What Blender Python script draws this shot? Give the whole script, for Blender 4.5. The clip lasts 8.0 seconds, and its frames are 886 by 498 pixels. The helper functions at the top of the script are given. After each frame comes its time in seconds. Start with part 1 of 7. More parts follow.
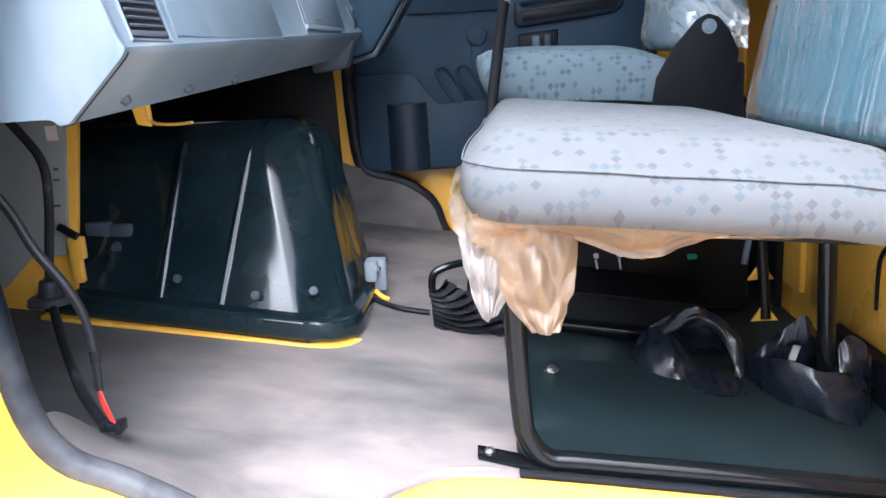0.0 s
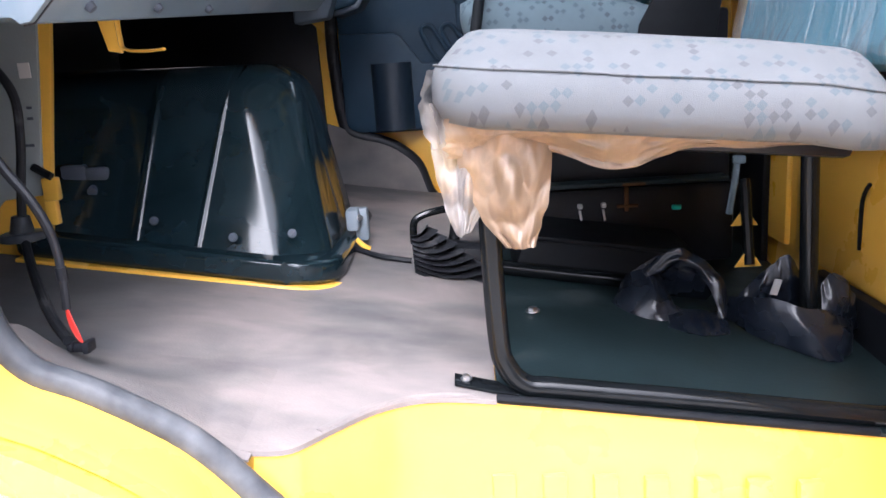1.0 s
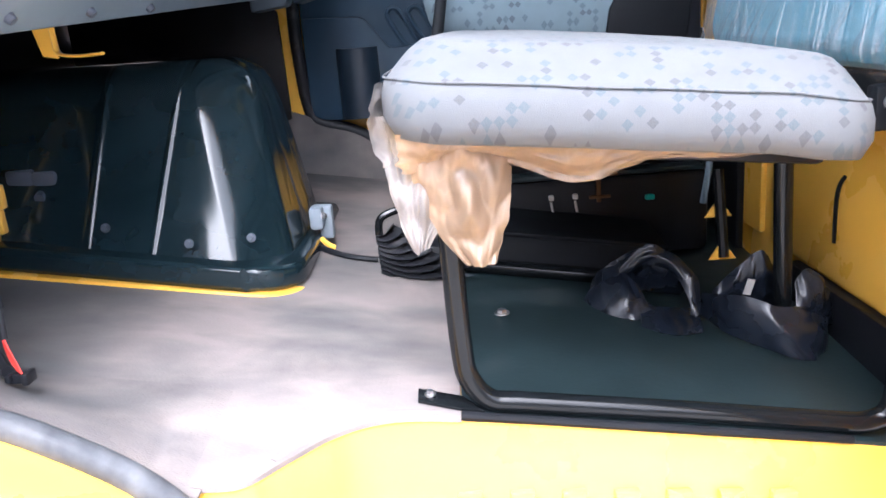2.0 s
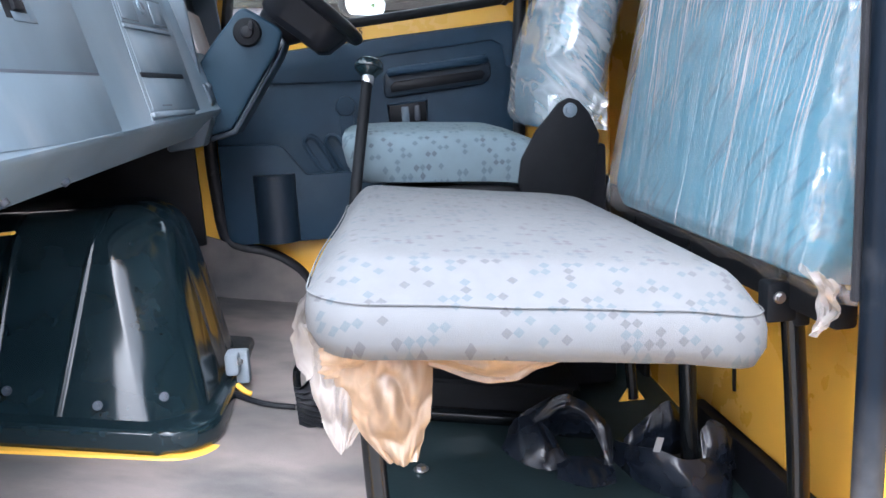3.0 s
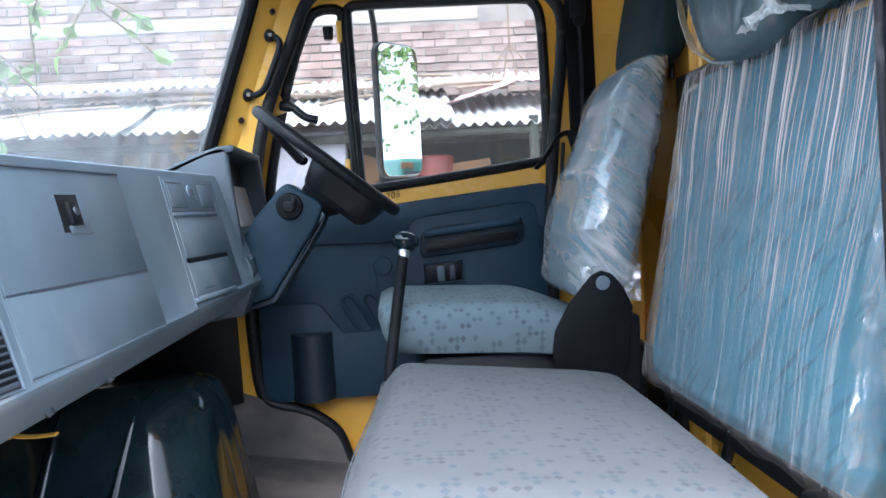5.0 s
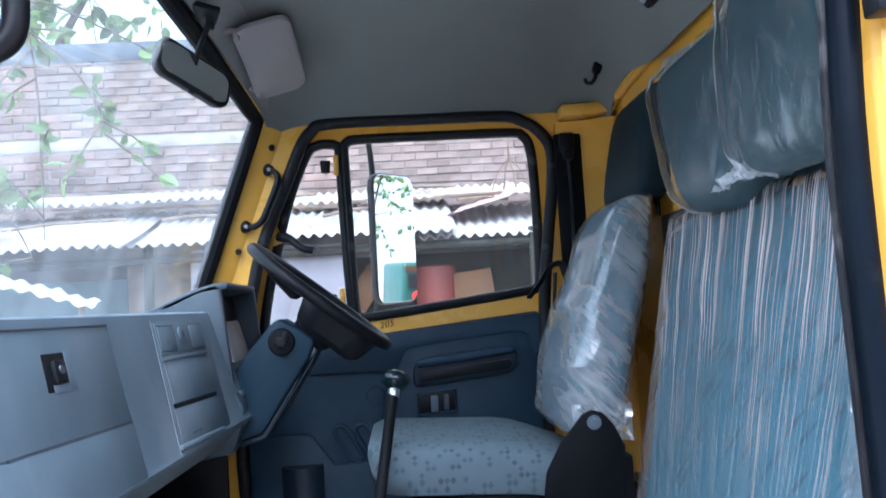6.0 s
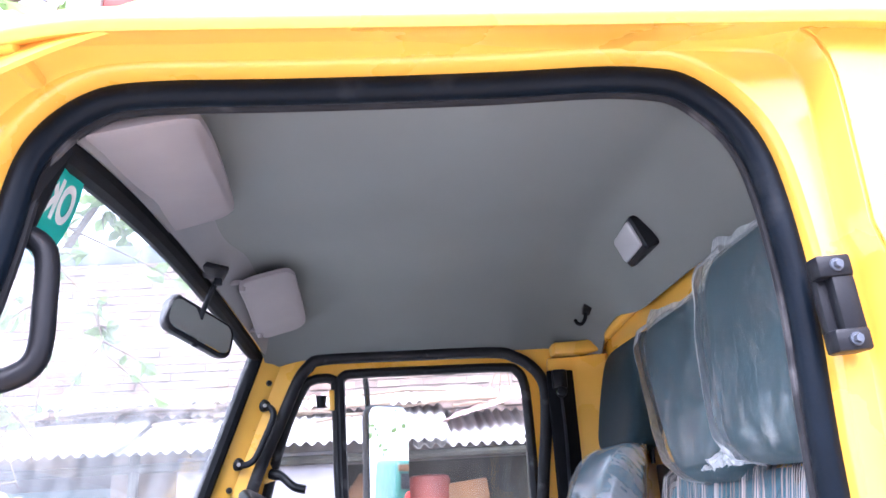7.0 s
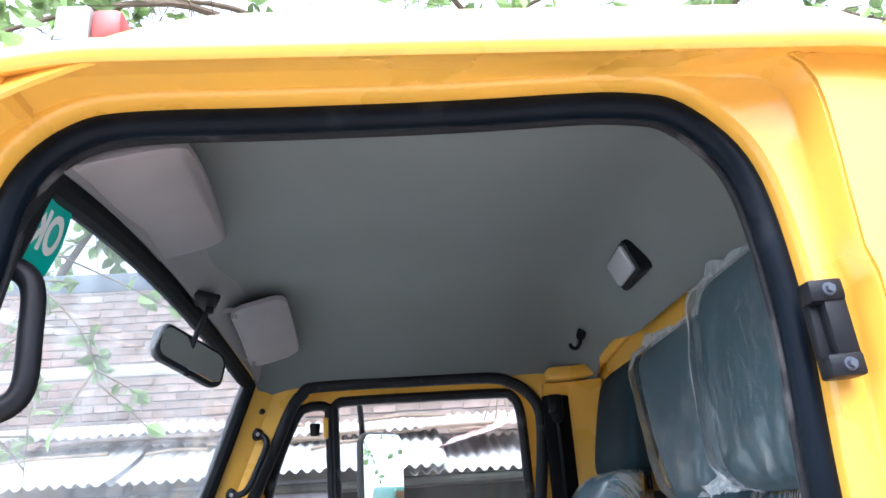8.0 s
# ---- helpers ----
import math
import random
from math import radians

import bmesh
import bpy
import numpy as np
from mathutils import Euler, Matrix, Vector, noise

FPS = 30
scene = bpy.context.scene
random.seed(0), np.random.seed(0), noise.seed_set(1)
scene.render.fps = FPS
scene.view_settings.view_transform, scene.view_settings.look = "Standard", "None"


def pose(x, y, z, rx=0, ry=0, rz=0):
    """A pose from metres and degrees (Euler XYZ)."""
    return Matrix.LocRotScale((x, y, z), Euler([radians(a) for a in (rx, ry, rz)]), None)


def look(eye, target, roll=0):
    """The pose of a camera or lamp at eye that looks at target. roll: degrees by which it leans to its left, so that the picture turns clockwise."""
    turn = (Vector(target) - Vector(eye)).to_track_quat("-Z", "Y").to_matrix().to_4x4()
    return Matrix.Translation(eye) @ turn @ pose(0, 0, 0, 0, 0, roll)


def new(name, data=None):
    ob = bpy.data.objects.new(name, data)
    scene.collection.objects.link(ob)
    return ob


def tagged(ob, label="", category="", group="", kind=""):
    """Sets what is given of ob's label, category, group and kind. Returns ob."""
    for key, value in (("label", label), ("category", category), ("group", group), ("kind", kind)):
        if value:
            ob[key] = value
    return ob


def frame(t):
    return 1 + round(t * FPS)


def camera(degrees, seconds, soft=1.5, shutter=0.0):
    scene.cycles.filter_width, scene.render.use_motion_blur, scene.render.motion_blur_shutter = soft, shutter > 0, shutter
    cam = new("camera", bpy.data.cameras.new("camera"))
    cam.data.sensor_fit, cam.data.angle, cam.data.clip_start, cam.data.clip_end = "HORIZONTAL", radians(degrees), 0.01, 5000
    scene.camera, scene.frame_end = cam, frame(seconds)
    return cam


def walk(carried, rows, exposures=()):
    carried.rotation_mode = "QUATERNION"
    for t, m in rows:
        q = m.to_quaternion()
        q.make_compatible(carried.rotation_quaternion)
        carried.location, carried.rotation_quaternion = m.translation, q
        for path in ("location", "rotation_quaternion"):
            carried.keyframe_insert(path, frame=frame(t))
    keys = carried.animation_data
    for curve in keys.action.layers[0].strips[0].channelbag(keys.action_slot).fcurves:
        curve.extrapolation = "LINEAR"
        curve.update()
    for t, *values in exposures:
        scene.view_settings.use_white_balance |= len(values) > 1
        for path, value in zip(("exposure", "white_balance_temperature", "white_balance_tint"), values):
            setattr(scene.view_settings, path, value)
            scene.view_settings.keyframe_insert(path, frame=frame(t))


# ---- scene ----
cam = camera(59.3, 8.0, soft=1.5, shutter=0.1)
PATH = [
    (0, (0.006, -0.207, 1.496), (-0.086, 1.736, 1.033), -3.6),
    (0.5, (0.025, -0.221, 1.502), (-0.063, 1.722, 1.034), -3.9),
    (1, (0.029, -0.217, 1.381), (-0.051, 1.726, 0.913), -3.7),
    (1.5, (0.043, -0.175, 1.344), (-0.046, 1.745, 0.789), -4.7),
    (2, (0.065, -0.151, 1.429), (0.023, 1.771, 0.878), -4.6),
    (2.2, (0.065, -0.147, 1.483), (0.149, 1.788, 0.982), -3.7),
    (3.3, (0.067, -0.13, 1.628), (0.263, 1.831, 1.285), -3.2),
    (3.5, (0.065, -0.138, 1.652), (0.26, 1.833, 1.374), -3.2),
    (4, (0.061, -0.144, 1.689), (0.239, 1.838, 1.485), -3.4),
    (4.5, (0.068, -0.134, 1.715), (0.203, 1.856, 1.565), -3.5),
    (5.8, (0.115, -0.142, 1.793), (0.228, 1.854, 1.832), -3.5),
    (6, (0.122, -0.153, 1.82), (0.238, 1.839, 1.967), -3.5),
    (6.1, (0.121, -0.165, 1.831), (0.239, 1.816, 2.079), -3.1),
    (6.3, (0.13, -0.192, 1.864), (0.257, 1.774, 2.211), -3.9),
    (6.5, (0.122, -0.182, 1.894), (0.259, 1.769, 2.312), -3.3),
    (7, (0.126, -0.228, 1.955), (0.276, 1.669, 2.57), -3.4),
    (7.5, (0.132, -0.229, 1.962), (0.289, 1.651, 2.624), -3.6),
    (8, (0.133, -0.224, 1.961), (0.297, 1.653, 2.633), -4.1),
]
walk(cam, [(t, look(eye, target, roll)) for t, eye, target, roll in PATH], [(t, e, k, n) for t, e, k, n in ((0.0, 1.78, 5400, 10), (0.5, 1.5, 5500, 10), (1.0, 1.6, 5500, 14), (1.5, 1.74, 5500, 15), (2.0, 1.97, 5450, 13), (3.5, 1.8, 5400, 10), (4.0, 1.76, 5350, 10), (4.5, 1.50, 5300, 8), (6.0, 0.95, 4950, 9), (6.5, 1.80, 5200, 14), (7.0, 1.88, 5300, 22), (7.5, 1.15, 5300, 10), (8.0, 1.15, 5300, 10))])

# world, sun, exposure ------------------------------------------------------
world = bpy.data.worlds.new("sky_world")
scene.world = world
world.use_nodes = True
_wn = world.node_tree.nodes
_sky = _wn.new("ShaderNodeTexSky")
_sky.sky_type = "NISHITA"
_sky.sun_disc = False
_sky.sun_elevation, _sky.sun_rotation = radians(55), radians(188)
_sky.dust_density, _sky.air_density, _sky.ozone_density = 10.0, 0.22, 0.3
_haze = _wn.new("ShaderNodeMix")
_haze.data_type, _haze.blend_type = "RGBA", "ADD"
_haze.inputs["Factor"].default_value = 1.0
_haze.inputs["B"].default_value = (6.0, 6.0, 6.1, 1)  # thin bright overcast veil, alike all round
world.node_tree.links.new(_sky.outputs[0], _haze.inputs["A"])
world.node_tree.links.new(_haze.outputs["Result"], _wn["Background"].inputs[0])
_wn["Background"].inputs[1].default_value = 0.15
sun_data = bpy.data.lights.new("sun", "SUN")
sun_data.energy, sun_data.angle, sun_data.color = 1.5, radians(60), (1.0, 0.95, 0.88)
sun = new("sun", sun_data)
sun.matrix_world = look((-0.8, -5.6, 8.0), (0, 0, 0))


# materials -----------------------------------------------------------------
def mat(name, base, rough=0.5, metal=0.0, var=0.15, scale=12.0, fine=180.0, bump=0.15, coat=0.0, dust=None, dust_amount=0.0,
        stretch=(1, 1, 1), sheen=0.0, spec=0.5):
    m = bpy.data.materials.new(name)
    m.use_nodes = True
    nt = m.node_tree
    b = nt.nodes["Principled BSDF"]
    L = nt.links.new
    tc = nt.nodes.new("ShaderNodeTexCoord")
    mp = nt.nodes.new("ShaderNodeMapping")
    mp.inputs["Scale"].default_value = stretch
    L(tc.outputs["Object"], mp.inputs[0])
    n1 = nt.nodes.new("ShaderNodeTexNoise")
    n1.inputs["Scale"].default_value, n1.inputs["Detail"].default_value = scale, 6
    n2 = nt.nodes.new("ShaderNodeTexNoise")
    n2.inputs["Scale"].default_value, n2.inputs["Detail"].default_value = fine, 3
    L(mp.outputs[0], n1.inputs["Vector"])
    L(mp.outputs[0], n2.inputs["Vector"])
    ramp = nt.nodes.new("ShaderNodeMapRange")
    ramp.inputs["From Min"].default_value, ramp.inputs["From Max"].default_value = 0.3, 0.7
    ramp.inputs["To Min"].default_value, ramp.inputs["To Max"].default_value = 1 - var, 1 + var
    L(n1.outputs[0], ramp.inputs[0])
    mul = nt.nodes.new("ShaderNodeMix")
    mul.data_type, mul.blend_type = "RGBA", "MULTIPLY"
    mul.inputs["Factor"].default_value = 1.0
    mul.inputs["A"].default_value = (*base, 1)
    L(ramp.outputs[0], mul.inputs["B"])
    col = mul.outputs["Result"]
    if dust:
        n3 = nt.nodes.new("ShaderNodeTexNoise")
        n3.inputs["Scale"].default_value, n3.inputs["Detail"].default_value = scale * 0.6, 8
        L(mp.outputs[0], n3.inputs["Vector"])
        r3 = nt.nodes.new("ShaderNodeMapRange")
        r3.inputs["From Min"].default_value, r3.inputs["From Max"].default_value = 0.62 - dust_amount * 0.4, 0.78 - dust_amount * 0.2
        L(n3.outputs[0], r3.inputs[0])
        mx = nt.nodes.new("ShaderNodeMix")
        mx.data_type = "RGBA"
        L(r3.outputs[0], mx.inputs["Factor"])
        L(col, mx.inputs["A"])
        mx.inputs["B"].default_value = (*dust, 1)
        col = mx.outputs["Result"]
        rr = nt.nodes.new("ShaderNodeMapRange")
        rr.inputs["To Min"].default_value, rr.inputs["To Max"].default_value = rough, 0.85
        L(r3.outputs[0], rr.inputs[0])
        L(rr.outputs[0], b.inputs["Roughness"])
    else:
        rr = nt.nodes.new("ShaderNodeMapRange")
        rr.inputs["To Min"].default_value, rr.inputs["To Max"].default_value = max(0.02, rough - 0.08), min(1, rough + 0.1)
        L(n1.outputs[0], rr.inputs[0])
        L(rr.outputs[0], b.inputs["Roughness"])
    L(col, b.inputs["Base Color"])
    b.inputs["Metallic"].default_value = metal
    b.inputs["Coat Weight"].default_value = coat
    b.inputs["Coat Roughness"].default_value = 0.06
    b.inputs["Sheen Weight"].default_value = sheen
    b.inputs["Specular IOR Level"].default_value = spec
    if bump:
        bp = nt.nodes.new("ShaderNodeBump")
        bp.inputs["Strength"].default_value, bp.inputs["Distance"].default_value = bump, 0.002
        L(n2.outputs[0], bp.inputs["Height"])
        L(bp.outputs[0], b.inputs["Normal"])
    return m


def chain(nt, op, a, b=None, clamp=False):
    """One maths node; a and b are sockets or numbers."""
    n = nt.nodes.new("ShaderNodeMath")
    n.operation = op
    n.use_clamp = clamp
    for i, s in enumerate((a, b)):
        if s is None:
            continue
        if isinstance(s, (int, float)):
            n.inputs[i].default_value = s
        else:
            nt.links.new(s, n.inputs[i])
    return n.outputs[0]


def fabric(name, base, blue, brown, cell=0.0140):
    """Woven seat cloth with clusters of small diamonds in two tints."""
    m = mat(name, base, 0.9, var=0.07, scale=30, fine=900, bump=0.3)
    nt = m.node_tree
    L = nt.links.new
    b = nt.nodes["Principled BSDF"]
    col = b.inputs["Base Color"].links[0].from_socket
    tc = nt.nodes.new("ShaderNodeTexCoord")
    sp = nt.nodes.new("ShaderNodeSeparateXYZ")
    L(tc.outputs["Object"], sp.inputs[0])
    yz = chain(nt, "ADD", sp.outputs[1], sp.outputs[2])
    p = chain(nt, "FLOOR", chain(nt, "DIVIDE", chain(nt, "ADD", sp.outputs[0], yz), cell))
    q = chain(nt, "FLOOR", chain(nt, "DIVIDE", chain(nt, "SUBTRACT", sp.outputs[0], yz), cell))
    even = chain(nt, "LESS_THAN", chain(nt, "FLOORED_MODULO", chain(nt, "ADD", p, q), 2.0), 0.5)
    cb = nt.nodes.new("ShaderNodeCombineXYZ")
    L(p, cb.inputs[0])
    L(q, cb.inputs[1])
    wn = nt.nodes.new("ShaderNodeTexWhiteNoise")
    wn.noise_dimensions = "2D"
    L(cb.outputs[0], wn.inputs["Vector"])
    # motifs lie on a coarser staggered net, a few small diamonds each
    cl = nt.nodes.new("ShaderNodeTexVoronoi")
    cl.inputs["Scale"].default_value, cl.inputs["Randomness"].default_value = 0.30, 0.75
    cl.voronoi_dimensions = "2D"
    L(cb.outputs[0], cl.inputs["Vector"])
    weave = nt.nodes.new("ShaderNodeTexNoise")
    weave.inputs["Scale"].default_value = 500
    L(tc.outputs["Object"], weave.inputs["Vector"])
    wear = chain(nt, "ADD", chain(nt, "MULTIPLY", weave.outputs[0], 0.9), 0.15, True)
    for tint, near, pick in ((blue, 0.40, 0.38), (brown, 0.34, 0.70)):
        grp = chain(nt, "LESS_THAN", cl.outputs["Distance"], near)
        one = chain(nt, "GREATER_THAN", wn.outputs["Value"], pick)
        fac = chain(nt, "MULTIPLY", chain(nt, "MULTIPLY", chain(nt, "MULTIPLY", grp, one), even), wear)
        mx = nt.nodes.new("ShaderNodeMix")
        mx.data_type = "RGBA"
        L(fac, mx.inputs["Factor"])
        L(col, mx.inputs["A"])
        mx.inputs["B"].default_value = (*tint, 1)
        col = mx.outputs["Result"]
    L(col, b.inputs["Base Color"])
    return m


def film_mat(name, tint, body, gloss=0.12, clear=0.7, crease=(60, 60, 6), line=0.05, milk=0.5, turn=(0, 0, 0), patch=6.0, shine=0.10, bump=0.6):
    """Thin clear polythene: see-through, milky along its folds, glossy."""
    m = bpy.data.materials.new(name)
    m.use_nodes = True
    nt = m.node_tree
    L = nt.links.new
    nt.nodes.remove(nt.nodes["Principled BSDF"])
    out = nt.nodes["Material Output"]
    tr = nt.nodes.new("ShaderNodeBsdfTransparent")
    tr.inputs[0].default_value = (*tint, 1)
    pb = nt.nodes.new("ShaderNodeBsdfPrincipled")
    pb.inputs["Base Color"].default_value = (*body, 1)
    pb.inputs["Roughness"].default_value = gloss
    pb.inputs["Specular IOR Level"].default_value = 0.8
    tc = nt.nodes.new("ShaderNodeTexCoord")
    mp0 = nt.nodes.new("ShaderNodeMapping")
    mp0.inputs["Rotation"].default_value = [radians(a) for a in turn]
    L(tc.outputs["Object"], mp0.inputs[0])
    lines = None
    first = None
    for k, f in enumerate((1.0, 2.3)):
        mp = nt.nodes.new("ShaderNodeMapping")
        mp.inputs["Scale"].default_value = [s * f for s in crease]
        mp.inputs["Location"].default_value = (3.1 * k, 1.7 * k, 0.6 * k)
        L(mp0.outputs[0], mp.inputs[0])
        no = nt.nodes.new("ShaderNodeTexNoise")
        no.inputs["Scale"].default_value, no.inputs["Detail"].default_value = 1.0, 2
        L(mp.outputs[0], no.inputs["Vector"])
        first = first or no.outputs[0]
        d = chain(nt, "ABSOLUTE", chain(nt, "SUBTRACT", no.outputs[0], 0.5))
        one = chain(nt, "SUBTRACT", 1.0, chain(nt, "DIVIDE", d, line), True)
        lines = one if lines is None else chain(nt, "MAXIMUM", lines, chain(nt, "MULTIPLY", one, 0.7))
    pn = nt.nodes.new("ShaderNodeTexNoise")
    pn.inputs["Scale"].default_value, pn.inputs["Detail"].default_value = patch, 3
    L(tc.outputs["Object"], pn.inputs["Vector"])
    pr = nt.nodes.new("ShaderNodeMapRange")
    pr.inputs["From Min"].default_value, pr.inputs["From Max"].default_value = 0.35, 0.62
    pr.inputs["To Min"].default_value, pr.inputs["To Max"].default_value = 0.25, 1.0
    L(pn.outputs[0], pr.inputs[0])
    fac = chain(nt, "ADD", chain(nt, "MULTIPLY", chain(nt, "MULTIPLY", lines, pr.outputs[0]), milk), 1 - clear, True)
    bp = nt.nodes.new("ShaderNodeBump")
    bp.inputs["Strength"].default_value, bp.inputs["Distance"].default_value = bump, 0.004
    L(first, bp.inputs["Height"])
    L(bp.outputs[0], pb.inputs["Normal"])
    mx = nt.nodes.new("ShaderNodeMixShader")
    L(fac, mx.inputs[0])
    L(tr.outputs[0], mx.inputs[1])
    L(pb.outputs[0], mx.inputs[2])
    gl = nt.nodes.new("ShaderNodeBsdfGlossy")
    gl.inputs["Roughness"].default_value = gloss
    L(bp.outputs[0], gl.inputs["Normal"])
    mg = nt.nodes.new("ShaderNodeMixShader")
    mg.inputs[0].default_value = shine
    L(mx.outputs[0], mg.inputs[1])
    L(gl.outputs[0], mg.inputs[2])
    L(mg.outputs[0], out.inputs[0])
    return m


def streak_mat(name, body, rough, base):
    """Stretched polythene: milky bands and hairlines that run up the back, denser towards its head."""
    m = bpy.data.materials.new(name)
    m.use_nodes = True
    nt = m.node_tree
    L = nt.links.new
    pb = nt.nodes["Principled BSDF"]
    out = nt.nodes["Material Output"]
    pb.inputs["Base Color"].default_value = (*body, 1)
    pb.inputs["Roughness"].default_value = rough
    pb.inputs["Specular IOR Level"].default_value = 0.7
    tc = nt.nodes.new("ShaderNodeTexCoord")
    sp = nt.nodes.new("ShaderNodeSeparateXYZ")
    L(tc.outputs["Object"], sp.inputs[0])
    wob = nt.nodes.new("ShaderNodeTexNoise")
    wob.inputs["Scale"].default_value, wob.inputs["Detail"].default_value = 3.5, 2
    L(tc.outputs["Object"], wob.inputs["Vector"])
    fan = chain(nt, "MULTIPLY", chain(nt, "SUBTRACT", sp.outputs[1], 0.9), chain(nt, "MULTIPLY", chain(nt, "SUBTRACT", 2.0, sp.outputs[2]), 0.30))
    across = chain(nt, "ADD", chain(nt, "ADD", sp.outputs[1], fan), chain(nt, "MULTIPLY", wob.outputs[0], 0.05))

    def bands(freq, rise, lo, hi, off):
        cb = nt.nodes.new("ShaderNodeCombineXYZ")
        L(chain(nt, "MULTIPLY", across, freq), cb.inputs[0])
        L(chain(nt, "MULTIPLY", sp.outputs[2], rise), cb.inputs[1])
        cb.inputs[2].default_value = off
        no = nt.nodes.new("ShaderNodeTexNoise")
        no.inputs["Scale"].default_value, no.inputs["Detail"].default_value = 1.0, 2
        L(cb.outputs[0], no.inputs["Vector"])
        mr = nt.nodes.new("ShaderNodeMapRange")
        mr.interpolation_type = "SMOOTHSTEP"
        mr.inputs["From Min"].default_value, mr.inputs["From Max"].default_value = lo, hi
        L(no.outputs[0], mr.inputs[0])
        return mr.outputs[0], no.outputs[0]
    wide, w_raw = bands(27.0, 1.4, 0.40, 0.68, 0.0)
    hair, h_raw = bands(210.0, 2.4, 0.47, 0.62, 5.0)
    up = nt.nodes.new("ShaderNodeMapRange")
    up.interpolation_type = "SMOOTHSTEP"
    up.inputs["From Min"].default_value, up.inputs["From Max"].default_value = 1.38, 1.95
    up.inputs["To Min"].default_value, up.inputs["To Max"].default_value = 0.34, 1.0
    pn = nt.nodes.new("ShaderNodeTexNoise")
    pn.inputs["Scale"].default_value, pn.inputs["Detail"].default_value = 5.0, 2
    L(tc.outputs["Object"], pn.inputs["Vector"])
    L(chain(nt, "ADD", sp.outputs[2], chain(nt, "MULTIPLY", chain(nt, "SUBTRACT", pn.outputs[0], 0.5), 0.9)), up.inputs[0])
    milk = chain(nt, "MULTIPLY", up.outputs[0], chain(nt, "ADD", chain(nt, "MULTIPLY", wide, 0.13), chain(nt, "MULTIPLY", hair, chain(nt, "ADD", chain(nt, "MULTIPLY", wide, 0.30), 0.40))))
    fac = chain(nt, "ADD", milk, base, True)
    bp = nt.nodes.new("ShaderNodeBump")
    bp.inputs["Strength"].default_value, bp.inputs["Distance"].default_value = 0.5, 0.004
    L(chain(nt, "ADD", w_raw, chain(nt, "MULTIPLY", h_raw, 0.4)), bp.inputs["Height"])
    L(bp.outputs[0], pb.inputs["Normal"])
    tr = nt.nodes.new("ShaderNodeBsdfTransparent")
    tr.inputs[0].default_value = (0.95, 0.98, 0.98, 1)
    mx = nt.nodes.new("ShaderNodeMixShader")
    L(fac, mx.inputs[0])
    L(tr.outputs[0], mx.inputs[1])
    L(pb.outputs[0], mx.inputs[2])
    gl = nt.nodes.new("ShaderNodeBsdfGlossy")
    gl.inputs["Roughness"].default_value = 0.16
    L(bp.outputs[0], gl.inputs["Normal"])
    mg = nt.nodes.new("ShaderNodeMixShader")
    mg.inputs[0].default_value = 0.05
    L(mx.outputs[0], mg.inputs[1])
    L(gl.outputs[0], mg.inputs[2])
    L(mg.outputs[0], out.inputs[0])
    return m


def glass_mat(name, tint, haze, streak):
    """Window glass: clear, with a film of dust and rain streaks."""
    m = bpy.data.materials.new(name)
    m.use_nodes = True
    nt = m.node_tree
    L = nt.links.new
    nt.nodes.remove(nt.nodes["Principled BSDF"])
    out = nt.nodes["Material Output"]
    tr = nt.nodes.new("ShaderNodeBsdfTransparent")
    tr.inputs[0].default_value = (*tint, 1)
    df = nt.nodes.new("ShaderNodeBsdfTranslucent")
    df.inputs[0].default_value = (0.85, 0.87, 0.88, 1)
    gl = nt.nodes.new("ShaderNodeBsdfGlossy")
    gl.inputs["Roughness"].default_value = 0.02
    lw = nt.nodes.new("ShaderNodeLayerWeight")
    pw = nt.nodes.new("ShaderNodeMath")
    pw.operation = "POWER"
    pw.inputs[1].default_value = 5.0
    L(lw.outputs["Facing"], pw.inputs[0])
    fr = nt.nodes.new("ShaderNodeMapRange")
    fr.inputs["To Min"].default_value, fr.inputs["To Max"].default_value = 0.03, 0.7
    L(pw.outputs[0], fr.inputs[0])
    tc = nt.nodes.new("ShaderNodeTexCoord")
    mp = nt.nodes.new("ShaderNodeMapping")
    mp.inputs["Scale"].default_value = (14, 14, 3)
    L(tc.outputs["Object"], mp.inputs[0])
    no = nt.nodes.new("ShaderNodeTexNoise")
    no.inputs["Scale"].default_value, no.inputs["Detail"].default_value = 1.0, 8
    L(mp.outputs[0], no.inputs["Vector"])
    mr = nt.nodes.new("ShaderNodeMapRange")
    mr.inputs["From Min"].default_value, mr.inputs["From Max"].default_value = 0.35, 0.75
    mr.inputs["To Min"].default_value, mr.inputs["To Max"].default_value = haze, haze + streak
    L(no.outputs[0], mr.inputs[0])
    m1 = nt.nodes.new("ShaderNodeMixShader")
    L(mr.outputs[0], m1.inputs[0])
    L(tr.outputs[0], m1.inputs[1])
    L(df.outputs[0], m1.inputs[2])
    m2 = nt.nodes.new("ShaderNodeMixShader")
    L(fr.outputs[0], m2.inputs[0])
    L(m1.outputs[0], m2.inputs[1])
    L(gl.outputs[0], m2.inputs[2])
    L(m2.outputs[0], out.inputs[0])
    return m


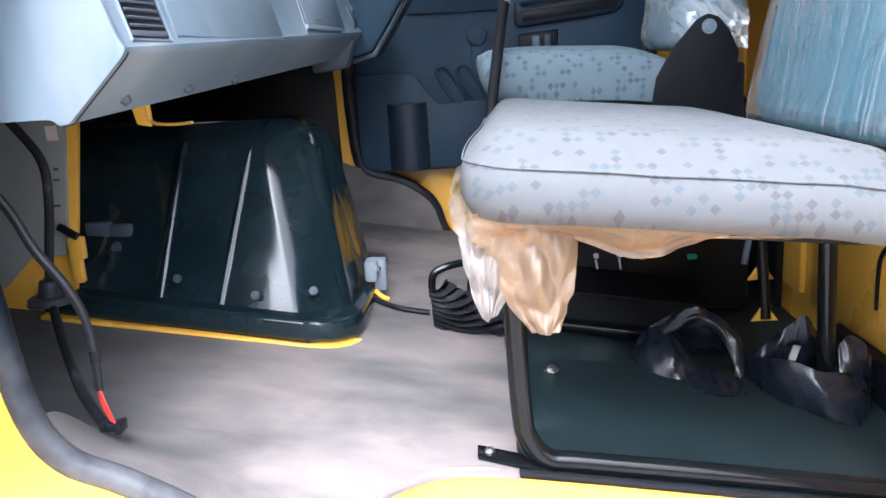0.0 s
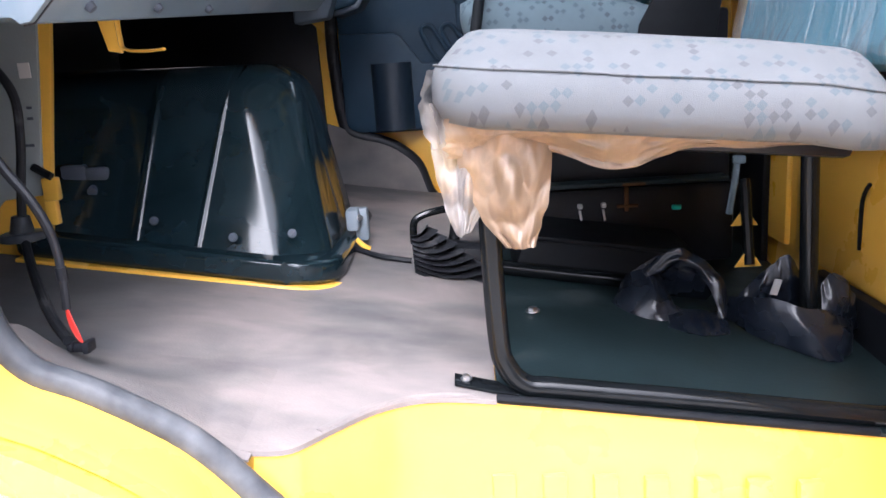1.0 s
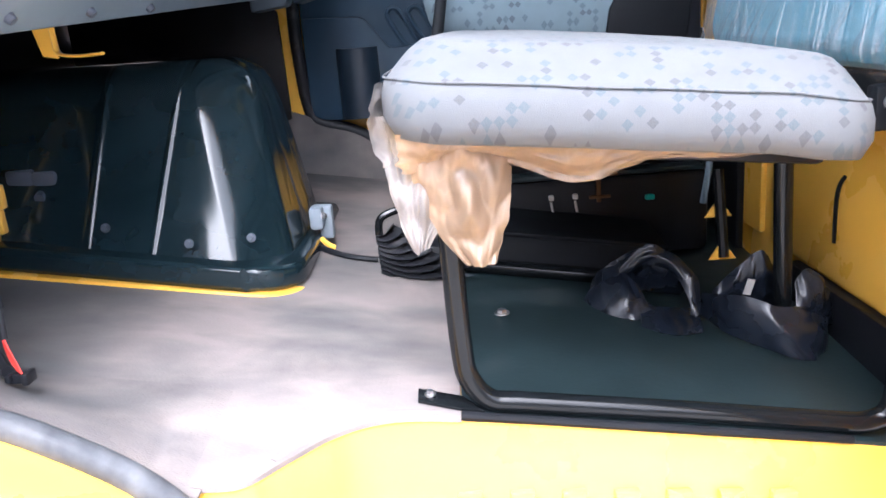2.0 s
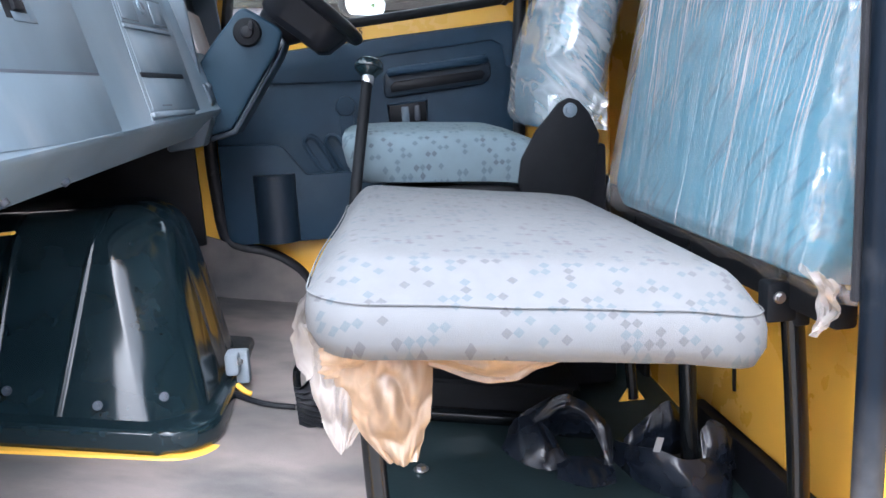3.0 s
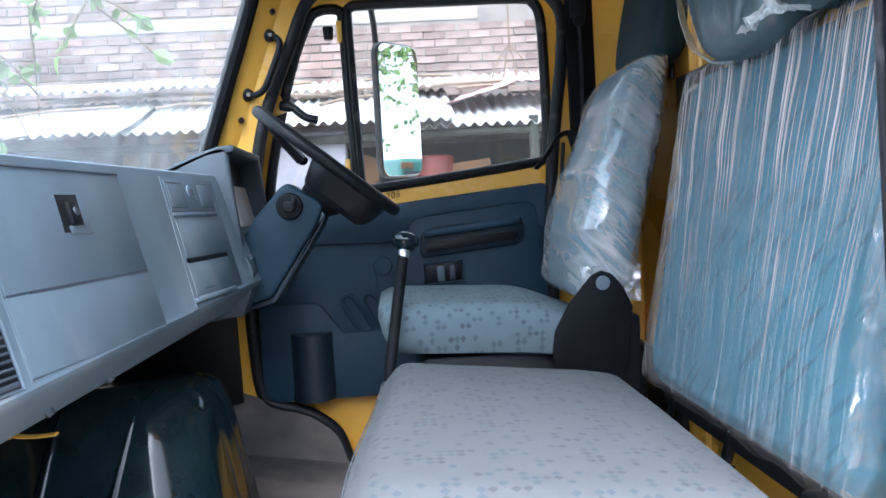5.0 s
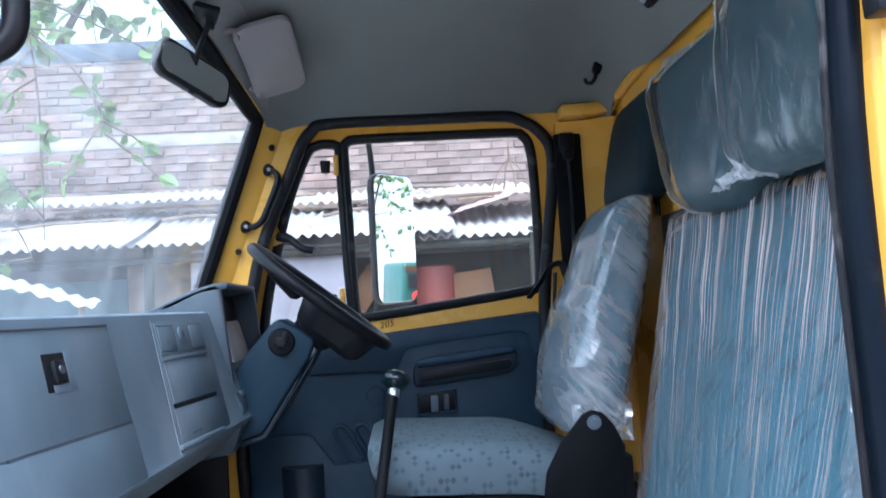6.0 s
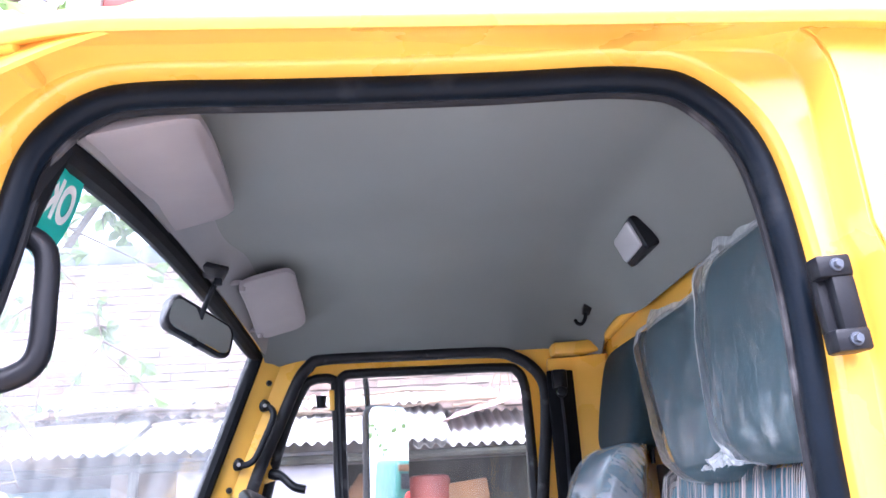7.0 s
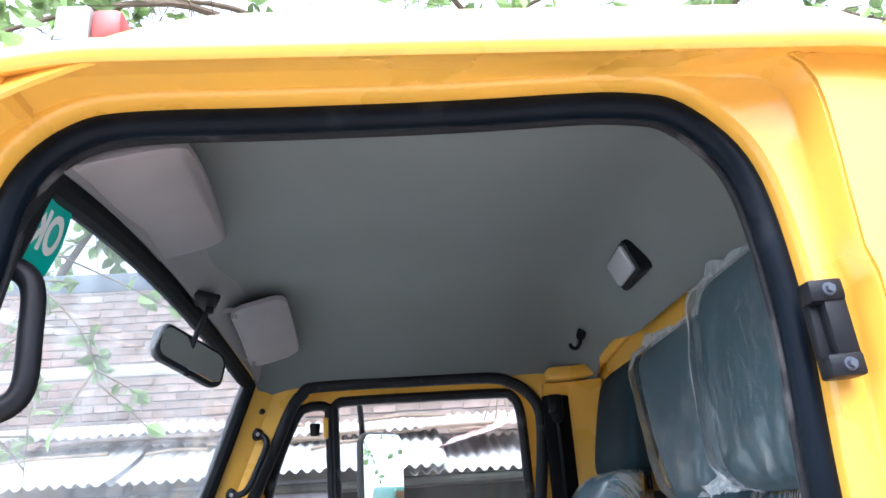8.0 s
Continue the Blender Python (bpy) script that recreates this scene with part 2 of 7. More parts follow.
YELLOW = mat("yellow_paint", (0.82, 0.465, 0.060), 0.28, var=0.05, scale=5, fine=60, bump=0.02, coat=0.5)
SEAL = mat("black_rubber", (0.014, 0.015, 0.018), 0.45, var=0.3, scale=20, fine=220, bump=0.2, dust=(0.12, 0.12, 0.125), dust_amount=0.06, spec=0.25)
SEAL_GREY = mat("dusty_rubber", (0.004, 0.007, 0.012), 0.34, var=0.2, scale=16, fine=220, bump=0.15, dust=(0.115, 0.12, 0.128), dust_amount=0.02, spec=0.10)
DASH = mat("dash_plastic", (0.128, 0.172, 0.212), 0.5, var=0.12, scale=9, fine=600, bump=0.07, dust=(0.235, 0.265, 0.295), dust_amount=0.20, stretch=(1, 1, 0.30))
DASH_DARK = mat("dark_grey_plastic", (0.06, 0.072, 0.095), 0.5, var=0.1, scale=8, fine=500, bump=0.2)
TRIM = mat("door_trim_vinyl", (0.022, 0.046, 0.076), 0.5, var=0.15, scale=7, fine=420, bump=0.3, dust=(0.055, 0.078, 0.10), dust_amount=0.06, spec=0.3)
BLACK = mat("black_plastic", (0.009, 0.010, 0.013), 0.38, var=0.2, scale=14, fine=300, bump=0.15, spec=0.22)
GLOSS_BLACK = mat("gloss_black_plastic", (0.008, 0.017, 0.022), 0.13, var=0.2, scale=9, fine=40, bump=0.05, spec=0.55)
TUBE_BLACK = mat("black_painted_steel", (0.005, 0.006, 0.007), 0.16, var=0.2, scale=20, fine=120, bump=0.08, spec=0.28)
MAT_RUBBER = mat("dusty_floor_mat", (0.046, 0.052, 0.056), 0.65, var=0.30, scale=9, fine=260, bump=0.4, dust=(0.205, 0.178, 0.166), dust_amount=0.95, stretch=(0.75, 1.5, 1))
PLATE = mat("black_floor_plate", (0.013, 0.023, 0.026), 0.42, var=0.25, scale=8, fine=120, bump=0.12, dust=(0.050, 0.064, 0.068), dust_amount=0.16, spec=0.25)
LINING = mat("roof_lining", (0.176, 0.190, 0.182), 0.95, var=0.06, scale=3, fine=700, bump=0.3, sheen=0.1)
VISOR = mat("visor_vinyl", (0.285, 0.262, 0.266), 0.7, var=0.06, scale=10, fine=500, bump=0.2)
RIM = mat("rim_rubber", (0.007, 0.008, 0.010), 0.6, var=0.2, scale=14, fine=300, bump=0.2, spec=0.12)
HEADER = mat("header_vinyl", (0.25, 0.25, 0.255), 0.7, var=0.05, scale=10, fine=500, bump=0.2)
CLOTH = fabric("seat_cloth_pale", (0.090, 0.096, 0.102), (0.050, 0.070, 0.084), (0.062, 0.056, 0.061))
CLOTH_BLUE = fabric("seat_cloth_blue", (0.050, 0.172, 0.240), (0.030, 0.106, 0.154), (0.04, 0.115, 0.16))
CLOTH_DRIVER = fabric("seat_cloth_grey_blue", (0.122, 0.165, 0.190), (0.056, 0.086, 0.106), (0.066, 0.082, 0.096))
CLOTH_DARK = mat("headrest_cloth", (0.034, 0.080, 0.098), 0.7, var=0.15, scale=12, fine=400, bump=0.25)
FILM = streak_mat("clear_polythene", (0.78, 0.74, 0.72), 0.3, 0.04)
FILM_CRUMPLE = film_mat("crumpled_bag", (0.94, 0.97, 0.98), (0.80, 0.84, 0.86), 0.13, 0.74, (18, 5, 3), 0.10, 0.26, (0, 42, 0), 6, 0.13, 0.5)
FILM_HEM = film_mat("doubled_hem", (0.95, 0.97, 0.98), (0.72, 0.77, 0.79), 0.25, 0.40, (30, 30, 4), 0.06, 0.3, patch=14, shine=0.08)
FILM_HEAD = film_mat("thin_clear_bag", (0.95, 0.97, 0.98), (0.66, 0.68, 0.68), 0.16, 0.96, (0, 24, 6), 0.045, 0.20, (22, 0, 0), 5, 0.05, 0.45)
VINYL = mat("black_vinyl", (0.008, 0.011, 0.018), 0.26, var=0.2, scale=14, fine=200, bump=0.2, spec=0.5)
FILM_ORANGE = film_mat("amber_polythene", (0.98, 0.86, 0.70), (0.38, 0.26, 0.165), 0.45, 0.54, (18, 18, 10), 0.06, 0.10, patch=12, shine=0.04, bump=0.08)
FILM_HANG = film_mat("loose_polythene", (0.95, 0.96, 0.97), (0.46, 0.42, 0.39), 0.45, 0.62, (18, 18, 8), 0.06, 0.12, patch=12, shine=0.05, bump=0.08)
GLASS = glass_mat("window_glass", (0.93, 0.96, 0.95), 0.004, 0.022)
SCREEN = glass_mat("windscreen_glass", (0.92, 0.96, 0.95), 0.04, 0.07)
METAL = mat("bare_steel", (0.55, 0.55, 0.56), 0.32, 1.0, var=0.1, scale=30, fine=200, bump=0.1)
GALV = mat("corrugated_sheet", (0.50, 0.49, 0.49), 0.55, 0.15, var=0.3, scale=2.5, fine=40, bump=0.2, dust=(0.24, 0.165, 0.125), dust_amount=0.3)
MIRROR = mat("mirror_silver", (0.9, 0.92, 0.92), 0.02, 1.0, var=0.0, bump=0)
for _l in MIRROR.node_tree.nodes["Principled BSDF"].inputs["Roughness"].links:
    MIRROR.node_tree.links.remove(_l)
MIRROR.node_tree.nodes["Principled BSDF"].inputs["Roughness"].default_value = 0.0
TRUCK_GREEN = mat("green_paint", (0.006, 0.085, 0.066), 0.4, var=0.1, scale=3, bump=0.05)
CLOTH_PINK = mat("faded_pink_cloth", (0.50, 0.33, 0.33), 0.85, var=0.35, scale=5, fine=80, bump=0.3)
PAPER = mat("white_paper", (0.72, 0.70, 0.68), 0.8, var=0.08, bump=0.1)
RED = mat("red_plastic", (0.55, 0.03, 0.02), 0.4, var=0.1, bump=0.1)
GREEN = mat("green_vinyl", (0.01, 0.44, 0.37), 0.4, var=0.05, bump=0.0)
WHITE = mat("white_vinyl", (0.80, 0.80, 0.80), 0.4, var=0.04, bump=0.0)
GROUND = mat("packed_earth", (0.38, 0.35, 0.32), 0.9, var=0.3, scale=1.2, fine=30, bump=0.5)
BRICK = mat("old_brick", (0.225, 0.152, 0.130), 0.9, var=0.45, scale=2.2, fine=60, bump=0.6, dust=(0.275, 0.24, 0.222), dust_amount=0.45)
MORTAR = mat("old_mortar", (0.22, 0.192, 0.176), 0.95, var=0.2, scale=4, fine=50, bump=0.6)
PLASTER = mat("pale_plaster", (0.34, 0.305, 0.28), 0.95, var=0.2, scale=4, fine=50, bump=0.6)
SLATE = mat("slate_sheet", (0.10, 0.12, 0.15), 0.6, var=0.3, scale=4, bump=0.3)
# the shade inside the open shed is put into this dark colour
DARKWALL = mat("dark_shed", (0.034, 0.034, 0.028), 0.9, var=0.4, scale=3, fine=50, bump=0.4)
DASH_MID = mat("shroud_plastic", (0.048, 0.068, 0.090), 0.5, var=0.08, scale=8, fine=500, bump=0.2)
COLUMN = mat("column_plastic", (0.013, 0.031, 0.050), 0.5, var=0.1, scale=8, fine=500, bump=0.2, spec=0.2)
NAVY = mat("navy_moulding", (0.012, 0.022, 0.036), 0.45, var=0.15, scale=9, fine=400, bump=0.2)
DARK_VINYL = mat("dark_vinyl", (0.012, 0.026, 0.034), 0.55, var=0.15, scale=12, fine=400, bump=0.2, spec=0.15)
TIMBER = mat("weathered_timber", (0.20, 0.15, 0.11), 0.8, var=0.3, scale=6, fine=80, bump=0.4)
TARP_ORANGE = mat("orange_tarpaulin", (0.10, 0.011, 0.005), 0.6, var=0.2, scale=4, bump=0.2)
BOARD = mat("ochre_board", (0.095, 0.040, 0.008), 0.7, var=0.2, scale=4, bump=0.2)
BLUEWALL = mat("blue_grey_paint", (0.09, 0.155, 0.175), 0.7, var=0.3, scale=2, bump=0.2)
LILAC = mat("lilac_plaster", (0.21, 0.20, 0.225), 0.9, var=0.2, scale=3, fine=40, bump=0.4)
BARK = mat("bark", (0.12, 0.09, 0.06), 0.9, var=0.3, scale=14, bump=0.5)
LEAF = mat("leaf_green", (0.17, 0.25, 0.085), 0.45, var=0.35, scale=3, fine=60, bump=0.1)
BOARD_GREY = mat("grey_fibre_board", (0.27, 0.30, 0.30), 0.8, var=0.1, scale=8, bump=0.2)
LENS = mat("lamp_diffuser", (0.44, 0.45, 0.47), 0.45, var=0.04, bump=0.05)

# the mat's dust colour thins out towards the front, from x -0.45 to -0.74
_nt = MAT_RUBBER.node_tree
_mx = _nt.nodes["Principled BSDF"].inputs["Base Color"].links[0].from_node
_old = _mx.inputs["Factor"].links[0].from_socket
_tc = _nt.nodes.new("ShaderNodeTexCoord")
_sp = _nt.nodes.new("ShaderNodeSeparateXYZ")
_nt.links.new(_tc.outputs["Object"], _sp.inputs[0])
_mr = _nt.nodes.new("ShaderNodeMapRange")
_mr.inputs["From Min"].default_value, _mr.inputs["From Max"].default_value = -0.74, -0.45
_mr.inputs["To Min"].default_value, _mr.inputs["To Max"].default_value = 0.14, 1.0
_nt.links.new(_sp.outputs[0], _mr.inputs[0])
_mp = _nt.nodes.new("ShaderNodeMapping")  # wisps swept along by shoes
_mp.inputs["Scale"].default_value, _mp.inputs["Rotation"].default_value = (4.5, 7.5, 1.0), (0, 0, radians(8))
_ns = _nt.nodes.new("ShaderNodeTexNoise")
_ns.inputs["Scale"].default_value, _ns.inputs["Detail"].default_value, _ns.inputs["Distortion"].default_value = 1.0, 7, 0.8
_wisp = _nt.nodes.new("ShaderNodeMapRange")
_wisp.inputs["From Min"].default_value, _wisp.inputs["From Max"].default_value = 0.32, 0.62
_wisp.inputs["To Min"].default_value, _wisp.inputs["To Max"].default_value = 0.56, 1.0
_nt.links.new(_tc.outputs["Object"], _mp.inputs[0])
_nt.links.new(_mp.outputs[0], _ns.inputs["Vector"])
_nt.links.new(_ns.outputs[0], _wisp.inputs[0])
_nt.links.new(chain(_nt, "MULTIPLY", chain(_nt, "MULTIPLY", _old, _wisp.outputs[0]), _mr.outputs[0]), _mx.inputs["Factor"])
# the door seal is grey with dust where feet pass over it
_nt = SEAL_GREY.node_tree
_mx = _nt.nodes["Principled BSDF"].inputs["Base Color"].links[0].from_node
_old = _mx.inputs["Factor"].links[0].from_socket
_tc = _nt.nodes.new("ShaderNodeTexCoord")
_sp = _nt.nodes.new("ShaderNodeSeparateXYZ")
_nt.links.new(_tc.outputs["Object"], _sp.inputs[0])
_mr = _nt.nodes.new("ShaderNodeMapRange")
_mr.inputs["From Min"].default_value, _mr.inputs["From Max"].default_value = 1.25, 0.98
_nt.links.new(_sp.outputs[2], _mr.inputs[0])
_ns = _nt.nodes.new("ShaderNodeTexNoise")
_ns.inputs["Scale"].default_value, _ns.inputs["Detail"].default_value = 30, 5
_nt.links.new(_tc.outputs["Object"], _ns.inputs["Vector"])
_nt.links.new(chain(_nt, "ADD", chain(_nt, "MULTIPLY", _old, 0.2), chain(_nt, "MULTIPLY", _mr.outputs[0], chain(_nt, "MULTIPLY", _ns.outputs[0], 1.3)), True), _mx.inputs["Factor"])
# leaves pass light and differ one from another
_nt = LEAF.node_tree
_b = _nt.nodes["Principled BSDF"]
_geo = _nt.nodes.new("ShaderNodeNewGeometry")
_hs = _nt.nodes.new("ShaderNodeHueSaturation")
_mr = _nt.nodes.new("ShaderNodeMapRange")
_mr.inputs["To Min"].default_value, _mr.inputs["To Max"].default_value = 0.6, 1.7
_nt.links.new(_geo.outputs["Random Per Island"], _mr.inputs[0])
_nt.links.new(_mr.outputs[0], _hs.inputs["Value"])
_nt.links.new(_b.inputs["Base Color"].links[0].from_socket, _hs.inputs["Color"])
_nt.links.new(_hs.outputs[0], _b.inputs["Base Color"])
_tl = _nt.nodes.new("ShaderNodeBsdfTranslucent")
_nt.links.new(_hs.outputs[0], _tl.inputs[0])
_mxs = _nt.nodes.new("ShaderNodeMixShader")
_mxs.inputs[0].default_value = 0.45
_nt.links.new(_b.outputs[0], _mxs.inputs[1])
_nt.links.new(_tl.outputs[0], _mxs.inputs[2])
_nt.links.new(_mxs.outputs[0], _nt.nodes["Material Output"].inputs[0])
# bricks differ one from another
_nt = BRICK.node_tree
_b = _nt.nodes["Principled BSDF"]
_oi = _nt.nodes.new("ShaderNodeObjectInfo")
_geo = _nt.nodes.new("ShaderNodeNewGeometry")
_ad = _nt.nodes.new("ShaderNodeMath")
_ad.operation = "ADD"
_fr = _nt.nodes.new("ShaderNodeMath")
_fr.operation = "FRACT"
_nt.links.new(_oi.outputs["Random"], _ad.inputs[0])
_nt.links.new(_geo.outputs["Random Per Island"], _ad.inputs[1])
_nt.links.new(_ad.outputs[0], _fr.inputs[0])
_hs = _nt.nodes.new("ShaderNodeHueSaturation")
_mr = _nt.nodes.new("ShaderNodeMapRange")
_mr.inputs["To Min"].default_value, _mr.inputs["To Max"].default_value = 0.72, 1.18
_nt.links.new(_fr.outputs[0], _mr.inputs[0])
_nt.links.new(_mr.outputs[0], _hs.inputs["Value"])
_nt.links.new(_b.inputs["Base Color"].links[0].from_socket, _hs.inputs["Color"])
_nt.links.new(_hs.outputs[0], _b.inputs["Base Color"])


# mesh helpers --------------------------------------------------------------
def thing(name, at, label, category, group="", kind=""):
    ob = new(name)
    ob.location = at
    ob.empty_display_size = 0.05
    return tagged(ob, label, category, group, kind)


def origin(ob):
    """Where a thing's own space lies, for parts given in world metres."""
    return Vector(ob.location) if ob.type == "EMPTY" else Vector((0, 0, 0))


def mesh_of(name, bm, material, smooth=35):
    bmesh.ops.remove_doubles(bm, verts=bm.verts, dist=1e-5)
    bmesh.ops.recalc_face_normals(bm, faces=bm.faces)
    me = bpy.data.meshes.new(name)
    bm.to_mesh(me)
    bm.free()
    me.materials.append(material)
    if smooth:
        for p in me.polygons:
            p.use_smooth = True
        me.set_sharp_from_angle(angle=radians(smooth))
    return me


def part(name, bm, material, parent=None, label="", smooth=35):
    """Link a bmesh in world metres as one mesh object, under a thing or a part."""
    ob = new(name, mesh_of(name, bm, material, smooth))
    if parent:
        ob.parent = parent
        ob.matrix_parent_inverse = Matrix.Translation(-origin(parent))
    return tagged(ob, label)


def solo(name, bm, material, label, category, group="", kind="", smooth=35):
    return tagged(part(name, bm, material, None, "", smooth), label, category, group, kind)


def rbox(cx, cy, cz, sx, sy, sz, bev=0.01, seg=2, m=None):
    bm = bmesh.new()
    bmesh.ops.create_cube(bm, size=1.0)
    for v in bm.verts:
        v.co = Vector((v.co.x * sx, v.co.y * sy, v.co.z * sz))
    if bev:
        bmesh.ops.bevel(bm, geom=list(bm.edges), offset=bev, segments=seg, profile=0.5, affect="EDGES", clamp_overlap=True)
    if m is not None:
        bmesh.ops.transform(bm, matrix=m, verts=bm.verts)
    bmesh.ops.translate(bm, verts=bm.verts, vec=(cx, cy, cz))
    return bm


def cyl(p0, p1, r0, r1=None, n=20, bev=0.0):
    p0, p1 = Vector(p0), Vector(p1)
    r1 = r0 if r1 is None else r1
    bm = bmesh.new()
    d = p1 - p0
    bmesh.ops.create_cone(bm, cap_ends=True, segments=n, radius1=r0, radius2=r1, depth=d.length)
    if bev:
        caps = [e for e in bm.edges if len({round(v.co.z, 5) for v in e.verts}) == 1]
        bmesh.ops.bevel(bm, geom=caps, offset=bev, segments=2, profile=0.5, affect="EDGES", clamp_overlap=True)
    q = d.to_track_quat("Z", "Y").to_matrix().to_4x4()
    bmesh.ops.transform(bm, matrix=Matrix.Translation((p0 + p1) / 2) @ q, verts=bm.verts)
    return bm


def spline(pts, per=6, closed=False):
    """Catmull-Rom through the points."""
    P = [Vector(p) for p in pts]
    n = len(P)
    out = []
    for i in range(n if closed else n - 1):
        a = P[(i - 1) % n] if closed or i > 0 else P[0]
        b, c = P[i], P[(i + 1) % n]
        d = P[(i + 2) % n] if closed or i + 2 < n else P[-1]
        for k in range(per):
            t = k / per
            out.append(0.5 * ((2 * b) + (c - a) * t + (2 * a - 5 * b + 4 * c - d) * t * t + (3 * b - a - 3 * c + d) * t ** 3))
    if not closed:
        out.append(P[-1])
    return out


def tube(pts, r, n=10, closed=False, bm=None, flat=1.0):
    """A round bar along the points; r may be a list."""
    P = [Vector(p) for p in pts]
    m = len(P)
    bm = bm or bmesh.new()
    rings = []
    up = None
    for i in range(m):
        if closed:
            t = P[(i + 1) % m] - P[i - 1]
        else:
            t = P[min(i + 1, m - 1)] - P[max(i - 1, 0)]
        t.normalize()
        if up is None:
            up = Vector((0, 0, 1)) if abs(t.z) < 0.9 else Vector((1, 0, 0))
        side = t.cross(up).normalized()
        up = side.cross(t).normalized()
        rr = r[i] if isinstance(r, (list, tuple)) else r
        rings.append([bm.verts.new(P[i] + rr * (math.cos(2 * math.pi * k / n) * side + flat * math.sin(2 * math.pi * k / n) * up)) for k in range(n)])
    for i in range(m if closed else m - 1):
        A, B = rings[i], rings[(i + 1) % m]
        for k in range(n):
            bm.faces.new((A[k], A[(k + 1) % n], B[(k + 1) % n], B[k]))
    if not closed:
        bm.faces.new(rings[0][::-1])
        bm.faces.new(rings[-1])
    return bm


def extrude(poly, axis, a, b, bev=0.0, seg=2):
    """A prism: the 2D outline (the two other axes, in order) from a to b along axis."""
    bm = bmesh.new()

    def at(p, w):
        return {"x": (w, p[0], p[1]), "y": (p[0], w, p[1]), "z": (p[0], p[1], w)}[axis]
    lo = [bm.verts.new(at(p, a)) for p in poly]
    hi = [bm.verts.new(at(p, b)) for p in poly]
    n = len(poly)
    bm.faces.new(lo[::-1])
    bm.faces.new(hi)
    for i in range(n):
        bm.faces.new((lo[i], lo[(i + 1) % n], hi[(i + 1) % n], hi[i]))
    bmesh.ops.recalc_face_normals(bm, faces=bm.faces)
    if bev:
        bmesh.ops.bevel(bm, geom=list(bm.edges), offset=bev, segments=seg, profile=0.5, affect="EDGES", clamp_overlap=True)
    return bm


def plate(outer, holes, y0, y1):
    """A sheet in the xz plane between y0 and y1, with openings through it."""
    bm = bmesh.new()
    edges = []
    for loop in (outer, *holes):
        vs = [bm.verts.new((p[0], y0, p[1])) for p in loop]
        edges += [bm.edges.new((vs[i], vs[(i + 1) % len(vs)])) for i in range(len(vs))]
    bmesh.ops.triangle_fill(bm, use_beauty=True, use_dissolve=False, edges=edges)
    faces = list(bm.faces)
    r = bmesh.ops.extrude_face_region(bm, geom=faces)
    bmesh.ops.translate(bm, verts=[v for v in r["geom"] if isinstance(v, bmesh.types.BMVert)], vec=(0, y1 - y0, 0))
    return bm


def loop_xz(pts, per=5):
    return [(p.x, p.z) for p in spline([(x, 0, z) for x, z in pts], per, True)]


def grow(loop, d):
    """Offset a closed xz outline outwards by d."""
    n = len(loop)
    area = sum(loop[i][0] * loop[(i + 1) % n][1] - loop[(i + 1) % n][0] * loop[i][1] for i in range(n))
    s = 1 if area > 0 else -1
    out = []
    for i in range(n):
        tx, tz = loop[(i + 1) % n][0] - loop[i - 1][0], loop[(i + 1) % n][1] - loop[i - 1][1]
        l = math.hypot(tx, tz) or 1
        out.append((loop[i][0] + s * d * tz / l, loop[i][1] - s * d * tx / l))
    return out


def sweep(loop, profile):
    """Sweep a (d, y) profile round a closed xz outline: d outwards."""
    bm = bmesh.new()
    rows = [[bm.verts.new((x, y, z)) for x, z in grow(loop, d)] for d, y in profile]
    n = len(loop)
    for a, b in zip(rows, rows[1:]):
        for i in range(n):
            bm.faces.new((a[i], a[(i + 1) % n], b[(i + 1) % n], b[i]))
    return bm


def sheet(f, nu, nv, thick=0.0, bm=None):
    """A surface f(u, v), u and v from 0 to 1; thick gives it a second side along its normals."""
    bm = bm or bmesh.new()
    G = [[Vector(f(i / nu, j / nv)) for j in range(nv + 1)] for i in range(nu + 1)]
    V = [[bm.verts.new(p) for p in row] for row in G]
    for i in range(nu):
        for j in range(nv):
            bm.faces.new((V[i][j], V[i + 1][j], V[i + 1][j + 1], V[i][j + 1]))
    if thick:
        W = []
        for i in range(nu + 1):
            row = []
            for j in range(nv + 1):
                a = G[min(i + 1, nu)][j] - G[max(i - 1, 0)][j]
                b = G[i][min(j + 1, nv)] - G[i][max(j - 1, 0)]
                nrm = a.cross(b)
                nrm = nrm.normalized() if nrm.length > 1e-9 else Vector((0, 0, 1))
                row.append(bm.verts.new(G[i][j] - nrm * thick))
            W.append(row)
        for i in range(nu):
            for j in range(nv):
                bm.faces.new((W[i][j], W[i][j + 1], W[i + 1][j + 1], W[i + 1][j]))
        ring = [(i, 0) for i in range(nu)] + [(nu, j) for j in range(nv)] + [(i, nv) for i in range(nu, 0, -1)] + [(0, j) for j in range(nv, 0, -1)]
        for (a, b), (c, d) in zip(ring, ring[1:] + ring[:1]):
            bm.faces.new((V[a][b], W[a][b], W[c][d], V[c][d]))
    return bm


def sstep(a, b, x):
    t = max(0.0, min(1.0, (x - a) / (b - a)))
    return t * t * (3 - 2 * t)


def nz(*p):
    return noise.noise(Vector(p))


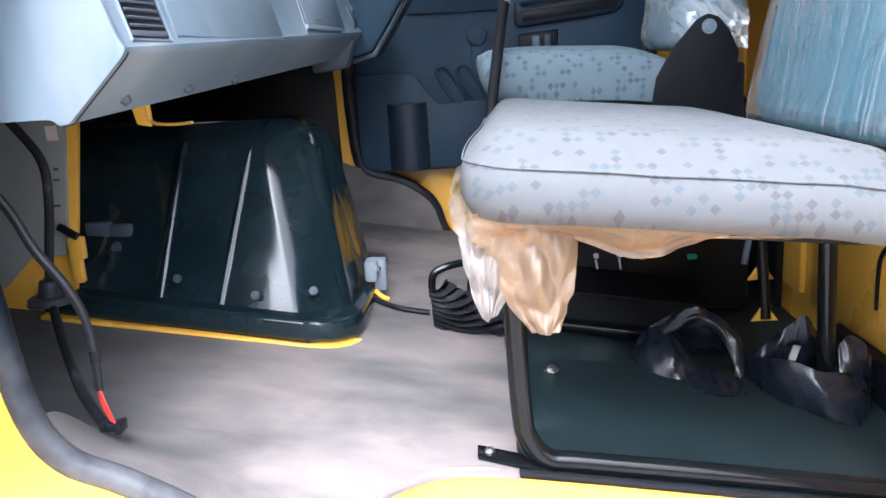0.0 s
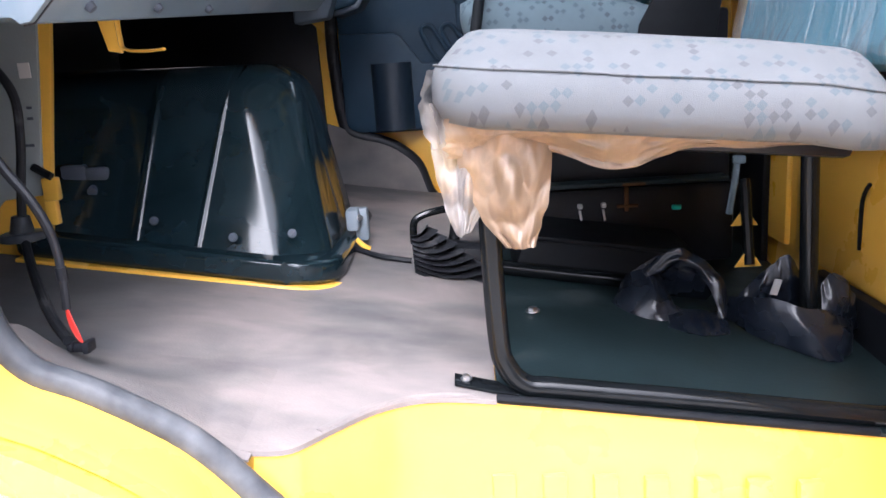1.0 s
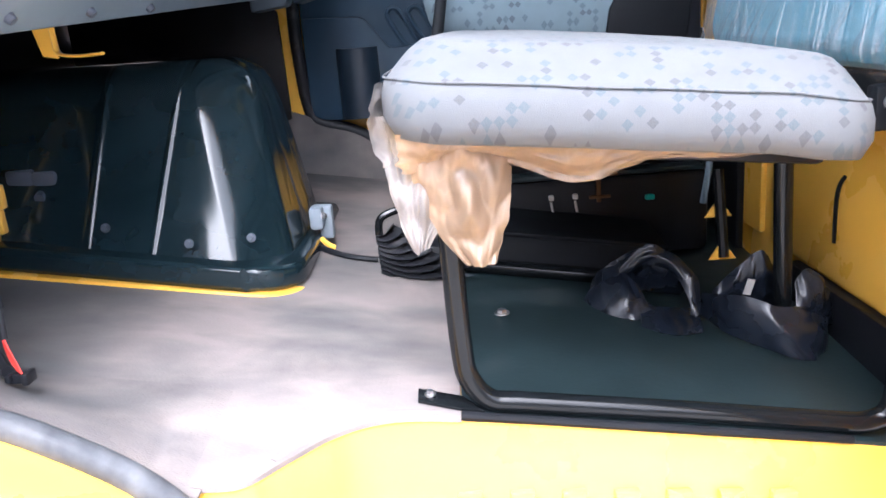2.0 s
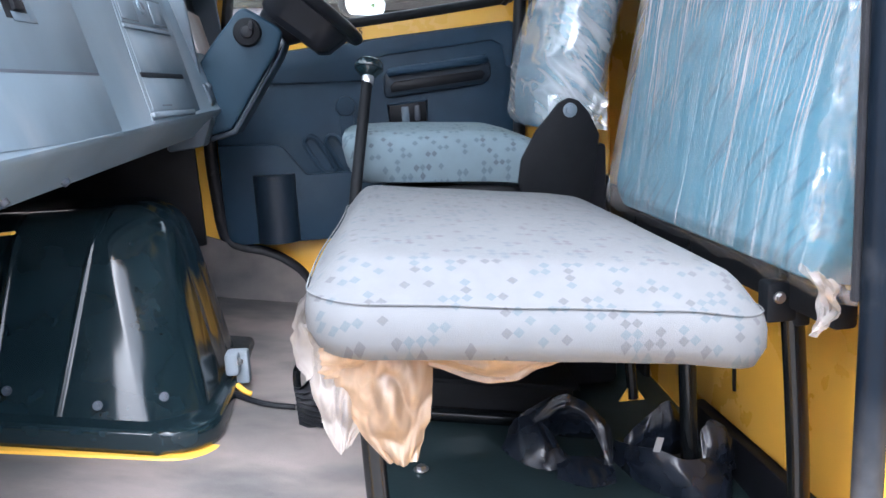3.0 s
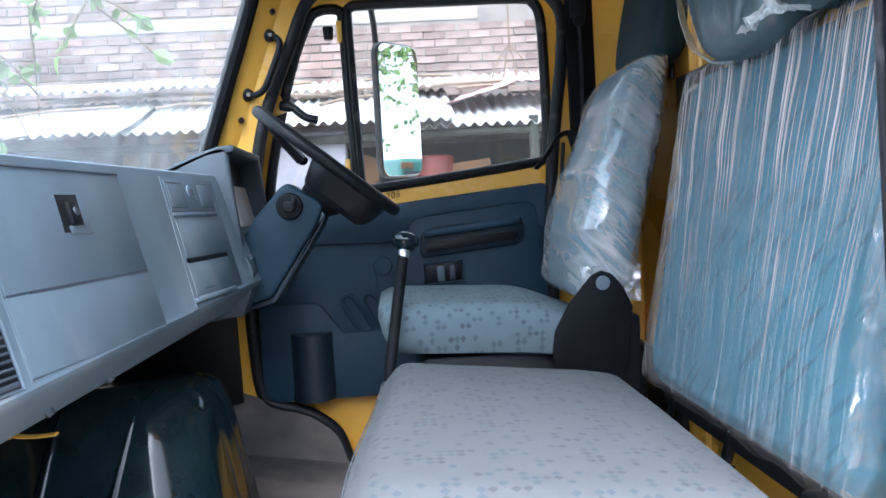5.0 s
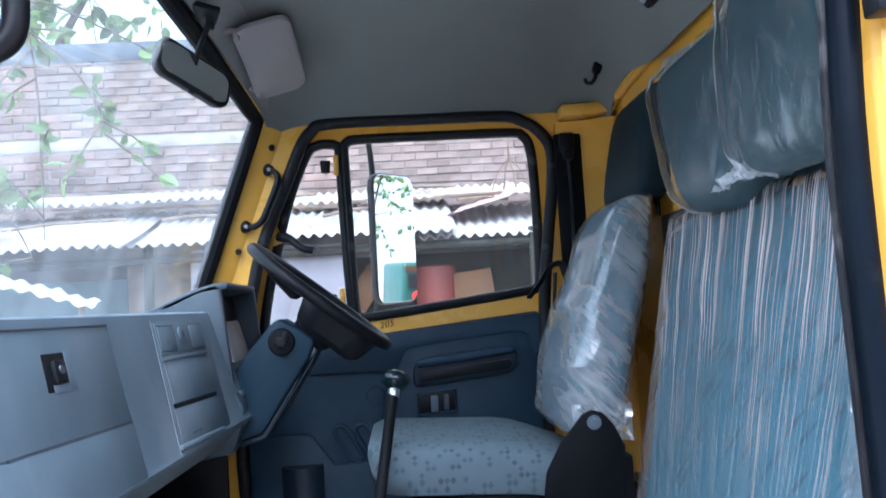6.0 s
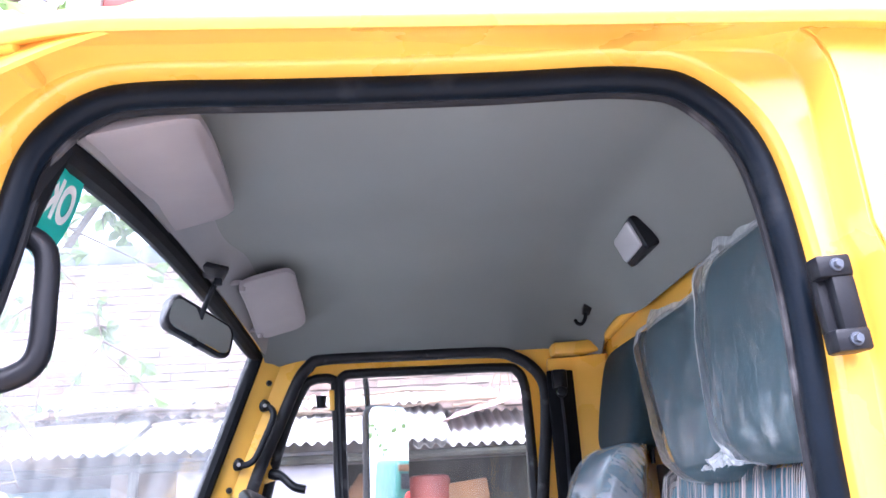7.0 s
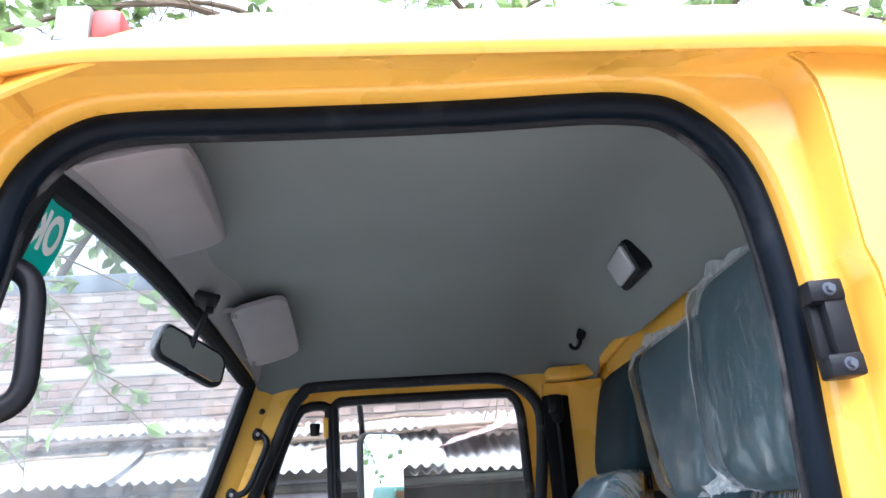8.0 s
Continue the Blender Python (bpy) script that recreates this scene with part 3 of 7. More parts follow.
def pad(sx, sy, rad, profile, nc=6, ns=8):
    """An upholstered block: rounded-rectangle rings, from (inset, height) rows, closed top and bottom."""
    bm = bmesh.new()
    rows = []
    for inset, z in profile:
        hx, hy = max(sx / 2 - inset, 0.002), max(sy / 2 - inset, 0.002)
        r = min(max(rad - inset, 0.004), hx * 0.98, hy * 0.98)
        ring = []
        for (qx, qy, a0) in ((1, 1, 0), (-1, 1, 90), (-1, -1, 180), (1, -1, 270)):
            for k in range(nc + 1):
                a = radians(a0 + 90 * k / nc)
                ring.append(Vector((qx * (hx - r) + r * math.cos(a), qy * (hy - r) + r * math.sin(a), z)))
            nx = {(1, 1): (-1, 1), (-1, 1): (-1, -1), (-1, -1): (1, -1), (1, -1): (1, 1)}[(qx, qy)]
            a = ring[-1]
            e = radians(a0 + 90)
            b = Vector((nx[0] * (hx - r) + r * math.cos(e), nx[1] * (hy - r) + r * math.sin(e), z))
            ring += [a.lerp(b, k / ns) for k in range(1, ns)]
        rows.append([bm.verts.new(p) for p in ring])
    n = len(rows[0])
    for a, b in zip(rows, rows[1:]):
        for i in range(n):
            bm.faces.new((a[i], a[(i + 1) % n], b[(i + 1) % n], b[i]))
    bm.faces.new(rows[0][::-1])
    bm.faces.new(rows[-1])
    return bm


def soft(h, crown, full, inset=0.012, edge=0.03, first=0.55):
    """The usual profile of a cushion: h to the seam, crown above it; full is the half width that the rings close over."""
    pr = [(inset + 0.03, 0.0), (inset, 0.006), (0.0, h * 0.4), (0.0, h * 0.75), (0.004, h - 0.004), (0.006, h), (0.008, h + 0.001)]
    pr += [(0.008 + edge * k / 4, h + crown * first * math.sin(math.pi / 2 * k / 4)) for k in range(1, 5)]
    k = 0.008 + edge
    while k + 0.03 < full:
        k += 0.03
        pr.append((k, h + crown * (first + (1 - first) * math.sin(math.pi / 2 * min(1, (k - edge) / (full - edge))))))
    return pr


def moved(bm, m):
    bmesh.ops.transform(bm, matrix=m, verts=bm.verts)
    return bm


def warp(bm, f):
    for v in bm.verts:
        v.co = Vector(f(v.co))
    return bm


def join(*bms):
    """Several shapes as one mesh of one part."""
    out = bmesh.new()
    for b in bms:
        me = bpy.data.meshes.new("tmp")
        b.to_mesh(me)
        b.free()
        out.from_mesh(me)
        bpy.data.meshes.remove(me)
    return out


def bolt(p, axis, r=0.008, parent=None, name="bolt", material=None):
    d = Vector(axis).normalized()
    p = Vector(p)
    b = join(cyl(p, p + d * 0.0025, r * 1.5, r * 1.45, 16), cyl(p + d * 0.0025, p + d * 0.008, r, r * 0.92, 6))
    return part(name, b, material or METAL, parent)


# the cab shell ---------------------------------------------------------------
def fz(x, y):
    """Height of the sloping cab floor."""
    return 0.898 - 0.16 * (x - 0.011) + 0.06 * (y - 0.909)


NEAR = loop_xz([(-0.10, 2.447), (0.0, 2.446), (0.25, 2.449), (0.40, 2.456), (0.47, 2.452), (0.517, 2.44), (0.579, 2.379), (0.604, 2.294),
                (0.613, 2.15), (0.606, 1.935), (0.612, 1.54), (0.615, 1.29), (0.615, 0.9), (0.605, 0.55), (0.54, 0.46), (0.45, 0.43),
                (0.08, 0.43), (-0.02, 0.47), (-0.08, 0.60), (-0.13, 0.73), (-0.196, 0.815), (-0.248, 0.875), (-0.325, 0.957),
                (-0.43, 1.022), (-0.505, 1.058), (-0.543, 1.122), (-0.560, 1.246), (-0.566, 1.388), (-0.528, 1.6), (-0.403, 1.85),
                (-0.345, 2.1), (-0.308, 2.25), (-0.294, 2.334), (-0.276, 2.380), (-0.247, 2.413), (-0.214, 2.434), (-0.178, 2.444)])
FAR = loop_xz([(-0.069, 2.391), (0.2, 2.392), (0.45, 2.389), (0.52, 2.372), (0.575, 2.335), (0.607, 2.273), (0.60, 2.15), (0.579, 2.011),
               (0.551, 1.771), (0.54, 1.4), (0.53, 1.05), (0.48, 0.95), (0.30, 0.93), (0.0, 0.93), (-0.06, 0.95), (-0.10, 0.993), (-0.13, 1.076),
               (-0.18, 1.125), (-0.234, 1.154), (-0.30, 1.172), (-0.338, 1.195), (-0.352, 1.25), (-0.356, 1.301), (-0.362, 1.47),
               (-0.345, 1.7), (-0.307, 1.925), (-0.268, 2.059), (-0.206, 2.2), (-0.155, 2.32), (-0.12, 2.368)])


for _ in range(4):  # ease the corners of the pressed outlines
    NEAR = [((a[0] + 2 * b[0] + c[0]) / 4, (a[1] + 2 * b[1] + c[1]) / 4) if b[1] > 2.2 else b for a, b, c in zip(NEAR[-1:] + NEAR[:-1], NEAR, NEAR[1:] + NEAR[:1])]


def screen_x(y, z):
    """Front of the cab: the raked, bowed windscreen."""
    u = (y - 1.42) / 0.80
    return -0.25 - 0.362 * (2.43 - z) - 0.09 * (1 - u * u)


# near side: jamb round the open doorway, outer skin
wall_near = tagged(thing("wall_near", (0.0, 0.5, 0.35), "yellow painted cab side with an open doorway and wheel arch", "cab side", kind="structure"))


def ledge_out(loop):
    """The outer edge of the flat rebate round the doorway: squared off at the upper rear corner, wide along the posts, narrow at the arch."""
    out = []
    for (x, z), (gx, gz) in zip(loop, grow(loop, 1.0)):
        nx, nz_ = gx - x, gz - z
        low = 1 - sstep(1.15, 1.5, z)
        d = (0.016 + 0.026 * max(0.0, nx) ** 2 + 0.018 * max(0.0, -nx) ** 2) * (1 - low) + 0.013 * low
        px, pz = x + nx * d, z + nz_ * d
        if x > 0.42 and z > 2.20:
            a, b = max(x - 0.42, 1e-4) / 0.226, max(z - 2.20, 1e-4) / 0.265
            k = 1 / (a ** 9 + b ** 9) ** (1 / 9)
            px, pz = 0.42 + (x - 0.42) * k, 2.20 + (z - 2.20) * k
        out.append((px, pz))
    return out


def strip(rows):
    """Faces between closed xz outlines of like length: rows of (outline, y)."""
    bm = bmesh.new()
    R = [[bm.verts.new((x, y, z)) for x, z in loop] for loop, y in rows]
    n = len(R[0])
    for a, b in zip(R, R[1:]):
        for i in range(n):
            bm.faces.new((a[i], a[(i + 1) % n], b[(i + 1) % n], b[i]))
    return bm


LEDGE = ledge_out(NEAR)


def eased(loop, d, y):
    """The outline grown by d, at depth y."""
    return grow(loop, d), y


def mid(a, b, t):
    return [(p[0] + (q[0] - p[0]) * t, p[1] + (q[1] - p[1]) * t) for p, q in zip(a, b)]


jamb = strip([eased(NEAR, 0.0, 0.652), eased(NEAR, 0.003, 0.648), eased(NEAR, 0.004, 0.642), eased(NEAR, 0.006, 0.604), eased(NEAR, 0.008, 0.594), eased(NEAR, 0.0105, 0.589),
              (mid(grow(NEAR, 0.0125), LEDGE, 0.15), 0.587), (mid(grow(NEAR, 0.0125), LEDGE, 0.92), 0.5865), (LEDGE, 0.5835), (grow(LEDGE, 0.0015), 0.578), (grow(LEDGE, 0.003), 0.545), (grow(LEDGE, 0.006), 0.536), (grow(LEDGE, 0.016), 0.534)])
warp(jamb, lambda c: (c.x, c.y - (1 - sstep(1.15, 1.5, c.z)) * (0.045 * sstep(0.60, 0.585, c.y) * sstep(0.53, 0.56, c.y) + 0.0015), c.z))
part("door_jamb", jamb, YELLOW, wall_near, smooth=40)
skin_out = [(-0.345, 2.36), (-0.27, 2.46), (-0.20, 2.476), (0.70, 2.476), (0.86, 2.45), (0.90, 2.40), (0.90, 0.36), (-0.02, 0.36), (-0.10, 0.42), (-0.30, 0.70), (-0.50, 0.80),
            (-0.96, 0.82), (-1.03, 0.90), (-1.03, 1.55), (-0.98, 1.72), (-0.60, 1.74)]
skin = plate(skin_out, [grow(LEDGE, 0.008)], 0.5, 0.530)
warp(skin, lambda c: (c.x, c.y + 0.030 * sstep(1.15, 1.6, c.z) * (1 if c.y < 0.515 else 0.1), c.z))
part("outer_skin", skin, YELLOW, wall_near, smooth=20)
# pressed ridge that follows the wheel arch
ridge = [(x, z) for x, z in grow(NEAR, 0.075) if z < 1.06 and x < -0.03]
part("arch_ridge", tube([(x, 0.501, z) for x, z in ridge], 0.010, 8, flat=0.9), YELLOW, wall_near)
seal_near = solo("door_seal", tube([(x, 0.628, z) for x, z in grow(NEAR, -0.004)], 0.0175, 14, True), SEAL_GREY,
                 "dusty grey-black rubber seal round the open doorway", "door seal")
inner = grow(NEAR, -0.017)
cut = [i for i, q in enumerate(inner) if q[1] < 1.32]
inner = inner[cut[-1] + 1:] + inner[:cut[0]]
part("lip", tube([(x, 0.646, z) for x, z in inner], 0.0058, 8), SEAL, seal_near, "thin black inner lip")

# striker on the rear door post
striker = thing("door_striker", (0.622, 0.585, 2.133), "black door striker bracket bolted to the yellow post", "striker")
sm = pose(0.617, 0.573, 2.134, 0, -3, 0)
part("bracket", moved(join(rbox(0, 0.006, 0, 0.036, 0.016, 0.106, 0.004), rbox(-0.001, -0.006, 0.041, 0.040, 0.026, 0.025, 0.004),
                           rbox(-0.001, -0.006, -0.041, 0.040, 0.026, 0.025, 0.004), rbox(0.006, -0.005, 0, 0.026, 0.022, 0.066, 0.003)), sm), BLACK, striker)
for dz in (0.041, -0.041):
    bolt(sm @ Vector((0, -0.019, dz)), (0, -1, 0), 0.0050, striker, "bolt", DASH_DARK)

# roof outside with its drip rail, ceiling inside


def roof_z(x, y):
    s = min(y - 0.50, 2.34 - y)
    z = 2.475 + 0.075 * (1 - math.exp(-s / 0.035)) + 0.10 * (1 - math.exp(-s / 0.5))
    z -= 0.25 * max(0, (x - 0.60) / 0.30) ** 3
    z -= 0.095 * max(0, (0.0 - x) / 0.30) ** 2
    return z


def roof_outer(u, v):
    y = 0.50 + 1.84 * (0.5 - 0.5 * math.cos(math.pi * v))
    x = -0.35 + 1.25 * u
    x += 0.05 * abs((y - 1.42) / 0.92) ** 4 * (1 - u)
    return (x, y, roof_z(x, y))


roof = solo("roof", sheet(roof_outer, 30, 48, 0.006), YELLOW, "glossy yellow painted truck cab roof", "roof", kind="structure")


def gutter_s(u, v):
    """The roof's turned-down edge: underside, rounded lip and rise to the roof skin."""
    prof = [(0.594, 2.470), (0.560, 2.466), (0.525, 2.455), (0.507, 2.447), (0.498, 2.4445), (0.492, 2.449), (0.490, 2.458), (0.493, 2.468), (0.500, 2.476), (0.510, 2.482)]
    i = min(int(v * (len(prof) - 1) + 1e-6), len(prof) - 2)
    t = v * (len(prof) - 1) - i
    x = -0.40 + 1.29 * u
    z = prof[i][1] + (prof[i + 1][1] - prof[i][1]) * t
    z -= 0.9 * max(0.0, -0.14 - x) ** 2 + 0.9 * max(0.0, x - 0.66) ** 2
    return (x, prof[i][0] + (prof[i + 1][0] - prof[i][0]) * t, z)


part("gutter", sheet(gutter_s, 60, 9), YELLOW, roof, smooth=50)
part("gutter_end", rbox(-0.262, 0.545, 2.452, 0.02, 0.085, 0.05, 0.006), YELLOW, roof)


def ceil_z(x, y):
    u = abs((y - 1.41) / 0.79)
    z = 2.58 - (0.19 * u ** 4.6 if y > 1.41 else 0.085 * u ** 3)
    z -= 0.15 * (max(0, x - 0.62) / 0.15) ** 2 * (1 - 0.42 * sstep(1.65, 2.05, y))
    z -= 0.06 * (max(0, -0.1 - x) / 0.2) ** 2
    return z


def ceil_s(u, v):
    y = 0.665 + 1.525 * v
    x = -0.33 + 1.115 * u
    if u < 0.2:
        x = screen_x(y, 2.46) * (1 - u / 0.2) + (-0.33 + 1.115 * 0.2) * (u / 0.2)
    return (x, y, ceil_z(x, y) + 0.003 * nz(x * 4, y * 4, 0))


ceiling = solo("ceiling", sheet(ceil_s, 40, 50, 0.012), LINING, "dark grey fabric roof lining", "ceiling", kind="structure")

# floor: mat, plate under the seats
mat_edge = [(0.76, 0.872), (0.60, 0.868), (0.40, 0.862), (0.18, 0.858), (0.02, 0.850), (-0.06, 0.832), (-0.12, 0.790), (-0.17, 0.728), (-0.215, 0.670), (-0.26, 0.656)]
mat_edge = [(p.x, p.y) for p in spline([(a, b, 0) for a, b in mat_edge], 5)]
floor_out = mat_edge + [(-0.53, 0.655), (-1.0, 0.66), (-1.0, 2.19), (0.80, 2.19), (0.80, 0.868)]


def floor_mesh(poly, top, thick):
    bm = bmesh.new()
    vs = [bm.verts.new((x, y, 0)) for x, y in poly]
    ed = [bm.edges.new((vs[i], vs[(i + 1) % len(vs)])) for i in range(len(vs))]
    bmesh.ops.triangle_fill(bm, use_beauty=True, edges=ed)
    r = bmesh.ops.extrude_face_region(bm, geom=list(bm.faces))
    up = [v for v in r["geom"] if isinstance(v, bmesh.types.BMVert)]
    ups = set(up)
    for v in bm.verts:
        v.co.z = fz(v.co.x, v.co.y) + (top if v in ups else top - thick)
    return bm


floor = solo("floor", floor_mesh([(x, y + 0.004) for x, y in floor_out], -0.008, 0.02), YELLOW, "yellow painted steel cab floor", "floor", kind="structure")
fm_edge = [p for p in mat_edge if p[0] < 0.045]
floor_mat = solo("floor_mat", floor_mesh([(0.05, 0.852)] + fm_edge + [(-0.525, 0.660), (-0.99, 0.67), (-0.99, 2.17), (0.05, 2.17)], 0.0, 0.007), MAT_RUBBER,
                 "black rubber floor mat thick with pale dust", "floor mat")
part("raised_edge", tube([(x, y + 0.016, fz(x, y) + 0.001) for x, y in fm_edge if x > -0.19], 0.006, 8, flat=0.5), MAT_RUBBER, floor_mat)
solo("floor_plate", floor_mesh([(0.60, 0.872), (0.40, 0.866), (0.18, 0.862), (0.052, 0.856), (0.052, 2.16), (0.79, 2.16), (0.79, 0.872)], -0.001, 0.006), PLATE,
     "dark charcoal floor plate under the passenger seat", "floor plate")
solo("sill_strip", tube([(0.05, 0.857, fz(0.05, 0.857) + 0.001), (0.18, 0.861, fz(0.18, 0.861) + 0.001), (0.40, 0.865, fz(0.40, 0.865) + 0.001), (0.62, 0.871, fz(0.62, 0.871) + 0.001)], 0.007, 8), RIM,
     "black rubber strip along the floor edge", "trim", kind="structure")

# wheel-arch humps, where the mat runs up to the door seals
arch_n = [(x, z) for x, z in NEAR if x < -0.25 and 0.80 < z < 1.13]
arch_n.sort(key=lambda q: (q[1] - q[0]))


def hump(u, v):
    i = min(int(u * (len(arch_n) - 1)), len(arch_n) - 2)
    t = u * (len(arch_n) - 1) - i
    x = arch_n[i][0] + (arch_n[i + 1][0] - arch_n[i][0]) * t
    z = arch_n[i][1] + (arch_n[i + 1][1] - arch_n[i][1]) * t - 0.018
    x2 = x - 0.10 * sstep(1.05, 1.2, z) * v
    y = 0.640 + 0.24 * v
    low = fz(x2, y) + 0.002 - 0.008 * (1 - sstep(0.0, 0.2, u))
    k = 1 - sstep(0.05, 1.0, v)
    return (x2, y, low + max(0.0, z - low) * k)


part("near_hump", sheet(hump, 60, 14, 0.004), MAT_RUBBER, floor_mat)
arch_f = [(x, z - 0.006) for x, z in FAR if x < -0.03 and 0.93 < z < 1.24]
arch_f.sort()
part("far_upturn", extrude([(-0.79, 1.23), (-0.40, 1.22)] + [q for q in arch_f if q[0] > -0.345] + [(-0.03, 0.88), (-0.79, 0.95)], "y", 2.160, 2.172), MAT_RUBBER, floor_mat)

# step well in the doorway: curved wall with pressed ribs, tread
well = thing("step_well", (0.2, 0.84, 0.43), "yellow pressed-steel step well below the cab floor", "step well", kind="structure")


def well_s(u, v):
    i = u * (len(mat_edge) - 1)
    a, b = mat_edge[int(i)], mat_edge[min(int(i) + 1, len(mat_edge) - 1)]
    t = i - int(i)
    x, y = a[0] + (b[0] - a[0]) * t, a[1] + (b[1] - a[1]) * t
    z0 = fz(x, y) - 0.006
    z = z0 + (0.43 - z0) * v
    y -= 0.035 * v - 0.012 * math.exp(-((v - 0.02) / 0.03) ** 2)
    return (x, y - 0.003, z)


part("well_wall", sheet(well_s, 60, 14, 0.004), YELLOW, well)
for k in range(7):
    x = 0.055 + 0.076 * k
    zt = 0.776 - 0.075 * (x - 0.05)
    part("rib", extrude([(x - 0.018, zt), (x + 0.018, zt), (x + 0.017, 0.50), (x - 0.017, 0.50)], "y", 0.838 - 0.004, 0.85, 0.003), YELLOW, well)
part("tread", rbox(0.26, 0.70, 0.425, 0.72, 0.30, 0.012, 0.004), YELLOW, well)

# far side
wall_far = thing("wall_far", (0.0, 2.25, 0.35), "yellow painted cab side round the driver's door", "cab side", kind="structure")
far_out = [(screen_x(2.2, 2.44) + 0.012, 2.44), (0.80, 2.44), (0.80, 0.40), (-0.70, 0.40), (-1.02, 0.9), (-1.02, 1.45), (screen_x(2.2, 1.66) + 0.012, 1.66)]
part("side_panel", plate(far_out, [grow(FAR, 0.012)], 2.185, 2.215), YELLOW, wall_far, smooth=20)
part("jamb", sweep(FAR, [(0.012, 2.185), (0.006, 2.181), (0.0, 2.186), (-0.002, 2.23), (0.02, 2.30)]), YELLOW, wall_far)
part("lower_skin", plate([(-1.03, 0.9), (-1.03, 1.45), (-0.53, 1.66), (-0.45, 1.90), (-0.27, 2.40), (-0.22, 2.45), (0.80, 2.45), (0.86, 2.40), (0.86, 0.36), (-0.70, 0.36)], [grow(FAR, 0.03)], 2.30, 2.33), YELLOW, wall_far, smooth=20)
solo("door_seal", tube([(x, 2.180, z) for x, z in grow(FAR, 0.000)], 0.0185, 12, True), SEAL, "black rubber seal round the driver's doorway", "door seal")

# rear wall with pressed panels
wall_rear = thing("wall_rear", (0.80, 1.4, 0.8), "yellow painted rear cab wall with pressed panels", "rear wall", kind="structure")
part("panel", rbox(0.815, 1.41, 1.65, 0.03, 1.86, 1.78, 0.0), YELLOW, wall_rear)
part("header", tube(spline([(0.787, 0.60, 2.428), (0.790, 0.9, 2.442), (0.790, 1.4, 2.440), (0.790, 1.9, 2.416), (0.785, 2.2, 2.388)], 6), 0.015, 10), YELLOW, wall_rear)
for y0, y1 in ((0.70, 1.05), (1.10, 1.60), (1.66, 2.1)):
    part("pressing", rbox(0.797, (y0 + y1) / 2, 1.06, 0.022, y1 - y0, 0.34, 0.009), YELLOW, wall_rear)
for y in (1.60, 1.66, 2.13):
    part("rib", tube([(0.796, y, 1.3), (0.796, y, 2.36)], 0.012, 8), YELLOW, wall_rear)
part("lower_lining", rbox(0.778, 1.965, 1.03, 0.02, 0.41, 0.56, 0.006), BLACK, wall_rear, "black lower lining")
# added black panel: stands for shade and the backrest's dark back in this gap
part("gap_lining", rbox(0.781, 1.60, 1.66, 0.02, 0.24, 0.70, 0.006), BLACK, wall_rear, "black panel standing in for shade between the seats")
part("kick_strip", rbox(0.783, 1.16, 0.815, 0.03, 0.60, 0.14, 0.006), BLACK, wall_rear, "black kick strip")
part("wire_clip", tube(spline([(0.783, 1.262, 1.105), (0.780, 1.272, 1.09), (0.781, 1.284, 1.065), (0.782, 1.288, 1.02), (0.784, 1.290, 0.97)], 4), 0.004, 8), RIM, wall_rear, "black wire clip")
part("corner_post", extrude([(0.62, 2.16), (0.70, 2.15), (0.79, 2.10), (0.80, 2.19), (0.62, 2.19)], "z", 0.95, 2.36, 0.008), YELLOW, wall_rear)
part("corner_gusset", extrude([(0.630, 2.398), (0.70, 2.400), (0.795, 2.408), (0.795, 2.37), (0.73, 2.362), (0.632, 2.362)], "y", 2.10, 2.18, 0.008), YELLOW, wall_rear)

# front: firewall, windscreen and posts
wall_front = thing("wall_front", (-0.80, 1.4, 0.9), "dark front bulkhead below the dashboard", "bulkhead", kind="structure")
part("bulkhead", rbox(-1.01, 1.41, 1.26, 0.03, 1.70, 0.96, 0.0), BLACK, wall_front)
part("toe_board", rbox(-0.74, 1.80, 1.13, 0.02, 0.75, 0.30, 0.004, m=pose(0, 0, 0, 0, 25, 0)), BLACK, wall_front)
part("side_board", extrude([(-0.99, 1.09), (-0.93, 1.12), (-0.875, 1.172), (-0.797, 1.178), (-0.762, 1.415), (-0.75, 1.50), (-0.99, 1.50)], "y", 1.246, 1.256, 0.002), BOARD_GREY, wall_front, "grey fibre board with a paper tag")
part("yellow_plate", extrude([(-0.99, 1.06), (-0.812, 1.05), (-0.796, 1.117), (-0.778, 1.22), (-0.744, 1.414), (-0.73, 1.50), (-0.99, 1.50)], "y", 1.258, 1.274, 0.003), YELLOW, wall_front, "yellow painted bulkhead plate")
part("kick_panel", extrude([(-0.99, 1.10), (-0.392, 1.20), (-0.396, 1.50), (-0.52, 1.62), (-0.99, 1.62)], "y", 2.126, 2.142, 0.004), BLACK, wall_front)
# added out of view: keeps sky reflections off the engine box's front
part("side_lining", extrude([(-0.99, 1.10), (-0.66, 1.12), (-0.63, 1.30), (-0.62, 1.55), (-0.64, 1.76), (-1.00, 1.76)], "y", 0.552, 0.562, 0.003), BLACK, wall_front)
part("cowl", rbox(-0.81, 1.39, 1.71, 0.44, 1.68, 0.06, 0.02), BLACK, wall_front)

window_1 = thing("window_1", (-0.5, 1.42, 1.76), "broad raked windscreen, hazy with dust and rain streaks", "windscreen", kind="structure")


def screen_s(u, v):
    y = 0.655 + 1.485 * u
    z = 1.70 + (0.782 - 0.10 * ((y - 1.42) / 0.8) ** 2) * v
    return (screen_x(y, z), y, z)


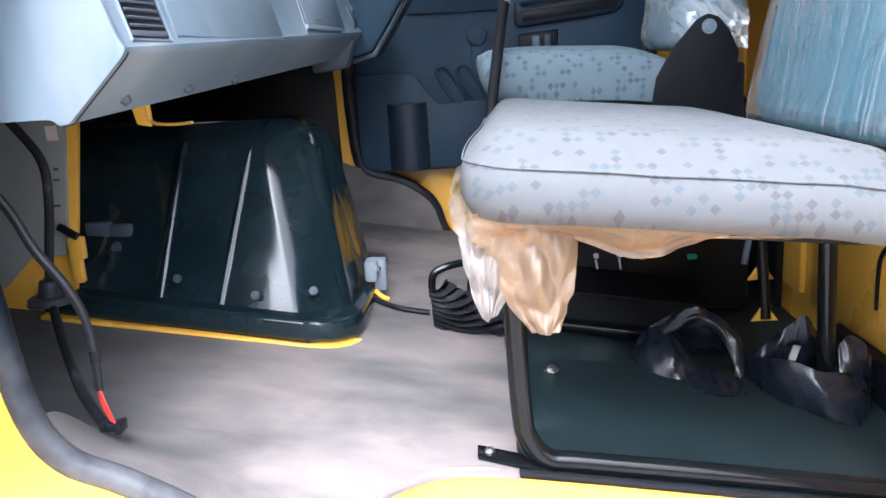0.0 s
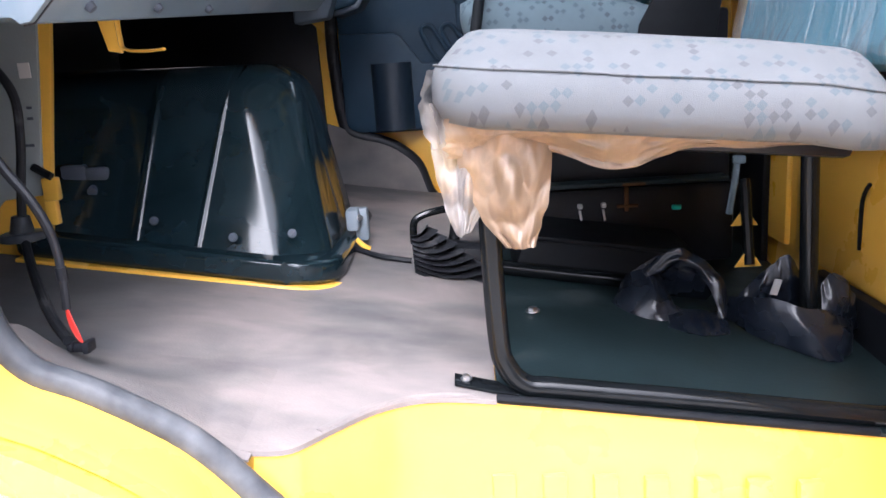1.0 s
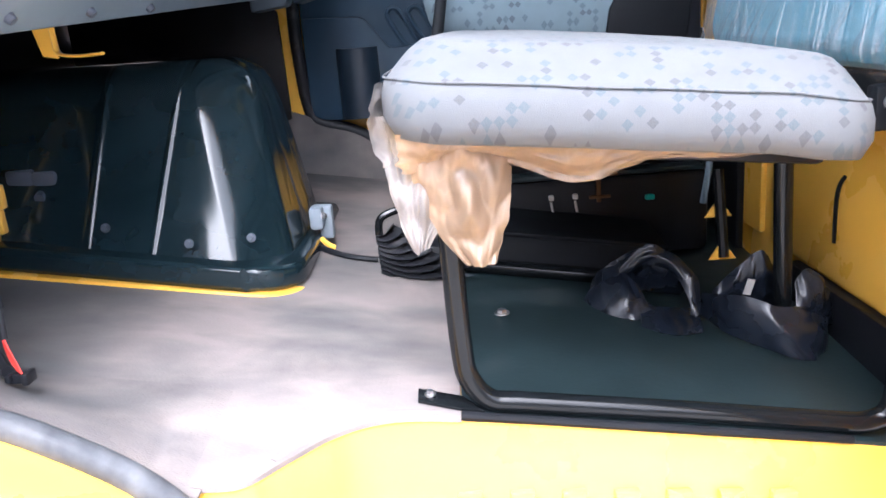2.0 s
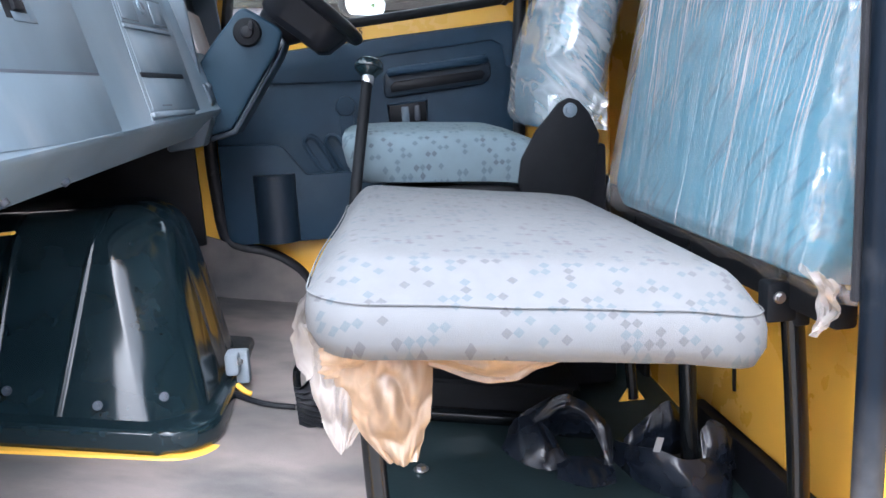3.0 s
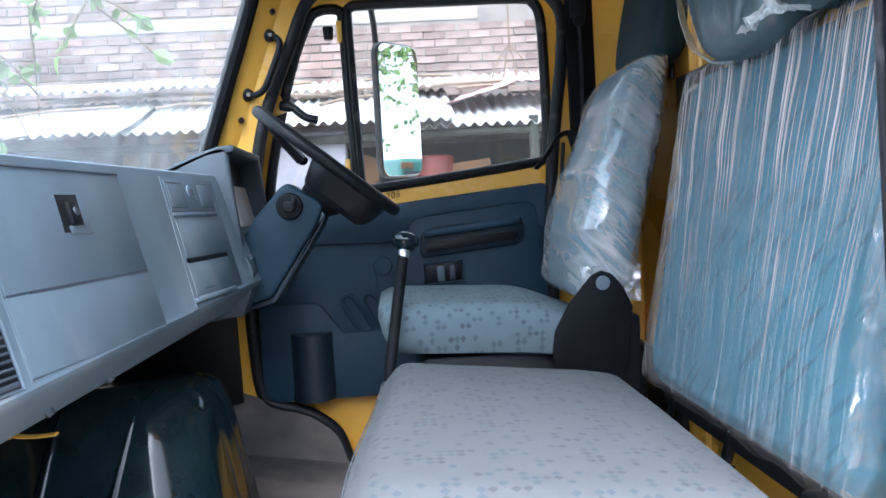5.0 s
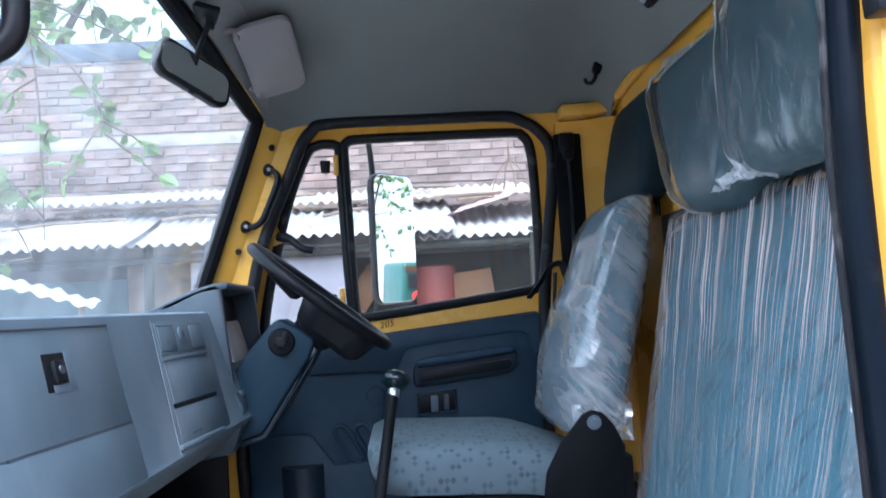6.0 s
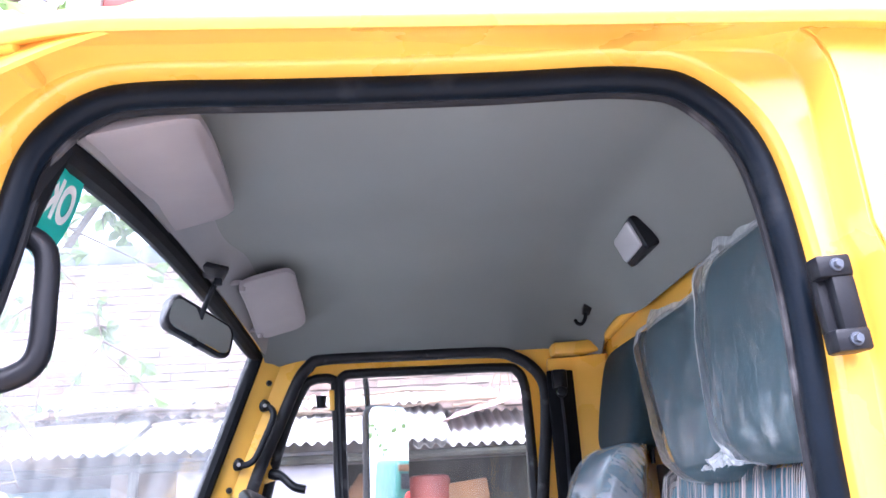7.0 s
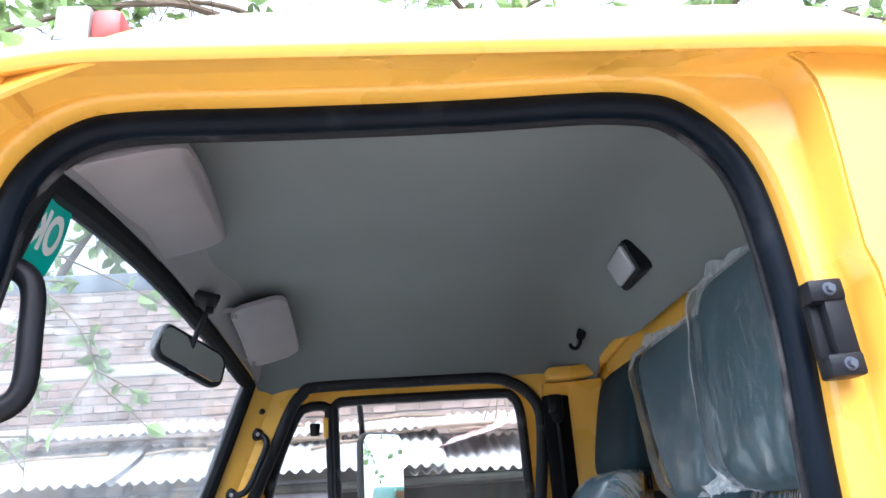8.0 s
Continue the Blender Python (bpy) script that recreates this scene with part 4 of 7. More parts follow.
pane = part("pane", sheet(screen_s, 24, 12, 0.005), SCREEN, window_1)
pane.visible_shadow = False
rim = [screen_s(k / 24, 1) for k in range(25)] + [screen_s(1, 1 - k / 12) for k in range(1, 13)] + [screen_s(1 - k / 24, 0) for k in range(1, 25)] + [screen_s(0, k / 12) for k in range(1, 12)]
part("rubber_rim", tube([(x + 0.004, y, z) for x, y, z in rim], 0.023, 10, True), RIM, window_1)


def post_strip(y0, y1, w0, w1):
    """A pillar strip beside the windscreen, from dash height to the roof."""
    def f(u, v):
        z = 1.40 + 1.06 * v
        y = y0 + (y1 - y0) * u
        x = screen_x(y, z) + 0.012 + (w0 + (w1 - w0) * v) * u + 0.006 * math.sin(math.pi * u)
        return (x, y, z)
    return sheet(f, 10, 24, 0.02)


pillar_far = solo("pillar_far", post_strip(2.145, 2.192, 0.050, 0.070), YELLOW, "yellow painted windscreen post", "windscreen post", kind="structure")
for z in (2.324, 2.018, 1.90):
    part("plug", cyl((screen_x(2.18, z) + 0.06, 2.172, z), (screen_x(2.18, z) + 0.064, 2.158, z), 0.0095, 0.007, 16), BLACK, pillar_far)


def grab_handle(name, a, b, out, r, label):
    g = thing(name, a, label, "grab handle")
    a, b, o = Vector(a), Vector(b), Vector(out)
    d = (b - a)
    part("bar", tube(spline([a, a + o * 0.6 + d * 0.03, a + o + d * 0.16, a + o * 1.05 + d * 0.5, a + o + d * 0.84, b + o * 0.6 - d * 0.03, b], 7), r, 12), BLACK, g)
    for p in (a, b):
        part("foot", cyl(p - o.normalized() * 0.004, p + o.normalized() * 0.012, r * 2.1, r * 1.5, 18, 0.002), BLACK, g)
        part("screw", cyl(p + Vector((0, -0.012 if a.y > 1 else 0.012, 0)) + o.normalized() * 0.004, p + Vector((0, -0.02 if a.y > 1 else 0.02, 0)) + o.normalized() * 0.006, 0.006, 0.005, 12), METAL, g)
    return g


grab_handle("grab_handle", (-0.25, 2.172, 2.257), (-0.323, 2.172, 2.09), (0.042, -0.028, -0.012), 0.0095, "black plastic grab handle on the far windscreen post")
grab_handle("grab_handle", (-0.335, 0.655, 2.285), (-0.332, 0.655, 2.105), (0.066, 0.01, 0.0), 0.0140, "black plastic grab handle on the near windscreen post")

# driver's door ---------------------------------------------------------------
door_1 = thing("door_1", (0.1, 2.24, 0.95), "closed yellow driver's door with blue-grey trim and two windows", "door", kind="structure")
QUART = loop_xz([(-0.108, 2.330), (-0.085, 2.334), (-0.056, 2.330), (-0.048, 2.30), (-0.043, 2.05), (-0.034, 1.80), (-0.045, 1.785), (-0.15, 1.775),
                 (-0.27, 1.765), (-0.285, 1.78), (-0.272, 1.87), (-0.235, 2.03), (-0.188, 2.19), (-0.135, 2.31)], 4)
MAINW = loop_xz([(-0.014, 2.336), (0.03, 2.344), (0.27, 2.344), (0.49, 2.342), (0.527, 2.332), (0.545, 2.30), (0.551, 2.22), (0.552, 2.05), (0.549, 1.90), (0.540, 1.868),
                 (0.50, 1.858), (0.27, 1.832), (0.03, 1.808), (-0.002, 1.812), (-0.010, 1.84), (-0.016, 2.05), (-0.020, 2.30)], 4)
part("door_body", plate(grow(FAR, 0.03), [QUART, MAINW], 2.232, 2.262), YELLOW, door_1, smooth=20)
for loop, nm in ((QUART, "quarter"), (MAINW, "main")):
    win = part("window_frame", tube([(x, 2.240, z) for x, z in grow(loop, 0.0075)], 0.0195, 12, True, flat=0.8), SEAL, door_1)
    g = part("pane", plate(grow(loop, 0.006), [], 2.246, 2.250), GLASS, win)
    g.visible_shadow = False
part("divider", extrude([(-0.050, 2.34), (-0.014, 2.34), (-0.004, 1.79), (-0.040, 1.79)], "y", 2.222, 2.258, 0.006), SEAL, door_1, "black window divider bar")
for z in (2.27, 1.862):
    h = part("vent_hinge", rbox(-0.052, 2.219, z, 0.016, 0.012, 0.062, 0.003), YELLOW, door_1, "yellow vent-window hinge")
    part("hinge_pin", cyl((-0.085, 2.222, z + 0.015), (-0.085, 2.222, z - 0.022), 0.017, 0.013, 14, 0.003), BLACK, h)
lock = part("vent_latch", tube(spline([(-0.235, 2.215, 2.06), (-0.20, 2.20, 2.05), (-0.165, 2.19, 2.02), (-0.13, 2.19, 2.01)], 4), [0.016] * 4 + [0.012] * 5 + [0.013] * 4, 10), BLACK, door_1)
part("latch_plate", rbox(-0.245, 2.214, 2.06, 0.035, 0.012, 0.05, 0.003, m=pose(0, 0, 0, 0, -18, 0)), YELLOW, lock)
# trim panel: two levels, with a moulded pocket
trim_top = [(-0.345, 1.712), (-0.136, 1.733), (0.20, 1.762), (0.538, 1.79)]
trim = part("trim_panel", extrude([(-0.345, 1.20), (-0.30, 1.178), (0.535, 1.178)] + [(0.538, 1.79), (0.20, 1.762), (-0.136, 1.733), (-0.345, 1.712)], "y", 2.192, 2.236, 0.012), TRIM, door_1,
            "blue-grey moulded door trim")
part("upper_pad", extrude([(-0.34, 1.645), (0.10, 1.638), (0.13, 1.70), (0.17, 1.708), (0.47, 1.735), (0.50, 1.72), (0.51, 1.66), (0.535, 1.655), (0.535, 1.785), (0.20, 1.757), (-0.136, 1.728), (-0.34, 1.707)], "y", 2.184, 2.194, 0.004), TRIM, trim)
part("lower_pocket", extrude([(-0.34, 1.20), (-0.30, 1.184), (0.53, 1.184), (0.53, 1.385), (-0.095, 1.380), (-0.155, 1.462), (-0.175, 1.472), (-0.34, 1.478)], "y", 2.165, 2.194, 0.008), TRIM, trim)
part("bottle_holder", tube([(-0.188, 2.165, 1.19), (-0.188, 2.165, 1.386)], 0.060, 24), NAVY, trim, "dark moulded bottle holder")
for dx in (0.0, 0.062):
    part("moulded_rib", tube(spline([(-0.092 + dx, 2.186, 1.478), (-0.075 + dx, 2.186, 1.488), (-0.055 + dx, 2.186, 1.474), (-0.02 + dx, 2.186, 1.41), (-0.012 + dx, 2.186, 1.388),
                                     (-0.03 + dx, 2.186, 1.380), (-0.052 + dx, 2.186, 1.392), (-0.088 + dx, 2.186, 1.455)], 4, True), 0.007, 8, True), TRIM, trim)
part("winder_boss", join(cyl((0.033, 2.192, 1.568), (0.033, 2.176, 1.568), 0.030, 0.027, 24, 0.003), cyl((0.033, 2.192, 1.475), (0.033, 2.182, 1.475), 0.018, 0.016, 18, 0.003),
                         rbox(0.033, 2.188, 1.522, 0.042, 0.010, 0.10, 0.004)), TRIM, trim)
arm = part("armrest", extrude([(0.155, 1.585), (0.44, 1.612), (0.462, 1.632), (0.462, 1.672), (0.44, 1.692), (0.175, 1.672), (0.150, 1.652), (0.145, 1.60)], "y", 2.170, 2.192, 0.008), NAVY, trim)
part("grip_recess", extrude([(0.168, 1.600), (0.435, 1.624), (0.445, 1.640), (0.435, 1.652), (0.178, 1.630), (0.165, 1.618)], "y", 2.166, 2.1716, 0.002), BLACK, arm)
part("pull_bar", tube(spline([(0.165, 2.166, 1.655), (0.19, 2.150, 1.660), (0.30, 2.146, 1.668), (0.42, 2.150, 1.680), (0.445, 2.166, 1.680)], 6), 0.012, 10), TRIM, arm)
latch = part("inner_latch", extrude([(0.158, 1.505), (0.268, 1.512), (0.268, 1.572), (0.158, 1.563)], "y", 2.184, 2.194, 0.004), BLACK, trim)
part("latch_rim", tube([(0.156, 2.183, 1.503), (0.27, 2.183, 1.51), (0.27, 2.183, 1.574), (0.156, 2.183, 1.565)], 0.004, 8, True), TRIM, latch)
part("latch_lever", rbox(0.205, 2.178, 1.535, 0.022, 0.010, 0.046, 0.003), DASH, latch)
part("latch_lever", rbox(0.24, 2.179, 1.538, 0.016, 0.008, 0.044, 0.003), DASH_DARK, latch)
# figures penned on the door's yellow band
pen = bpy.data.curves.new("figures", "FONT")
pen.body, pen.size, pen.align_x, pen.align_y, pen.extrude, pen.shear, pen.space_character = "205", 0.027, "CENTER", "CENTER", 0.0004, 0.25, 1.15
pen.materials.append(BLACK)
pen_ob = new("figures", pen)
pen_ob.parent = door_1
pen_ob.matrix_parent_inverse = Matrix.Translation(-origin(door_1))
pen_ob.matrix_basis = pose(0.075, 2.2295, 1.776, 90, 0, 0) @ pose(0, 0, 0, 0, 0, 10)

# driver's outside mirror
dm = thing("door_mirror", (0.05, 2.43, 1.84), "tall rounded outside mirror on a black arm", "wing mirror")
mm = pose(0.116, 2.43, 2.054, 0, -3, 0) @ pose(0, 0, 0, 94.5, 0, 50)
mirror_case = part("mirror_case", moved(pad(0.212, 0.432, 0.040, [(0.012, -0.03), (0.002, -0.02), (0.0, -0.004), (0.002, 0.0), (0.006, 0.002)]), mm), DASH_DARK, dm)
part("mirror_glass", moved(pad(0.200, 0.420, 0.036, [(0.0, 0.0015), (0.0, 0.0035), (0.001, 0.004)]), mm), MIRROR, mirror_case, smooth=0)
part("arm", tube(spline([(0.02, 2.30, 2.52), (0.035, 2.44, 2.44), (0.05, 2.46, 2.30), (0.05, 2.46, 2.05), (0.045, 2.45, 1.85), (0.02, 2.30, 1.70)], 8), 0.010, 10), BLACK, dm)

# dashboard -------------------------------------------------------------------
def lip_z(y):
    """Height of the dash's lower lip, which climbs towards the driver."""
    return 1.530 + 0.0445 * (y - 0.70)


def face(y, z, out=0.0):
    """A point of the dash's flat, raked front; out stands off it."""
    x = -0.352 + 0.13 * (y - 1.252) - 0.30 * (z - 1.655) - 0.048 * sstep(1.80, 1.88, y)
    return Vector((x + 0.951 * out, y - 0.124 * out, z + 0.285 * out))


def dash_profile(y):
    """The dash's section at y, from the rear of its top over the face and lip to the underside."""
    t, l, w = face(y, 1.826).x, face(y, lip_z(y)).x, 0.076 - 0.021 * (y - 0.70)
    z = lip_z(y)
    return [(-0.66, 1.80), (t - 0.050, 1.838), (t - 0.018, 1.843), (t - 0.006, 1.839), (t, 1.826), (face(y, 1.74).x, 1.74), (face(y, 1.64).x, 1.64), (face(y, z + 0.016).x, z + 0.016),
            (l + 0.0015, z + 0.006), (l + 0.001, z + 0.001), (l - 0.003, z - 0.005), (l - 0.012, z - 0.014), (l - w, z - w), (l - w - 0.012, z - w - 0.002), (l - w - 0.02, z - w + 0.006), (-0.66, z - w + 0.006)]


def dash_body(u, v):
    y = 0.704 + 1.396 * u
    P = dash_profile(y)
    return (P[round(v * (len(P) - 1))][0], y, P[round(v * (len(P) - 1))][1])


dash = thing("dashboard", (-0.46, 1.4, 1.43), "dusty grey moulded plastic dashboard with glovebox and centre panel", "dashboard")
NP = len(dash_profile(1.0)) - 1
bm = sheet(dash_body, 60, NP)
for u in (0, 1):
    bm.faces.new([bm.verts.new(dash_body(u, k / NP)) for k in range(NP + 1)])
part("body", bm, DASH, dash, smooth=30)
CAP = dash_profile(0.70)
part("end_cap", extrude([(x + (0.002 if 3 < i < 14 else 0), z) for i, (x, z) in enumerate(CAP)], "y", 0.690, 0.7015, 0.0015), DASH, dash)
part("end_gap", tube([(x, 0.7027, z) for x, z in CAP[9:14]], 0.0026, 6), BLACK, dash)


def slab(y0, y1, z0, z1, out, bev=0.0015, base=-0.004, lean=0.0):
    """A raised panel on the dash face; lean shifts its upper edge along the dash."""
    bm = bmesh.new()
    Q = ((y0, z0), (y1, z0), (y1 + lean, z1), (y0 + lean, z1))
    lo = [bm.verts.new(face(y, z, base)) for y, z in Q]
    hi = [bm.verts.new(face(y, z, out)) for y, z in Q]
    bm.faces.new(lo[::-1])
    bm.faces.new(hi)
    for i in range(4):
        bm.faces.new((lo[i], lo[(i + 1) % 4], hi[(i + 1) % 4], hi[i]))
    bmesh.ops.recalc_face_normals(bm, faces=bm.faces)
    if bev:
        bmesh.ops.bevel(bm, geom=list(bm.edges), offset=bev, segments=2, profile=0.5, affect="EDGES", clamp_overlap=True)
    return bm


part("upper_lid", slab(0.850, 1.236, 1.655, 1.822, 0.0030, 0.0012, lean=0.020), DASH, dash, "dusty grey glovebox lid")
part("lower_lid", slab(0.838, 1.228, 1.552, 1.652, 0.0028, 0.0012, lean=0.010), DASH, dash)
part("lid_gap", slab(0.900, 1.234, 1.6515, 1.6555, 0.0032, 0.0), DASH_DARK, dash)
part("top_groove", tube([face(0.86, 1.8225, 0.0032), face(1.258, 1.8225, 0.0032)], 0.0018, 6), DASH_DARK, dash)
recess = part("lock_recess", slab(1.030, 1.106, 1.727, 1.784, 0.0036, 0.0, lean=0.010), BLACK, dash, "dark square lock recess")
part("recess_slope", join(slab(1.088, 1.108, 1.726, 1.786, 0.0042, 0.0008, lean=0.010), slab(1.046, 1.108, 1.724, 1.737, 0.0042, 0.0008)), DASH, recess)
part("lock", slab(1.052, 1.078, 1.738, 1.772, 0.0100, 0.002, lean=0.005), BLACK, recess)
part("lock_barrel", cyl(face(1.069, 1.757, 0.0095), face(1.069, 1.757, 0.0125), 0.007, 0.006, 16), DASH_DARK, recess)
vent = part("side_vent", slab(0.727, 0.812, 1.548, 1.722, 0.0022, 0.001, lean=0.012), BLACK, dash, "black louvred side vent")
part("vent_frame", tube([face(0.723, 1.544, 0.001), face(0.816, 1.544, 0.001), face(0.829, 1.726, 0.001), face(0.736, 1.726, 0.001)], 0.0030, 8, True), DASH, vent)
part("vent_sill", slab(0.728, 0.811, 1.549, 1.556, 0.0040, 0.001), DASH_DARK, vent)
for k in range(17):
    z = 1.562 + 0.0093 * k
    dy = 0.012 * (z - 1.548) / 0.174
    part("slat", tube([face(0.730 + dy, z, 0.0028), face(0.809 + dy, z, 0.0028)], 0.0021, 6), DASH_DARK, vent)
part("vent_seam", tube([face(0.836, 1.545, 0.0004), face(0.858, 1.822, 0.0004)], 0.0012, 6), DASH, dash)
# centre stack
stack = part("centre_panel", slab(1.378, 1.655, 1.572, 1.824, 0.0012, 0.0008, lean=0.055), DASH, dash, "grey centre panel with blanked switches")
part("panel_rim", tube([face(1.432, 1.826, 0.0020), face(1.372, 1.568, 0.0020), face(1.62, 1.585, 0.0020)], 0.0011, 8), DASH, stack)
part("blank_strip", slab(1.432, 1.668, 1.758, 1.820, 0.0020, 0.0008, lean=0.012), DASH, stack)
for y0, y1 in ((1.437, 1.516), (1.592, 1.664)):
    part("blank_gap", slab(y0, y1, 1.762, 1.816, 0.0022, 0.0, lean=0.012), DASH_DARK, stack)
    part("switch_blank", slab(y0 + 0.003, y1 - 0.003, 1.7635, 1.8125, 0.0032, 0.0008, lean=0.011), DASH, stack)
part("strip_gap", slab(1.428, 1.664, 1.7535, 1.7565, 0.0024, 0.0), DASH_DARK, stack)
part("hazard_knob", cyl(face(1.556, 1.795, 0.0018), face(1.556, 1.795, 0.0060), 0.017, 0.0155, 24, 0.002), DASH, stack)
part("emblem_bar", cyl(face(1.556, 1.795, 0.0055), face(1.556, 1.795, 0.0070), 0.009, 0.008, 12), DASH_DARK, stack)
part("ledge", slab(1.425, 1.660, 1.745, 1.7525, 0.0050, 0.001), DASH, stack)
part("radio_blank", slab(1.418, 1.648, 1.664, 1.742, 0.0020, 0.0008, lean=0.014), DASH, stack)
part("tray_mouth", slab(1.410, 1.632, 1.6525, 1.661, 0.0030, 0.0), BLACK, stack)
part("tray_flap", slab(1.398, 1.622, 1.590, 1.652, 0.0022, 0.0008, lean=0.012), DASH, stack)
part("tray_lip", slab(1.378, 1.604, 1.576, 1.586, 0.0085, 0.003), DASH, stack)
part("print_bar", slab(1.452, 1.500, 1.597, 1.5995, 0.0028, 0.0), DASH_DARK, stack)
for y in (0.785, 0.958, 1.13):
    q = face(y, lip_z(y)) + Vector((-0.056, 0, -0.058))
    part("lip_screw", cyl(q + Vector((-0.002, 0, 0.002)), q + Vector((0.004, 0, -0.005)), 0.008, 0.006, 12), DASH_DARK, dash)
# instrument binnacle
binn = part("binnacle", extrude([(-0.60, 1.83), (-0.46, 1.858), (-0.385, 1.888), (-0.36, 1.885), (-0.335, 1.66), (-0.32, 1.60), (-0.50, 1.60)], "y", 1.768, 2.10, 0.008, 2), DASH_MID, dash, "hooded instrument binnacle")
part("dial_well", extrude([(-0.362, 1.882), (-0.352, 1.882), (-0.326, 1.67), (-0.336, 1.668)], "y", 1.780, 2.085, 0.002), BLACK, binn, "dark instrument well")
part("dial_glass", extrude([(-0.320, 1.815), (-0.314, 1.815), (-0.290, 1.715), (-0.296, 1.715)], "y", 1.785, 1.97, 0.001), GALV, binn)
part("hood_brow", extrude([(-0.48, 1.852), (-0.40, 1.885), (-0.335, 1.908), (-0.297, 1.911), (-0.290, 1.903), (-0.30, 1.893), (-0.36, 1.884), (-0.44, 1.85)], "y", 1.757, 2.108, 0.005), DASH_MID, binn)
CHEEK = [(-0.46, 1.85), (-0.36, 1.893), (-0.305, 1.906), (-0.293, 1.898), (-0.281, 1.77), (-0.268, 1.645), (-0.278, 1.618), (-0.46, 1.60)]
part("side_cheek", extrude([(0.061 + (x - 0.061) * 1.0295 - 0.008, 1.689 + (z - 1.689) * 1.0295 - 0.003) for x, z in CHEEK], "y", 1.757, 1.778, 0.006), DASH_MID, binn)
part("side_cheek", extrude(CHEEK, "y", 2.088, 2.11, 0.006), DASH_MID, binn)
part("binnacle_sill", extrude([(-0.36, 1.65), (-0.276, 1.648), (-0.270, 1.636), (-0.285, 1.615), (-0.36, 1.61)], "y", 1.779, 2.087, 0.003), DASH_MID, binn)
part("rocker_switch", rbox(-0.308, 1.800, 1.690, 0.014, 0.040, 0.050, 0.003, m=pose(0, 0, 0, 0, 8, 0)), BLACK, binn)

part("column_cowl", extrude([(-0.38, 1.655), (-0.280, 1.645), (-0.264, 1.605), (-0.272, 1.56), (-0.295, 1.50), (-0.38, 1.49)], "y", 1.745, 1.815, 0.008), DASH_MID, binn)

# steering ----------------------------------------------------------------------
steer = thing("steering_wheel", (-0.083, 1.85, 1.865), "black steering wheel with a deep hub", "steering wheel")
sw = Matrix.Translation((-0.083, 1.86, 1.865)) @ pose(0, 0, 0, 0, 39.3, 0)
part("rim", moved(tube([(0.207 * math.cos(a), 0.207 * math.sin(a), 0) for a in [2 * math.pi * k / 64 for k in range(64)]], 0.0155, 12, True), sw), BLACK, steer)
part("hub_pad", moved(pad(0.22, 0.22, 0.06, [(0.035, -0.085), (0.016, -0.07), (0.004, -0.03), (0.0, -0.012), (0.006, -0.002), (0.03, 0.003)]), sw @ Matrix.Translation((0.080, 0, 0))), BLACK, steer)
for a in (25, 155, 205, 335):
    c, s = math.cos(radians(a)), math.sin(radians(a))
    part("spoke", moved(tube([(0.06 * c, 0.06 * s, -0.035), (0.13 * c, 0.13 * s, -0.022), (0.20 * c, 0.20 * s, -0.003)], [0.024, 0.019, 0.013], 10, flat=0.55), sw), BLACK, steer)
part("lower_shroud", moved(cyl((0.03, 0, -0.11), (0.05, 0, -0.05), 0.045, 0.07, 24, 0.008), sw), BLACK, steer)
column = thing("steering_column", (-0.27, 1.86, 1.53), "grey two-piece steering column shroud with ignition lock", "steering column")
part("shroud", extrude([(-0.262, 1.735), (-0.200, 1.804), (-0.180, 1.815), (-0.104, 1.767), (-0.096, 1.752), (-0.113, 1.710), (-0.235, 1.535), (-0.285, 1.522), (-0.32, 1.54), (-0.32, 1.66)], "y", 1.80, 1.925, 0.012, 3), COLUMN, column)
part("shroud_under", extrude([(-0.113, 1.708), (-0.100, 1.745), (-0.090, 1.730), (-0.105, 1.698), (-0.226, 1.522), (-0.29, 1.505), (-0.29, 1.52), (-0.236, 1.533)], "y", 1.806, 1.919, 0.006), NAVY, column)
ign = part("ignition_lock", cyl((-0.177, 1.802, 1.757), (-0.177, 1.788, 1.757), 0.034, 0.031, 28, 0.003), RIM, column)
part("lock_face", join(cyl((-0.177, 1.79, 1.757), (-0.177, 1.782, 1.757), 0.016, 0.014, 20, 0.002), rbox(-0.165, 1.78, 1.77, 0.01, 0.014, 0.02, 0.002)), BLACK, ign)
part("stalk", tube(spline([(-0.16, 1.93, 1.79), (-0.13, 2.0, 1.80), (-0.11, 2.07, 1.80)], 4), 0.008, 8), BLACK, column)

# gear lever -----------------------------------------------------------------------
lever = thing("gear_lever", (-0.03, 1.48, 0.95), "black gear lever with a round worn knob", "gear lever")
part("rod", tube([(-0.02, 1.475, 0.96), (0.02, 1.51, 1.20), (0.052, 1.55, 1.41), (0.092, 1.65, 1.625)], 0.0125, 12), RIM, lever)
kd = (Vector((0.099, 1.665, 1.66)) - Vector((0.088, 1.64, 1.60))).normalized()
kp = Vector((0.094, 1.652, 1.628))
part("knob", join(cyl(kp + kd * 0.010, kp + kd * 0.026, 0.015, 0.031, 24, 0.002), cyl(kp + kd * 0.026, kp + kd * 0.044, 0.033, 0.031, 24, 0.004), cyl(kp + kd * 0.044, kp + kd * 0.053, 0.030, 0.016, 24, 0.004)), GLOSS_BLACK, lever)
part("ferrule", cyl(kp - kd * 0.008, kp + kd * 0.012, 0.0135, 0.0135, 18, 0.002), METAL, lever)

# engine box ---------------------------------------------------------------------------
hood = thing("engine_box", (-0.55, 1.5, 1.0), "glossy black moulded plastic box with ribs, bolted to the floor", "engine cover")


